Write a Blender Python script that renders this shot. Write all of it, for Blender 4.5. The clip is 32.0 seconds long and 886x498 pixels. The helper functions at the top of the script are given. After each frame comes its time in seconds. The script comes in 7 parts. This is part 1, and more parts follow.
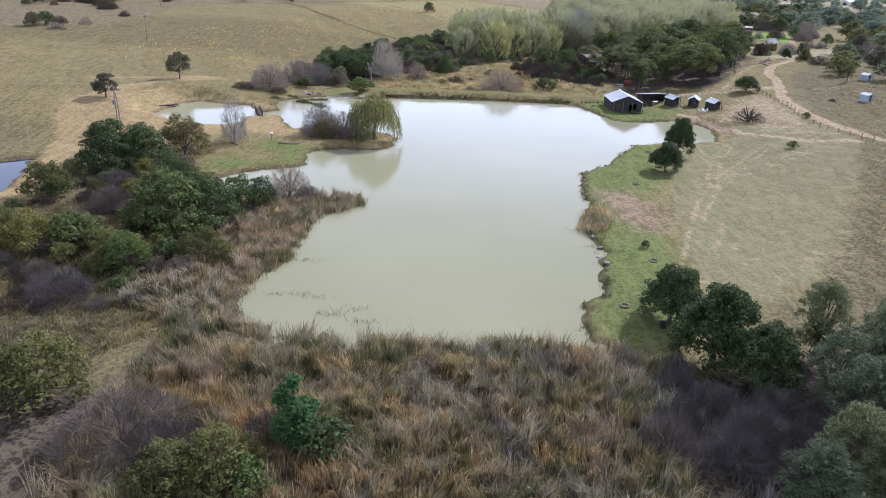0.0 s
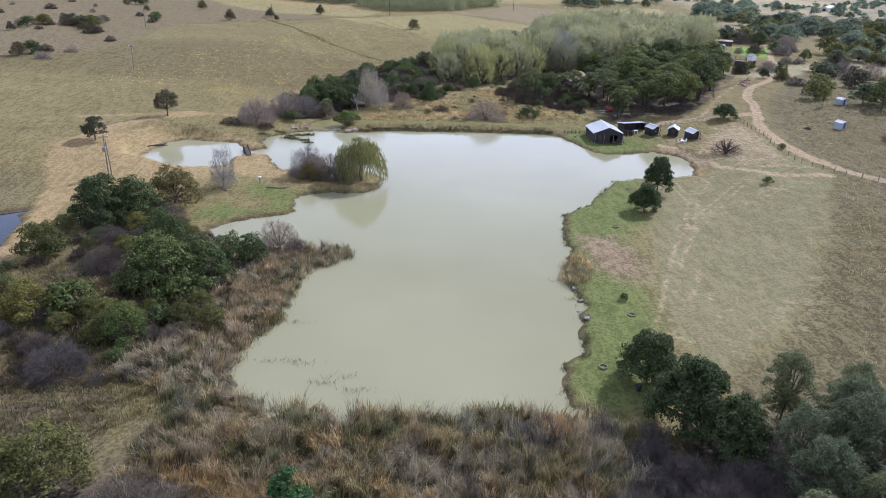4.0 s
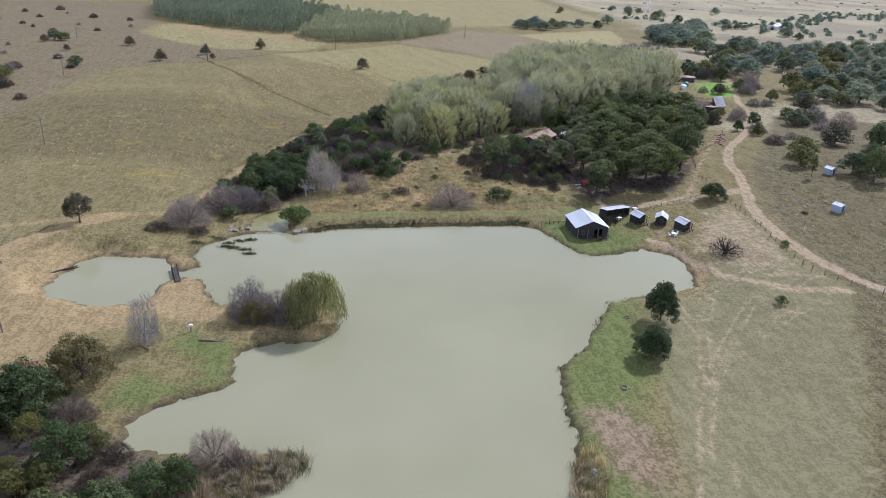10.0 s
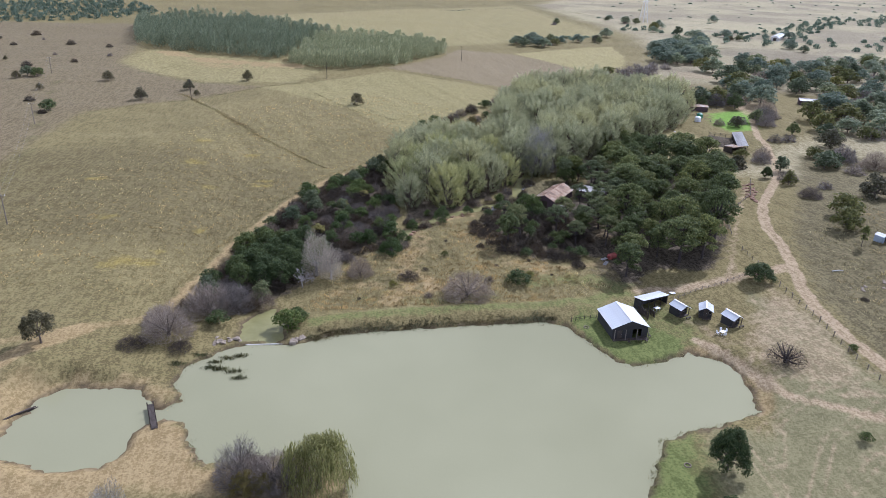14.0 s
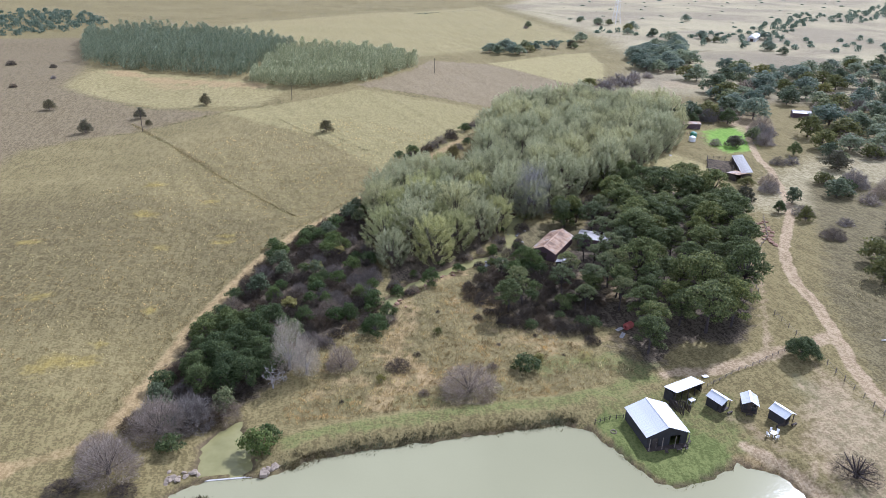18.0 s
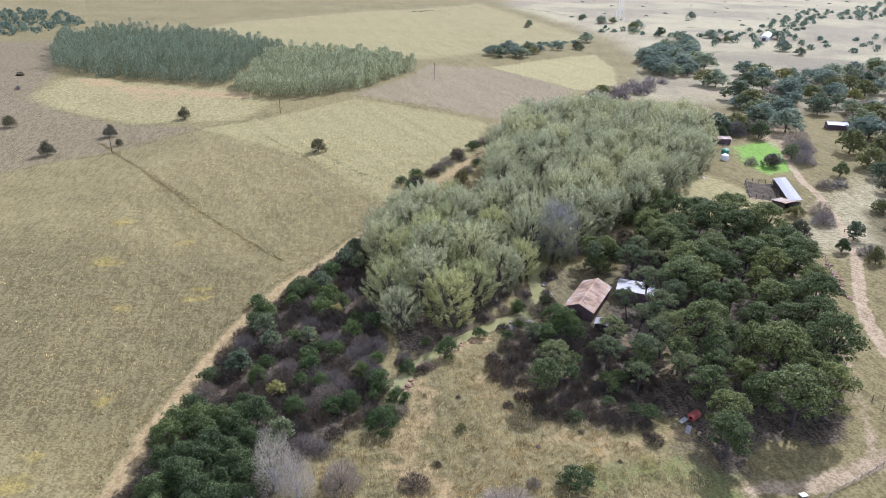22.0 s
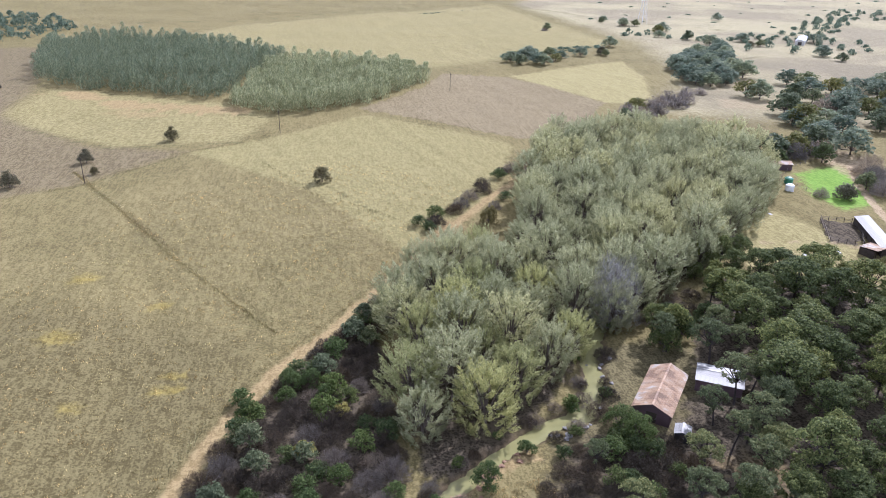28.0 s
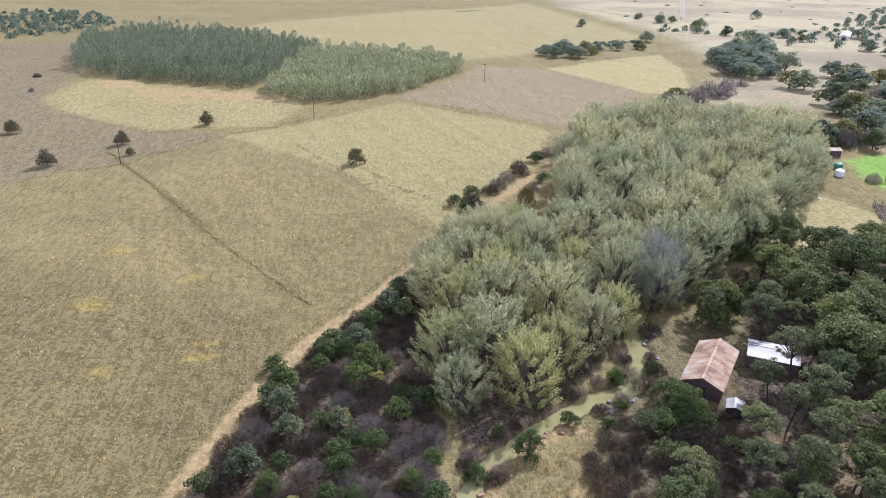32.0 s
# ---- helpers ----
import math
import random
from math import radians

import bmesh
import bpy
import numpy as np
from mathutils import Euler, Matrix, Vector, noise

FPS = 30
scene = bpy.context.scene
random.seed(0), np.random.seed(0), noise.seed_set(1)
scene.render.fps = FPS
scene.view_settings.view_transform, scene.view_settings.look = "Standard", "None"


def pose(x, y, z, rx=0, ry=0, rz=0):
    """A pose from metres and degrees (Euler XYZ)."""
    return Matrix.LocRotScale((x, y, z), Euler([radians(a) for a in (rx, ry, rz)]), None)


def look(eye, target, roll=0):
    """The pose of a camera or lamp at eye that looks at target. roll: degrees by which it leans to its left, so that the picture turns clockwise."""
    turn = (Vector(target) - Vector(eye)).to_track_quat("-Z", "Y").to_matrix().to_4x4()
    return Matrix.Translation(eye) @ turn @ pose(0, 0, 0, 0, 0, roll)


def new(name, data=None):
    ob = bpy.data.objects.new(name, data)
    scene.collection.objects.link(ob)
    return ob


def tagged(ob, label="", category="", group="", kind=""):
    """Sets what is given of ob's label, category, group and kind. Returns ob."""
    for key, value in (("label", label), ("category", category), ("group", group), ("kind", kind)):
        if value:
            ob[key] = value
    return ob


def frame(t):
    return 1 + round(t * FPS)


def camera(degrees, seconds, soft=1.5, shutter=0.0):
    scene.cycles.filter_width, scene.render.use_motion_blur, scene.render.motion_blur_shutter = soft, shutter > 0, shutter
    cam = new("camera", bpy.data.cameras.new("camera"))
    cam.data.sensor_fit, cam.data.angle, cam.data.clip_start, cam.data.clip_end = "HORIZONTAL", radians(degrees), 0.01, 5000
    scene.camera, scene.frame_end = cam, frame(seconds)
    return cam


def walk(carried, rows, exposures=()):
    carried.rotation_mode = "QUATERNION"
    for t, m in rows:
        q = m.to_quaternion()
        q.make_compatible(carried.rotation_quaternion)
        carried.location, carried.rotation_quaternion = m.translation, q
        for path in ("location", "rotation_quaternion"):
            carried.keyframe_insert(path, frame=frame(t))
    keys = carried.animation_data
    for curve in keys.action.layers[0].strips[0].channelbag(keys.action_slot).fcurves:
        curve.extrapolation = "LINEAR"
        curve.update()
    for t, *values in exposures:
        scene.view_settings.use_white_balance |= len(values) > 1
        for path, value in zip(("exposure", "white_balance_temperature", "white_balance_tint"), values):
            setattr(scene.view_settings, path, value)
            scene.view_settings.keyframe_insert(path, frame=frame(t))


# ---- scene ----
cam = camera(63.54, 32.0, soft=0.7)
# seconds, eye, yaw to the left, pitch, roll
PATH = [
    (0, 1.04, 0.37, 40.58, -0.56, -23.39, 3.16),
    (0.5, 1.06, 0.24, 41.56, -0.71, -23.40, 3.11),
    (1, 1.08, 0.17, 42.62, -0.89, -23.40, 3.05),
    (1.5, 1.11, 0.15, 43.77, -1.06, -23.39, 2.98),
    (2, 1.12, 0.13, 44.97, -1.22, -23.40, 2.89),
    (2.5, 1.12, 0.09, 46.19, -1.38, -23.42, 2.81),
    (3, 1.10, 0.07, 47.41, -1.52, -23.42, 2.77),
    (3.5, 1.09, 0.10, 48.61, -1.58, -23.41, 2.78),
    (5.5, 1.02, 5.27, 53.03, -1.40, -23.35, 2.64),
    (6, 0.77, 7.81, 54.17, -1.24, -23.38, 2.76),
    (6.5, 0.45, 10.48, 55.33, -1.09, -23.39, 2.90),
    (7, 0.06, 13.34, 56.55, -0.96, -23.40, 2.99),
    (7.5, -0.35, 16.38, 57.87, -0.82, -23.41, 3.07),
    (8, -0.76, 19.60, 59.29, -0.73, -23.42, 3.17),
    (8.5, -1.19, 22.97, 60.74, -0.85, -23.40, 3.20),
    (9, -1.65, 26.50, 62.19, -1.80, -23.35, 3.17),
    (9.5, -2.18, 30.11, 63.65, -4.42, -23.23, 2.99),
    (10, -2.75, 33.78, 65.10, -5.95, -23.18, 2.89),
    (10.5, -3.32, 37.46, 66.55, -5.99, -23.18, 2.85),
    (11, -3.84, 41.15, 68.04, -5.91, -23.18, 2.79),
    (11.5, -4.32, 44.85, 69.58, -5.83, -23.21, 2.74),
    (12, -4.77, 48.57, 71.19, -5.77, -23.25, 2.68),
    (12.5, -5.15, 52.29, 72.84, -5.79, -23.27, 2.52),
    (13, -5.46, 55.99, 74.46, -5.80, -23.32, 2.42),
    (13.5, -5.76, 59.65, 76.01, -5.87, -23.35, 2.34),
    (14, -6.11, 63.24, 77.50, -6.70, -23.30, 2.18),
    (14.5, -6.50, 66.80, 78.98, -8.56, -23.27, 2.02),
    (16.5, -7.22, 82.48, 83.14, -9.27, -23.33, 1.61),
    (17, -7.32, 86.55, 83.52, -9.22, -23.39, 1.47),
    (17.5, -7.50, 90.68, 83.88, -9.24, -23.50, 1.40),
    (18, -7.72, 94.90, 84.21, -9.31, -23.62, 1.43),
    (18.5, -7.93, 99.19, 84.49, -9.40, -23.73, 1.44),
    (19, -8.13, 103.56, 84.70, -9.49, -23.83, 1.44),
    (19.5, -8.35, 108.04, 84.81, -9.59, -23.92, 1.40),
    (20, -8.56, 112.64, 84.83, -9.74, -23.97, 1.39),
    (20.5, -8.66, 117.29, 84.85, -9.87, -24.02, 1.42),
    (21, -8.58, 121.91, 84.93, -9.93, -24.02, 1.36),
    (21.5, -8.33, 126.48, 85.05, -9.96, -24.05, 1.34),
    (22, -7.99, 131.00, 85.13, -10.02, -24.06, 1.34),
    (22.5, -7.65, 135.48, 85.18, -10.05, -24.10, 1.36),
    (23, -7.31, 139.96, 85.19, -10.08, -24.14, 1.35),
    (23.5, -6.93, 144.45, 85.13, -10.09, -24.16, 1.40),
    (24, -6.54, 148.95, 85.01, -10.13, -24.18, 1.40),
    (24.5, -6.21, 153.44, 84.89, -10.16, -24.19, 1.43),
    (25, -5.94, 157.91, 84.82, -10.20, -24.23, 1.45),
    (25.5, -5.68, 162.37, 84.81, -10.29, -24.28, 1.56),
    (27.5, -6.42, 171.47, 85.53, -10.11, -24.31, 1.38),
    (28, -6.49, 171.82, 84.41, -9.42, -24.19, 1.17),
    (28.5, -6.49, 172.13, 83.23, -8.86, -24.11, 1.08),
    (29, -6.44, 172.35, 82.01, -8.46, -24.08, 1.14),
    (29.5, -6.36, 172.52, 80.81, -8.19, -24.08, 1.20),
    (30, -6.29, 172.66, 79.65, -8.03, -24.07, 1.34),
    (30.5, -6.32, 172.78, 78.52, -7.95, -24.00, 1.48),
    (31, -6.59, 172.90, 77.45, -7.84, -23.94, 1.51),
    (31.5, -7.21, 173.04, 76.45, -7.46, -23.84, 1.21),
    (32, -8.09, 173.22, 75.53, -6.87, -23.74, 0.77),
]
walk(cam, [(t, pose(x, y, z, 90 + pitch, 0, yaw) @ pose(0, 0, 0, 0, 0, roll)) for t, x, y, z, yaw, pitch, roll in PATH],
     exposures=[(0, 0.16, 5200, 23), (9, -0.04, 5150, 22), (14, 0.05, 5100, 22), (20, 0.4, 5050, 22), (27, 0.5, 5200, 23), (32, 0.5, 5280, 24)])

# ---- light ----
SUN_AZ, SUN_EL = radians(44), radians(40)      # azimuth to the right of the flight line
world = bpy.data.worlds.new("sky")
scene.world = world
world.use_nodes = True
wn, wl = world.node_tree.nodes, world.node_tree.links
sky = wn.new("ShaderNodeTexSky")
sky.sky_type, sky.sun_disc = "NISHITA", False
sky.sun_elevation, sky.sun_rotation = SUN_EL, SUN_AZ
sky.dust_density, sky.air_density = 3.0, 1.2
veil = wn.new("ShaderNodeMixRGB")
veil.inputs[0].default_value = 0.5
up = wn.new("ShaderNodeSeparateXYZ")
wl.new(wn.new("ShaderNodeTexCoord").outputs["Generated"], up.inputs[0])
haze = wn.new("ShaderNodeValToRGB")
for e, (p, c) in zip((haze.color_ramp.elements[0], haze.color_ramp.elements[1], haze.color_ramp.elements.new(0.5)), ((0.2, (2.4, 2.45, 2.55)), (0.85, (0.185, 0.2, 0.225)), (0.44, (0.3, 0.32, 0.35)))):
    e.position, e.color = p, (*c, 1)
wl.new(up.outputs[2], haze.inputs[0])
bright_sky = wn.new("ShaderNodeMixRGB")
bright_sky.blend_type = "MULTIPLY"
bright_sky.inputs[0].default_value, bright_sky.inputs[2].default_value = 1.0, (48, 48.5, 49, 1)
wl.new(haze.outputs[0], bright_sky.inputs[1])
wl.new(bright_sky.outputs[0], veil.inputs[2])
wl.new(sky.outputs[0], veil.inputs[1])
wl.new(veil.outputs[0], wn["Background"].inputs[0])
wn["Background"].inputs[1].default_value = 0.031
sun = new("sun", bpy.data.lights.new("sun", "SUN"))
sun.data.energy, sun.data.angle, sun.data.color = 5.0, radians(1.5), (1.0, 0.94, 0.84)
sun.matrix_world = look((math.sin(SUN_AZ) * 100, math.cos(SUN_AZ) * 100, math.tan(SUN_EL) * 100), (0, 0, 0))


# ---- materials ----
def material(name):
    m = bpy.data.materials.new(name)
    m.use_nodes = True
    return m, m.node_tree.nodes, m.node_tree.links, m.node_tree.nodes["Principled BSDF"]


def noise_node(n, l, scale, detail=4.0, rough=0.55, vec=None):
    t = n.new("ShaderNodeTexNoise")
    t.inputs["Scale"].default_value, t.inputs["Detail"].default_value, t.inputs["Roughness"].default_value = scale, detail, rough
    if vec is not None:
        l.new(vec, t.inputs["Vector"])
    return t.outputs["Fac"]


def ramp(n, l, fac, stops):
    r = n.new("ShaderNodeValToRGB")
    while len(r.color_ramp.elements) < len(stops):
        r.color_ramp.elements.new(0.5)
    for e, (p, c) in zip(r.color_ramp.elements, stops):
        e.position, e.color = p, (*c, 1)
    l.new(fac, r.inputs[0])
    return r.outputs[0]


def mixed(n, l, fac, a, b, blend="MIX"):
    m = n.new("ShaderNodeMixRGB")
    m.blend_type = blend
    for i, v in ((0, fac), (1, a), (2, b)):
        if isinstance(v, bpy.types.NodeSocket):
            l.new(v, m.inputs[i])
        else:
            m.inputs[i].default_value = v if i == 0 else (*v, 1)
    return m.outputs[0]


def bumped(n, l, bsdf, height, strength, distance):
    b = n.new("ShaderNodeBump")
    b.inputs["Strength"].default_value, b.inputs["Distance"].default_value = strength, distance
    l.new(height, b.inputs["Height"])
    l.new(b.outputs[0], bsdf.inputs["Normal"])


def world_vec(n):
    return n.new("ShaderNodeNewGeometry").outputs["Position"]


def plain_mat(name, dark, light, scale=3.0, rough=0.8, metal=0.0, bump=0.0):
    """A surface between two tones, blotched and grained."""
    m, n, l, b = material(name)
    v = n.new("ShaderNodeTexCoord").outputs["Object"]
    big, fine = noise_node(n, l, scale * 0.25, 3, vec=v), noise_node(n, l, scale * 3, 4, vec=v)
    c = mixed(n, l, 0.45, ramp(n, l, big, [(0.3, dark), (0.7, light)]), ramp(n, l, fine, [(0.3, dark), (0.7, light)]))
    l.new(c, b.inputs["Base Color"])
    b.inputs["Roughness"].default_value, b.inputs["Metallic"].default_value = rough, metal
    if bump:
        bumped(n, l, b, fine, bump, 0.05)
    return m


def leaf_mat(name, tones, glow=0.42, spread=1.0, patch=0.0):
    """Leaves: the tone changes from leaf to leaf and from plant to plant, light passes through."""
    m, n, l, b = material(name)
    isl = n.new("ShaderNodeNewGeometry").outputs["Random Per Island"]
    obj = n.new("ShaderNodeObjectInfo").outputs["Random"]
    k = len(tones) - 1
    c = ramp(n, l, isl, [(0.1 + 0.8 * i / k, t) for i, t in enumerate(tones)])
    tint = ramp(n, l, obj, [(0.0, (1 - 0.3 * spread, 1 - 0.26 * spread, 1 - 0.26 * spread)), (0.5, (1, 1, 1)), (1.0, (1 + 0.28 * spread, 1 + 0.2 * spread, 1 - 0.02 * spread))])
    c = mixed(n, l, 1.0, c, tint, "MULTIPLY")
    if patch:
        clump, drift = noise_node(n, l, patch, 2, 0.6, world_vec(n)), noise_node(n, l, patch * 0.16, 2, 0.5, world_vec(n))
        c = mixed(n, l, 1.0, c, ramp(n, l, clump, [(0.34, (0.55, 0.54, 0.54)), (0.52, (1, 1, 1)), (0.66, (1.45, 1.42, 1.38))]), "MULTIPLY")
        c = mixed(n, l, 1.0, c, ramp(n, l, drift, [(0.38, (1.1, 0.99, 0.88)), (0.62, (0.92, 0.98, 1.0))]), "MULTIPLY")
    l.new(c, b.inputs["Base Color"])
    b.inputs["Roughness"].default_value = 0.65
    b.inputs["Specular IOR Level"].default_value = 0.1
    tr = n.new("ShaderNodeBsdfTranslucent")
    l.new(c, tr.inputs[0])
    mx = n.new("ShaderNodeMixShader")
    mx.inputs[0].default_value = glow
    l.new(b.outputs[0], mx.inputs[1])
    l.new(tr.outputs[0], mx.inputs[2])
    l.new(mx.outputs[0], n["Material Output"].inputs[0])
    return m


M = {}
M["dark_leaf"] = leaf_mat("dark_evergreen_leaf", [(0.052, 0.074, 0.03), (0.088, 0.115, 0.046), (0.16, 0.19, 0.072)], 0.42)
M["green_leaf"] = leaf_mat("green_leaf", [(0.055, 0.082, 0.028), (0.092, 0.13, 0.042), (0.155, 0.192, 0.07)], 0.45)
M["gum_leaf"] = leaf_mat("grey_green_leaf", [(0.088, 0.108, 0.058), (0.14, 0.163, 0.088), (0.22, 0.242, 0.134)])
M["poplar_leaf"] = leaf_mat("silvery_poplar_leaf", [(0.26, 0.265, 0.14), (0.36, 0.363, 0.195), (0.475, 0.47, 0.27)], 0.5, 0.5)
M["yellow_poplar_leaf"] = leaf_mat("yellowing_poplar_leaf", [(0.255, 0.265, 0.115), (0.345, 0.353, 0.155), (0.45, 0.445, 0.21)], 0.5, 0.5)
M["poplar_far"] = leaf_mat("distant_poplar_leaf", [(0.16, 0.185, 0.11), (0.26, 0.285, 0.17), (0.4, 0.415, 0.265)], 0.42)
# Darker copy of the distant leaf: the west grove's shadow side in its colour.
M["poplar_shade"] = leaf_mat("shaded_blue_green_poplar_leaf", [(0.1, 0.13, 0.092), (0.15, 0.185, 0.13), (0.235, 0.265, 0.19)], 0.36)
M["thorn_leaf"] = leaf_mat("dusty_thorn_leaf", [(0.07, 0.068, 0.042), (0.108, 0.102, 0.06), (0.165, 0.15, 0.09)])
M["olive_leaf"] = leaf_mat("olive_leaf", [(0.095, 0.1, 0.034), (0.15, 0.152, 0.05), (0.23, 0.222, 0.078)], 0.48)
M["bright_leaf"] = leaf_mat("bright_green_leaf", [(0.06, 0.12, 0.042), (0.1, 0.19, 0.064), (0.155, 0.26, 0.095)], 0.5)
M["autumn_leaf"] = leaf_mat("brown_green_autumn_leaf", [(0.12, 0.095, 0.042), (0.165, 0.15, 0.058), (0.24, 0.205, 0.082)])
M["yellow_leaf"] = leaf_mat("yellow_leaf", [(0.19, 0.175, 0.06), (0.29, 0.26, 0.08), (0.39, 0.35, 0.115)])
M["willow_leaf"] = leaf_mat("willow_leaf", [(0.125, 0.135, 0.056), (0.19, 0.198, 0.082), (0.27, 0.27, 0.118)])
# Far woodland leaf: paled and blued to put distance haze into its colour.
M["far_leaf"] = leaf_mat("haze_blue_green_leaf", [(0.12, 0.155, 0.11), (0.185, 0.225, 0.155), (0.28, 0.315, 0.215)], 0.5)
M["wattle_leaf"] = leaf_mat("wattle_leaf", [(0.066, 0.085, 0.032), (0.125, 0.15, 0.055), (0.225, 0.245, 0.09)], 0.42)
M["blue_wattle_leaf"] = leaf_mat("blue_green_wattle_leaf", [(0.09, 0.11, 0.055), (0.145, 0.168, 0.08), (0.235, 0.25, 0.115)], 0.45)
M["scrub"] = leaf_mat("dry_scrub_twig", [(0.042, 0.033, 0.024), (0.072, 0.056, 0.04), (0.12, 0.095, 0.07)], 0.1)
M["twig"] = leaf_mat("bare_grey_twig", [(0.1, 0.082, 0.068), (0.16, 0.134, 0.112), (0.25, 0.212, 0.178)], 0.1)
M["purple_twig"] = leaf_mat("purple_grey_twig", [(0.062, 0.052, 0.049), (0.1, 0.084, 0.079), (0.16, 0.137, 0.128)], 0.1)
M["mauve_twig"] = leaf_mat("mauve_grey_twig", [(0.16, 0.135, 0.115), (0.235, 0.2, 0.172), (0.34, 0.295, 0.255)], 0.12)
M["pale_twig"] = leaf_mat("pale_grey_twig", [(0.22, 0.2, 0.18), (0.31, 0.285, 0.255), (0.42, 0.39, 0.35)], 0.15)
M["reed"] = leaf_mat("dry_reed", [(0.23, 0.18, 0.105), (0.36, 0.29, 0.18), (0.48, 0.395, 0.265), (0.25, 0.215, 0.11)], 0.32, patch=0.6)
M["sedge"] = leaf_mat("green_sedge", [(0.115, 0.12, 0.055), (0.175, 0.178, 0.082), (0.25, 0.24, 0.125)], 0.32, patch=0.6)
M["pale_reed"] = leaf_mat("pale_feathery_reed", [(0.3, 0.25, 0.165), (0.39, 0.325, 0.22), (0.48, 0.41, 0.29)], 0.35, patch=0.55)
M["pale_sedge"] = leaf_mat("dry_olive_grass", [(0.11, 0.105, 0.05), (0.165, 0.15, 0.075), (0.23, 0.2, 0.11)], 0.35, patch=0.5)
M["rust_reed"] = leaf_mat("rust_brown_reed", [(0.19, 0.128, 0.068), (0.265, 0.185, 0.095), (0.33, 0.25, 0.135)], 0.3, patch=0.55)
M["ditch_grass"] = leaf_mat("rank_grass_blade", [(0.14, 0.125, 0.055), (0.19, 0.168, 0.074), (0.25, 0.218, 0.1)], 0.4)
M["straw"] = leaf_mat("dry_grass_blade", [(0.313, 0.255, 0.128), (0.451, 0.368, 0.182), (0.587, 0.491, 0.255)], 0.2, patch=0.35)
M["bark"] = plain_mat("brown_bark", (0.06, 0.045, 0.035), (0.14, 0.11, 0.085), 6, 0.9, bump=0.4)
M["pale_bark"] = plain_mat("pale_grey_bark", (0.22, 0.2, 0.18), (0.4, 0.37, 0.33), 6, 0.85, bump=0.3)
M["dark_bark"] = plain_mat("dark_bark", (0.03, 0.022, 0.02), (0.07, 0.055, 0.05), 6, 0.9, bump=0.4)
M["tin"] = plain_mat("galvanised_roof_sheet", (0.52, 0.53, 0.53), (0.7, 0.705, 0.7), 1.2, 0.5, 0.15)
M["old_tin"] = plain_mat("weathered_grey_roof_sheet", (0.2, 0.185, 0.17), (0.44, 0.43, 0.41), 1.0, 0.6, 0.2)
rm, n_, l_, b_ = material("patchy_rusted_roof")
v_ = n_.new("ShaderNodeTexCoord").outputs["Object"]
obj_ = n_.new("ShaderNodeObjectInfo").outputs["Random"]
n1, n2_ = noise_node(n_, l_, 0.35, 4, 0.6, world_vec(n_)), noise_node(n_, l_, 2.5, 4, 0.6, v_)
c_ = mixed(n_, l_, 0.3, ramp(n_, l_, n1, [(0.36, (0.2, 0.112, 0.058)), (0.46, (0.41, 0.255, 0.138)), (0.56, (0.46, 0.33, 0.215)), (0.64, (0.52, 0.48, 0.43))]), ramp(n_, l_, n2_, [(0.35, (0.2, 0.12, 0.08)), (0.65, (0.5, 0.42, 0.35))]))
c_ = mixed(n_, l_, 1.0, c_, ramp(n_, l_, obj_, [(0.0, (0.8, 0.78, 0.76)), (1.0, (1.12, 1.1, 1.08))]), "MULTIPLY")
l_.new(c_, b_.inputs["Base Color"])
b_.inputs["Roughness"].default_value, b_.inputs["Metallic"].default_value = 0.8, 0.0
M["rust"] = rm
M["black_plank"] = plain_mat("black_stained_plank", (0.012, 0.011, 0.011), (0.035, 0.032, 0.03), 4, 0.75)
M["purple_wall"] = plain_mat("weathered_maroon_wall", (0.075, 0.045, 0.05), (0.12, 0.075, 0.08), 2, 0.8)
M["wood"] = plain_mat("weathered_grey_wood", (0.12, 0.095, 0.07), (0.24, 0.2, 0.16), 5, 0.85)
M["dark_wood"] = plain_mat("dark_weathered_wood", (0.03, 0.022, 0.017), (0.08, 0.06, 0.045), 5, 0.85)
M["concrete"] = plain_mat("pale_concrete", (0.38, 0.36, 0.32), (0.55, 0.53, 0.48), 3, 0.85)
M["rock"] = plain_mat("orange_brown_rock", (0.19, 0.1, 0.06), (0.34, 0.215, 0.135), 2, 0.9, bump=0.4)
M["grey_rock"] = plain_mat("grey_rock", (0.14, 0.13, 0.125), (0.3, 0.28, 0.26), 2, 0.9, bump=0.4)
M["pale_rock"] = plain_mat("pale_tan_rock", (0.17, 0.13, 0.09), (0.32, 0.265, 0.195), 2, 0.9, bump=0.4)
M["white"] = plain_mat("white_paint", (0.68, 0.68, 0.66), (0.82, 0.82, 0.8), 3, 0.6)
M["red"] = plain_mat("red_paint", (0.2, 0.04, 0.03), (0.32, 0.07, 0.05), 3, 0.6)
M["green_tank"] = plain_mat("green_plastic", (0.03, 0.16, 0.09), (0.05, 0.22, 0.13), 3, 0.5)
M["rubber"] = plain_mat("black_rubber", (0.015, 0.015, 0.015), (0.04, 0.04, 0.04), 4, 0.8)
M["glass"] = plain_mat("dark_window_glass", (0.01, 0.012, 0.014), (0.02, 0.022, 0.026), 3, 0.1)


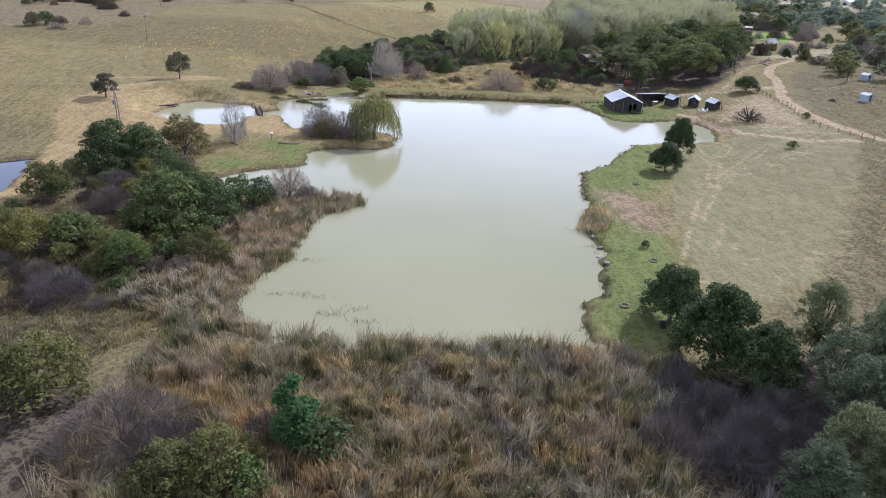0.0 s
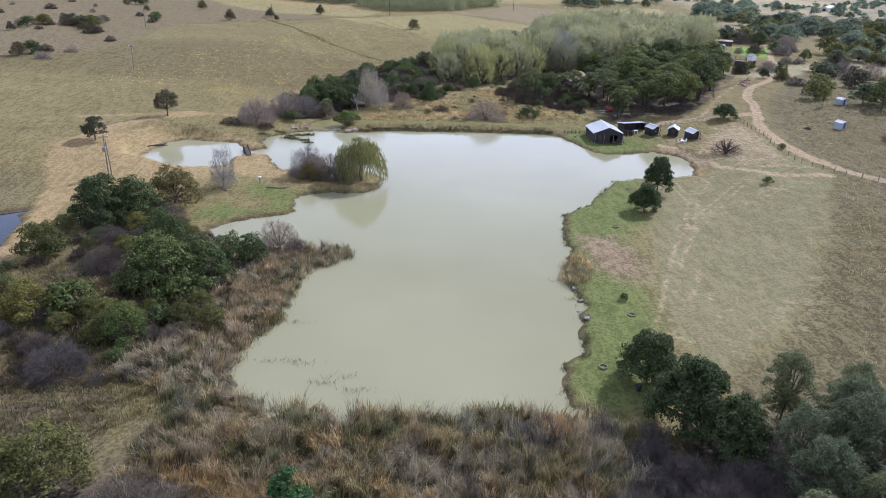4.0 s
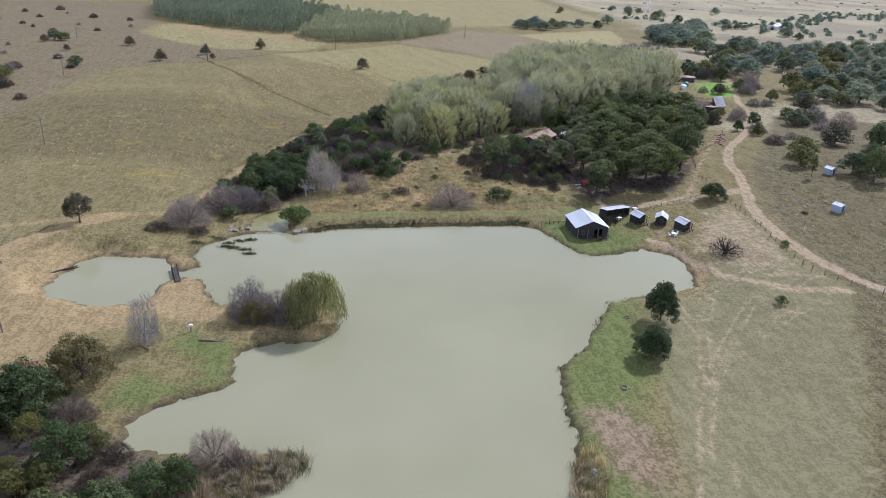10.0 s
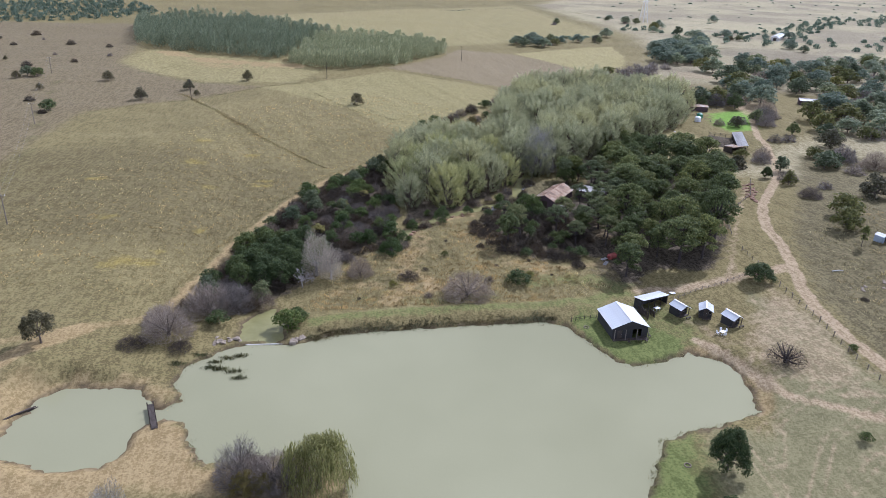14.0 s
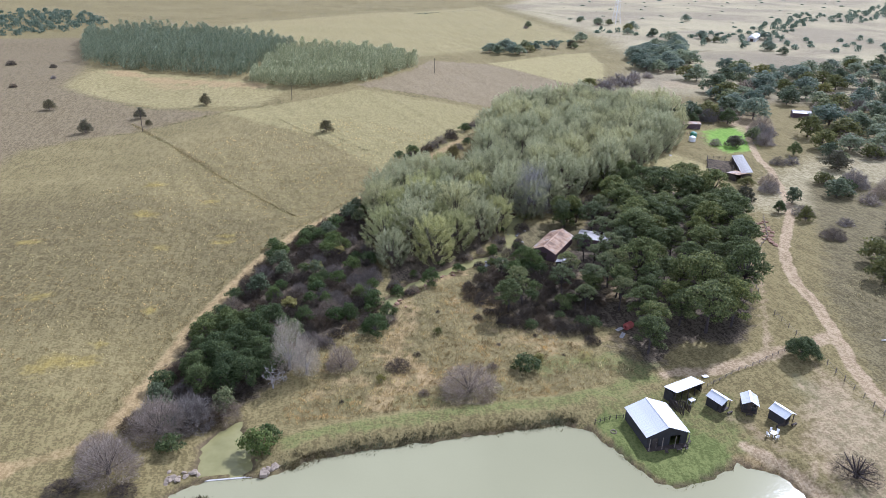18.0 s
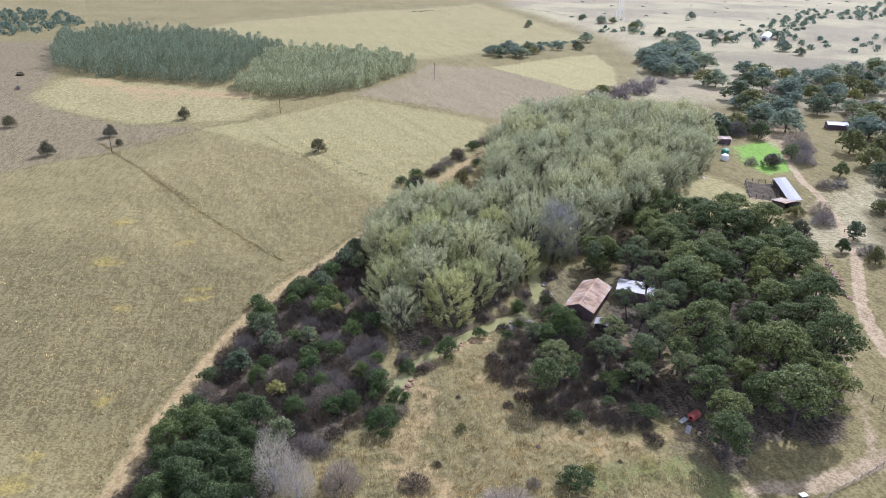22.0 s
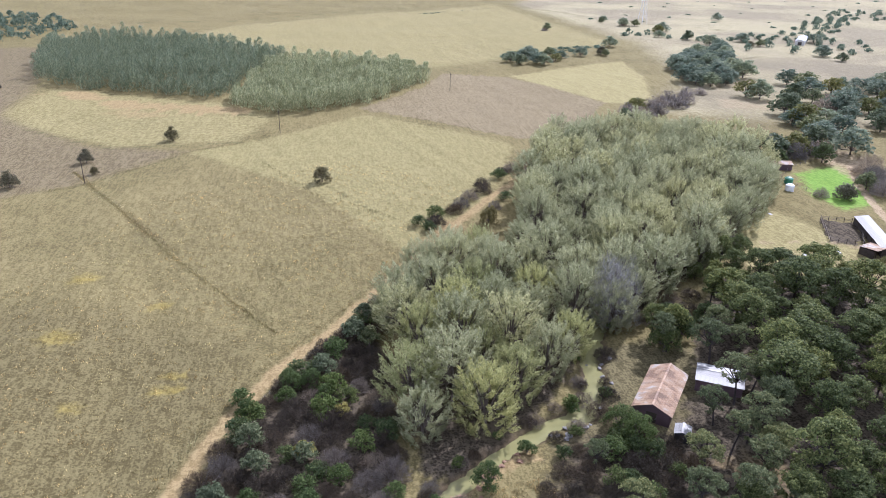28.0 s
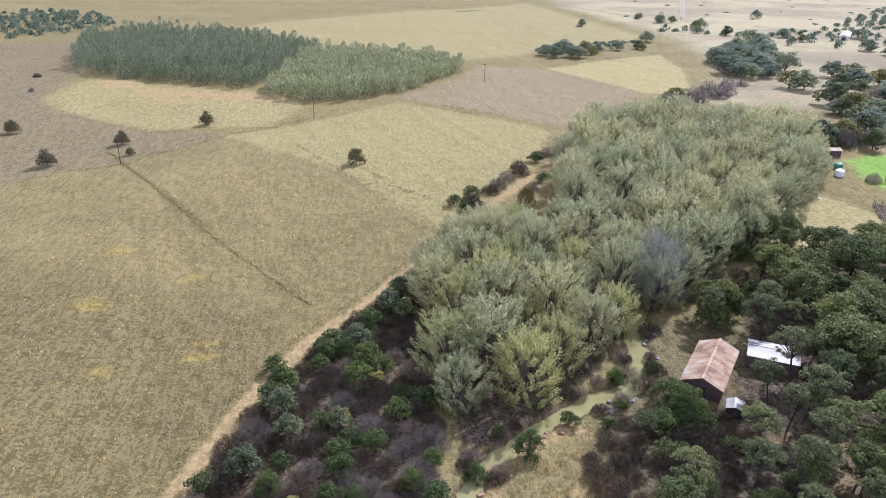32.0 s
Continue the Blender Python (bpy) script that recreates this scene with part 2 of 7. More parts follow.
# ---- the plan: shores, roads, fields ----
EAST = [(23, 66.8), (18.9, 70.5), (18.7, 73.5), (19.8, 79.3), (22.7, 80.9), (23.8, 89.4), (25.4, 95), (24.9, 100.6), (24, 106), (25, 111.5), (27.2, 114.5), (26.6, 121),
        (27.3, 127), (28.9, 134.4), (34.6, 140.6), (37.9, 147), (42.5, 154.5), (44.2, 158.3), (51.6, 160.7), (61, 162.9), (64.8, 164.6), (67.6, 172), (68.2, 178)]
NORTH = [(66.8, 182.5), (61, 185.9), (53.5, 183), (47, 180.9), (43, 185.8), (40.7, 191.5), (38.4, 197.5), (35.5, 200.2), (24.7, 200.3), (5.2, 198.6), (-11, 196.8),
         (-18.3, 194), (-21.8, 193), (-30.2, 193.6), (-33, 193), (-36.5, 189.7), (-41.5, 185), (-42, 179.6), (-39.4, 174.5), (-41.5, 172.2)]
WEST = [(-41.5, 167.5), (-37.9, 167.8), (-35.5, 163.4), (-33.2, 157.8), (-30.4, 157), (-25, 158.5), (-18, 158.5), (-11.5, 157.5), (-8.8, 153.5), (-9.4, 147), (-12.5, 143.6),
        (-20.5, 142.4), (-24.8, 140.8), (-25.6, 137.6), (-24.7, 131), (-29.2, 127.4), (-34.9, 124.8), (-37.2, 120.5), (-36.8, 114.5)]
SOUTH = [(-30, 113.9), (-22.6, 113.1), (-13, 113.8), (-11.6, 112.2), (-12.4, 110), (-17.4, 107), (-19.7, 102.8), (-19.7, 96.5), (-19.2, 89.6), (-21.9, 82.9), (-23.9, 78.4),
         (-23.2, 73.2), (-21, 70), (-16, 66.5), (-2.7, 66), (9.5, 67.8), (16, 67.2)]
DAM = EAST + NORTH + WEST + SOUTH
POND = [(-47.7, 178.7), (-61, 179.3), (-64.5, 175), (-66.4, 164.3), (-64.9, 160.7), (-56.7, 157.4), (-48, 156.6), (-44.9, 159.6), (-45.6, 165.4), (-43.3, 167.6), (-40.8, 168.2), (-40.8, 171.8), (-43.3, 171.6)]
POOL = [(-32.2, 194.4), (-33.2, 199), (-31, 205.5), (-27, 208.5), (-24.2, 203), (-22.8, 194.4)]
BLUE_POOL = [(-82, 121), (-73.5, 125.5), (-70, 114), (-69, 107), (-82, 103)]
CREEK = [(-1, 240.5), (1.5, 243), (2.5, 247), (5, 253), (9, 259), (16, 265.3), (25, 271.5), (32, 275), (39, 277), (43.5, 285), (46.5, 294), (50, 303), (57, 315)]
ROAD_EAST = [(109.2, 141), (96.8, 161.1), (94.2, 172.6), (93.7, 183), (94.6, 196), (97.4, 207), (102.8, 221.4), (106.6, 233), (108.8, 244), (114, 256), (118.5, 264.5), (126, 275), (135, 287), (142, 298), (150, 312), (157, 328), (163, 342), (168.2, 360.7), (180.9, 389.1), (195.6, 413.5)]
ROAD_WEST = [(-90.6, 185.2), (-74.4, 191.9), (-63.6, 196.5), (-53.4, 202.9), (-49, 210), (-44.4, 229), (-41.5, 244), (-33.6, 267.5), (-29, 281), (-19, 300), (-6.4, 316), (2, 329), (19, 356), (36.6, 377.8), (54.9, 401.3), (67.9, 425.3)]
TRACK_WEST = [(-64, 85), (-66, 106), (-68, 119), (-72, 138), (-78.9, 150.7), (-80.7, 161.6), (-78.2, 172.8), (-70.6, 188.1), (-63.6, 196.5)]
BARN_PATH = [(60, 214), (71.3, 212.1), (82.3, 213.7), (87.6, 214.6), (94.2, 215.5), (99.4, 217.7)]
WOOD_PATH = [(82.3, 213.7), (86.8, 220.5), (100.5, 246.3), (112.6, 267.2), (123.8, 284.5)]
SAND = [(-88.1, 159.9), (-77.3, 172.8), (-68.8, 182.6), (-58.6, 180.1), (-46, 182), (-40, 178), (-40, 170), (-37, 166), (-33, 156), (-28, 156), (-12, 155), (-11, 148), (-13, 145.5), (-24, 145), (-35, 148.5), (-49, 149), (-54, 137), (-64, 130), (-70, 122), (-76, 140)]
LAWN_EAST = [(24, 67.5), (18, 72), (22, 90), (24, 118), (28, 136), (43, 159), (50, 160), (48, 148), (45, 132), (39, 124), (36, 104), (35, 88), (33, 76)]
LAWN_BARN = [(39, 199), (41, 190), (47, 180), (54, 182.5), (61, 186), (60, 193), (52, 201), (42, 203)]
LAWN_WEST = [(-39, 141), (-35, 147), (-27, 143), (-24, 138), (-24.5, 131), (-33, 126), (-37, 123), (-43, 124)]
PINK = [(29, 124), (36.5, 124), (40, 112), (37, 103), (30, 104), (28, 113)]
MEADOW = [(45, 130), (52, 160), (64, 158), (72, 172), (84, 206), (91, 195), (90, 172), (94, 156), (86.6, 144.5), (76.5, 124.5), (62.6, 102.4), (52.8, 88.9), (43.5, 79.9), (38.3, 75.4), (36, 90)]
FALLOW = [(8.4, 516.6), (46, 567), (63.9, 609.4), (103.3, 606.7), (138, 529.5), (96.2, 462.9), (73.9, 461.2)]
OVAL = [(-152.2, 514.3), (-138.6, 494.2), (-90.9, 458.8), (-41.7, 463.6), (-29.2, 505), (-58.1, 538.8), (-147.7, 575.6)]
FAR_FIELD = [(57.9, 623.5), (229.9, 731.7), (195.6, 1059.7), (-91.8, 836.4), (-171.1, 669.4), (-58.1, 582.1)]
GREEN = [(157.4, 382.2), (166.2, 405.7), (190.7, 415.5), (191.7, 398.9), (172.1, 370.5), (159.4, 367.5)]
KRAAL = [(145.4, 360.4), (137.3, 344.3), (145.2, 340.2), (156.5, 356.8)]
WOOD = [(44, 240), (46, 262), (62, 280), (71.4, 298.3), (92.7, 327.2), (119.8, 322), (127.2, 302.1), (99.6, 247.3), (81.1, 219), (68.7, 223.4), (57, 216), (56, 234)]
POPLARS = [(6, 262), (6, 300), (9, 330), (23.7, 343.1), (43.5, 345.7), (61.9, 415.8), (90.1, 457.3), (131.3, 458.4), (162.3, 440.9), (158.4, 407.7), (137.1, 376.7), (106.4, 346.7), (81.1, 323.8), (62, 312), (50, 302), (37, 286), (26, 274), (15, 262)]
THICKET = [(-46, 208), (-42, 241), (-31, 268), (-18, 298), (-3, 318), (3, 330), (3, 262), (1, 246), (-10, 234), (-24, 216), (-33, 206)]
BRUSH = [(28, 240), (24, 256), (34, 272), (52, 268), (58, 245), (50, 232), (38, 232)]
MARSH = [(-45, 20), (-30, 62), (-26, 72), (-15, 67), (24, 68), (40, 60), (60, 20)]


def inside(P, poly):
    x, y = P[:, 0], P[:, 1]
    odd = np.zeros(len(P), bool)
    for (ax, ay), (bx, by) in zip(poly, poly[1:] + poly[:1]):
        cut = (ay > y) != (by > y)
        odd ^= cut & (x < ax + (y - ay) * (bx - ax) / ((by - ay) or 1e-9))
    return odd


def line_dist(P, line):
    best = np.full(len(P), 1e9)
    for a, b in zip(line, line[1:]):
        a, b = np.array(a, float), np.array(b, float)
        d = b - a
        s = np.clip(((P - a) @ d) / (d @ d), 0, 1)
        best = np.minimum(best, np.hypot(*(P - a - s[:, None] * d).T))
    return best


def poly_dist(P, poly):
    """Metres to the outline, minus inside."""
    lo, hi = np.min(poly, 0) - 40, np.max(poly, 0) + 40
    near = ((P > lo) & (P < hi)).all(1)
    out = np.full(len(P), 40.0)
    if near.any():
        Q = P[near]
        d = line_dist(Q, poly + poly[:1])
        out[near] = np.where(inside(Q, poly), -d, d)
    return out


WAVES = [(random.uniform(0, 6.28), random.uniform(0, 6.28), random.uniform(0, 6.28)) for _ in range(64)]


def ripple(P, size, seed):
    """Smooth unevenness between about -1 and 1 with bumps of that size."""
    s = np.zeros(len(P))
    for k in range(5):
        a, b, c = WAVES[(seed * 5 + k) % 64]
        f = 6.28 / size * (0.6 + 0.25 * k)
        s += np.sin(f * (math.cos(a) * P[:, 0] + math.sin(a) * P[:, 1]) + b + 1.3 * np.sin(f * 0.5 * (math.cos(c) * P[:, 0] + math.sin(c) * P[:, 1]) + a))
    return s / 2.6


def smooth(v, a, b):
    u = np.clip((v - a) / (b - a), 0, 1)
    return u * u * (3 - 2 * u)


def water_dist(P):
    edge = ripple(P, 3.2, 1) * 0.35 + ripple(P, 9, 2) * 0.4 + ripple(P, 1.5, 9) * 0.18
    d = np.minimum.reduce([poly_dist(P, p) for p in (DAM, POND, POOL, BLUE_POOL)])
    return np.minimum(d + edge, line_dist(P, CREEK) - 1.45 - 0.55 * smooth(P[:, 1], 262, 284) - 1.7 * np.exp(-((P[:, 1] - 242) / 5.0) ** 2) + edge * 1.1)


def ground_z(P):
    P = np.asarray(P, float).reshape(-1, 2)
    d = water_dist(P)
    h = 0.55 + 0.18 * ripple(P, 23, 3) + 0.07 * ripple(P, 6, 4) + 0.5 * smooth(P[:, 1], 300, 600) * ripple(P, 130, 5)
    X, Y = P.T
    east = (4.2 * smooth(X, 54, 100) + 2.5 * smooth(X, 100, 150)) * (1 - 0.75 * smooth(Y, 230, 330))
    west = (2.8 * smooth(-X, 45, 72) + 1.5 * smooth(-X, 100, 160)) * smooth(Y, 135, 165)
    h += east + np.maximum(west, 3.0 * smooth(Y, 320, 400) * (1 - smooth(X, 40, 110)))
    wall = line_dist(P, [(41, 206), (34, 204.6), (24, 204.6), (5, 203), (-11, 201), (-17, 199)])
    h += 0.85 * (1 - smooth(wall, 1.6, 6.0))
    h += 0.5 * (1 - smooth(poly_dist(P, [(-70, 182), (-40, 200), (-44, 190), (-66, 181)]), 0, 7))
    bank = np.where(d > 0, 0.02 + np.minimum(d * 0.75, 0.35 + d * 0.12), np.maximum(d * 0.5, -1.6))
    return np.where(d > 0, np.minimum(h, bank + 0.6 * np.maximum(d - 1.5, 0)), bank)


def z_at(x, y):
    return float(ground_z([(x, y)])[0])


# ---- ground, one sheet ----
def steps(stops):
    """Grid lines: from each stop to the next with that spacing."""
    out = []
    for (a, s), (b, _) in zip(stops, stops[1:]):
        out += list(np.linspace(a, b, max(1, round((b - a) / s)), endpoint=False))
    return np.array(out + [stops[-1][0]])


def band(d, half, soft):
    return 1 - smooth(d, half - soft, half + soft)


gx = steps([(-6000, 900), (-1500, 150), (-600, 30), (-240, 6), (-100, 1.6), (-70, 0.85), (72, 0.75), (130, 1.2), (200, 3), (260, 12), (700, 60), (1500, 900), (6000, 1)])
gy = steps([(-3000, 700), (-200, 40), (10, 2.5), (30, 1.1), (215, 0.95), (345, 1.5), (430, 3), (500, 6), (800, 14), (1300, 70), (2200, 900), (6500, 1)])
GX, GY = np.meshgrid(gx, gy)
P = np.c_[GX.ravel(), GY.ravel()]
Z = ground_z(P)
nx, ny = len(gx), len(gy)
idx = np.arange(nx * ny).reshape(ny, nx)
quads = np.stack([idx[:-1, :-1], idx[:-1, 1:], idx[1:, 1:], idx[1:, :-1]], -1).reshape(-1, 4)
ground_mesh = bpy.data.meshes.new("ground")
ground_mesh.from_pydata(np.c_[P, Z].tolist(), [], quads.tolist())
ground_mesh.shade_smooth()
wob = ripple(P, 7, 6) * 0.8 + ripple(P, 2.5, 7) * 0.5
soft_in = lambda poly, s=1.2: 1 - smooth(poly_dist(P, poly) + wob, -s, s)
wd = water_dist(P)
lawn = np.maximum.reduce([0.55 * band(line_dist(P, [(56, 213), (41, 207.5), (34, 206), (24, 206), (5, 204.4), (-11, 202.4), (-17, 200)]) + 0.5 * wob, 2.4, 1.6), 0.5 * (1 - smooth(line_dist(P, [(34, 220), (48, 221), (56, 216)]) + 1.5 * wob, 1, 7)), 0.42 * (1 - smooth(line_dist(P, [(-6, 212), (6, 210), (24, 212)]) + 1.5 * wob, 0, 5)), 0.5 * soft_in([(38, 199), (41, 206), (58, 210), (70, 204), (66, 188), (60, 184), (47, 180)], 3), soft_in(LAWN_EAST, 8.0), soft_in(LAWN_BARN, 1.5), 0.75 * soft_in(LAWN_WEST, 3.0) * (1 - 0.7 * (1 - smooth(line_dist(P, [(-38, 138), (-33, 133)]) + wob, 1, 6)))])
sand = np.maximum.reduce([0.62 * (1 - smooth(line_dist(P, [(7.7, 253.6), (9, 246), (4, 234), (6, 219), (-1, 211)]) + 2.2 * wob, 1, 5.5)), 0.5 * (1 - smooth(line_dist(P, [(30.6, 234.6), (36.3, 225.8), (50, 229), (57, 230)]) + 2 * wob, 0.5, 4)), 0.5 * (1 - smooth(line_dist(P, [(-4.5, 220.5), (-12, 214)]) + 2 * wob, 0.5, 4)), 0.45 * (1 - smooth(line_dist(P, [(56, 262), (66, 258), (62, 248)]) + 2 * wob, 1, 6)), 0.55 * (1 - smooth(line_dist(P, [(96, 246), (108, 266), (118, 290)]) + 2 * wob, 0.5, 4)), 0.75 * (1 - smooth(line_dist(P, [(2, 228), (8, 224), (9, 216)]) + 1.6 * wob, 0.5, 4)), 0.6 * (1 - smooth(line_dist(P, [(-10, 222), (-4, 218)]) + 1.6 * wob, 0.3, 3)), 0.5 * (1 - smooth(line_dist(P, [(22, 250), (26, 238), (40, 228)]) + 1.6 * wob, 0.3, 3)), 0.66 * soft_in(SAND, 6), 0.85 * soft_in([(-45, 170), (-37, 166), (-33, 156), (-28, 156), (-12, 155), (-11, 148), (-13, 145.5), (-24, 147), (-35, 151), (-49, 152), (-60, 154), (-58, 156)], 2), 0.7 * (1 - smooth(poly_dist(P, POND) + wob, 0.5, 5)), band(line_dist(P, TRACK_WEST) + wob * 0.3, 2.4, 1.4), band(line_dist(P, [(-78, 172), (-68, 158), (-60, 152), (-48, 150)]) + wob, 2.5, 3), 0.85 * band(line_dist(P, ROAD_WEST[4:]) + wob * 0.5, 1.8, 1.6),
                          0.55 * band(line_dist(P, ROAD_WEST[:5]) + wob * 0.3, 1.6, 1.2), 0.9 * band(line_dist(P, [(17.6, 353.4), (23.4, 361), (29.1, 368.6)]) + wob, 3.5, 3),
                          0.8 * (1 - smooth(line_dist(P, [(4.5, 250), (8, 256), (14, 262.5), (24, 268)]) + wob, 1, 4.5)), 0.9 * (1 - smooth(line_dist(P, [(-138, 560), (-104, 536), (-79.7, 528), (-51.2, 516)]) + 4 * wob, 2, 13)), 0.55 * (1 - smooth(line_dist(P, [(-101.9, 520), (-84, 512)]) + 5 * wob, 2, 14)),
                          0.7 * (1 - smooth(line_dist(P, [(61.6, 185.5), (67, 181.7), (68.7, 173.3), (66.1, 166.1)]) + wob, 1, 4))])
track = np.maximum.reduce([band(line_dist(P, ROAD_EAST) + wob * 0.25, 1.5, 0.6) * (1 - 0.5 * band(line_dist(P, ROAD_EAST) + wob * 0.2, 0.3, 0.5)), 0.8 * band(line_dist(P, BARN_PATH) + wob * 0.6, 1.8, 1.5), 0.6 * band(line_dist(P, WOOD_PATH) + wob, 0.9, 1.4),
                           0.58 * band(np.abs(line_dist(P, [(57, 162), (58, 145), (52, 128), (44, 112)]) - 0.9), 0.45, 0.6), 0.58 * band(np.abs(line_dist(P, [(62.5, 159), (78.7, 168.2), (91.7, 170.2)]) - 0.9), 0.45, 0.6),
                           0.58 * band(np.abs(line_dist(P, [(56, 135), (72.1, 154.7), (88.4, 162.5)]) - 0.9), 0.45, 0.6), 0.3 * band(line_dist(P, [(76.3, 145.8), (77.1, 128.2), (71.7, 113.3)]) + wob * 1.2, 1.6, 2.0),
                           0.3 * band(line_dist(P, [(71.7, 113.3), (65, 103.4), (56, 90)]) + wob * 1.2, 1.8, 2.0), 0.6 * band(line_dist(P, [(67, 169.8), (73.8, 173.7), (80.3, 165.8), (91.7, 162.7)]) + wob, 0.8, 1.0),
                           0.55 * band(line_dist(P, [(146.7, 338.2), (132.3, 345.5), (110.3, 348.5)]) + wob, 0.9, 1.0), 0.6 * soft_in([(180.9, 389.1), (187.8, 433.1), (205.4, 442.9), (210.3, 413.5)], 4),
                           0.5 * soft_in([(210.3, 550.6), (229.9, 638.7), (264.1, 648.5), (256.3, 570.2)], 8), 0.45 * soft_in([(191.7, 511.4), (203.4, 535.9), (234.8, 526.1), (220.1, 499.7)], 4)])
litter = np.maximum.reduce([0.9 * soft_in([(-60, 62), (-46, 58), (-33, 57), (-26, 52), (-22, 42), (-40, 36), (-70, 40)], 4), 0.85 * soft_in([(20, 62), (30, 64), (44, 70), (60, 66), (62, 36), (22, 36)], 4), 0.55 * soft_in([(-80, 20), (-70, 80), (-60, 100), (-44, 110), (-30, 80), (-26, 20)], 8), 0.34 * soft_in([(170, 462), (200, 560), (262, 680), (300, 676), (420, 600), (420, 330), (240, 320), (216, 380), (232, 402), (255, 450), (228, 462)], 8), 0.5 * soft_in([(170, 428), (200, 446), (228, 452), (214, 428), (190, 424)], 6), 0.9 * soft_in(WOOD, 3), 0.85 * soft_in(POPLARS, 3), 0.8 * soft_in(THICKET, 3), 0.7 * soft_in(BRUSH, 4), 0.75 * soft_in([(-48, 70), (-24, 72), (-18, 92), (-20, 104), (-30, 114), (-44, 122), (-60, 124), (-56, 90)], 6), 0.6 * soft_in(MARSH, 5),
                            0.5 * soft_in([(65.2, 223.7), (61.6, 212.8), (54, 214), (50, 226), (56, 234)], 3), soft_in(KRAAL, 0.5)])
ring_at = lambda x, y, r: 0.64 * band(np.abs(np.hypot(P[:, 0] - x, P[:, 1] - y) - r) + 0.4 * wob, 0.3, 0.5)
track = np.maximum.reduce([track, ring_at(38, 86.7, 1.6), ring_at(85.4, 202.5, 2.2), ring_at(76.9, 177.8, 4.2), ring_at(76.9, 177.8, 6.0),
                           0.56 * soft_in([(78.2, 196.4), (90.8, 210.2), (93, 200), (92, 185), (89, 170.8), (85, 165), (77.2, 169), (72.5, 175.4), (72, 185.9)], 4), 0.85 * band(line_dist(P, [(63.9, 189.3), (68.0, 183), (69.5, 177), (70.8, 171.0), (72.4, 166.5), (75.4, 164.0), (80.2, 160.2), (84.2, 158.0), (92, 155)]) + 0.4 * wob, 1.3, 1.2), 0.64 * band(np.abs(line_dist(P, [(87.6, 153.4), (75.8, 148.4), (59.0, 136.7), (49.2, 123.5), (40.4, 102.2), (33.4, 84.6)]) - 0.9) + 0.3 * wob, 0.3, 0.7), 0.58 * band(np.abs(line_dist(P, [(60.5, 151.7), (57.5, 141.9), (49.5, 126.4)]) - 0.8) + 0.3 * wob, 0.25, 0.6),
                           0.36 * band(line_dist(P, [(82.1, 136.9), (72.1, 120.2), (67.8, 113.7)]) + wob, 0.9, 1.5), 0.42 * band(line_dist(P, [(57.9, 98.5), (52.3, 92.1), (46.6, 86.2), (41.7, 81.6)]) + wob, 1.2, 1.6), 0.5 * band(line_dist(P, [(47.3, 109.3), (44.8, 102.6), (41.6, 97.4)]) + 0.5 * wob, 0.35, 0.6), 0.5 * band(line_dist(P, [(48.0, 104.9), (45.3, 98.7), (46.3, 96.5)]) + 0.5 * wob, 0.35, 0.6), 0.5 * band(line_dist(P, [(45.0, 93.3), (45.3, 90.8), (43.8, 89.1)]) + 0.5 * wob, 0.35, 0.6), 0.5 * band(line_dist(P, [(50.9, 94.6), (49.5, 92.7), (47.6, 93.0)]) + 0.5 * wob, 0.35, 0.6), 0.5 * band(line_dist(P, [(50.6, 100.0), (48.4, 96.2), (45.9, 94.2)]) + 0.5 * wob, 0.35, 0.6),
                           0.58 * band(np.abs(line_dist(P, [(80.7, 152.8), (73.4, 148.4), (66.9, 143.1), (58, 134)]) - 0.8) + 0.3 * wob, 0.25, 0.6), 0.58 * band(np.abs(line_dist(P, [(64.8, 163.7), (66, 160), (63.3, 154.3), (60.4, 149.4)]) - 0.8) + 0.3 * wob, 0.25, 0.6)])
fallow = np.maximum.reduce([0.72 * soft_in([(-127, 284), (-126, 385.2), (-108.4, 403.5), (-87, 415.9), (-69.4, 439), (-57.7, 452.8), (-98.9, 464.6), (-147.3, 513.5), (-153.9, 570.2), (-187, 710), (-400, 700), (-400, 300), (-180, 240)], 7), soft_in(FALLOW, 1.5), 0.6 * soft_in([(-313.2, 404), (-152.2, 451.7), (-143.1, 500.2), (-156.9, 574.7), (-322.7, 612.5)], 10)])
pale = np.maximum.reduce([0.75 * soft_in([(114, 362), (136, 372), (146, 340), (132, 328), (112, 315), (104, 335), (103, 349)], 4), 0.55 * soft_in(FAR_FIELD, 14), 0.55 * soft_in(OVAL, 5), soft_in([(104.3, 606.8), (138, 529.5), (161.4, 521.2), (185.8, 589.8), (195.6, 648.5), (146.7, 629)], 6)])
pink = np.maximum(0.75 * soft_in(PINK, 5), 0.5 * soft_in([(61.6, 203.8), (68.7, 185.1), (73.8, 185.3), (67, 197.4)], 2.5))
weeds = np.zeros(len(P))
for cx, cy, r in ((-64.5, 229.5, 6.5), (-60.5, 230.5, 5.5), (-67.5, 227, 5), (-66.3, 314.4, 7), (-40.7, 295.7, 5), (-77.6, 259.5, 5), (-52, 254, 3), (-56.3, 289.3, 4), (-28, 262, 3), (-48, 330, 5), (-40, 300, 4), (-68, 342.3, 6), (-59, 237.3, 3), (40, 236, 4), (46, 222, 5), (-92, 292.9, 5), (-14, 290, 2)):
    weeds = np.maximum(weeds, 0.6 * (1 - smooth(np.hypot((P[:, 0] - cx) * 0.85, P[:, 1] - cy) + wob, 0.1 * r, 1.05 * r)))
bright = 0.85 * soft_in(GREEN, 6)
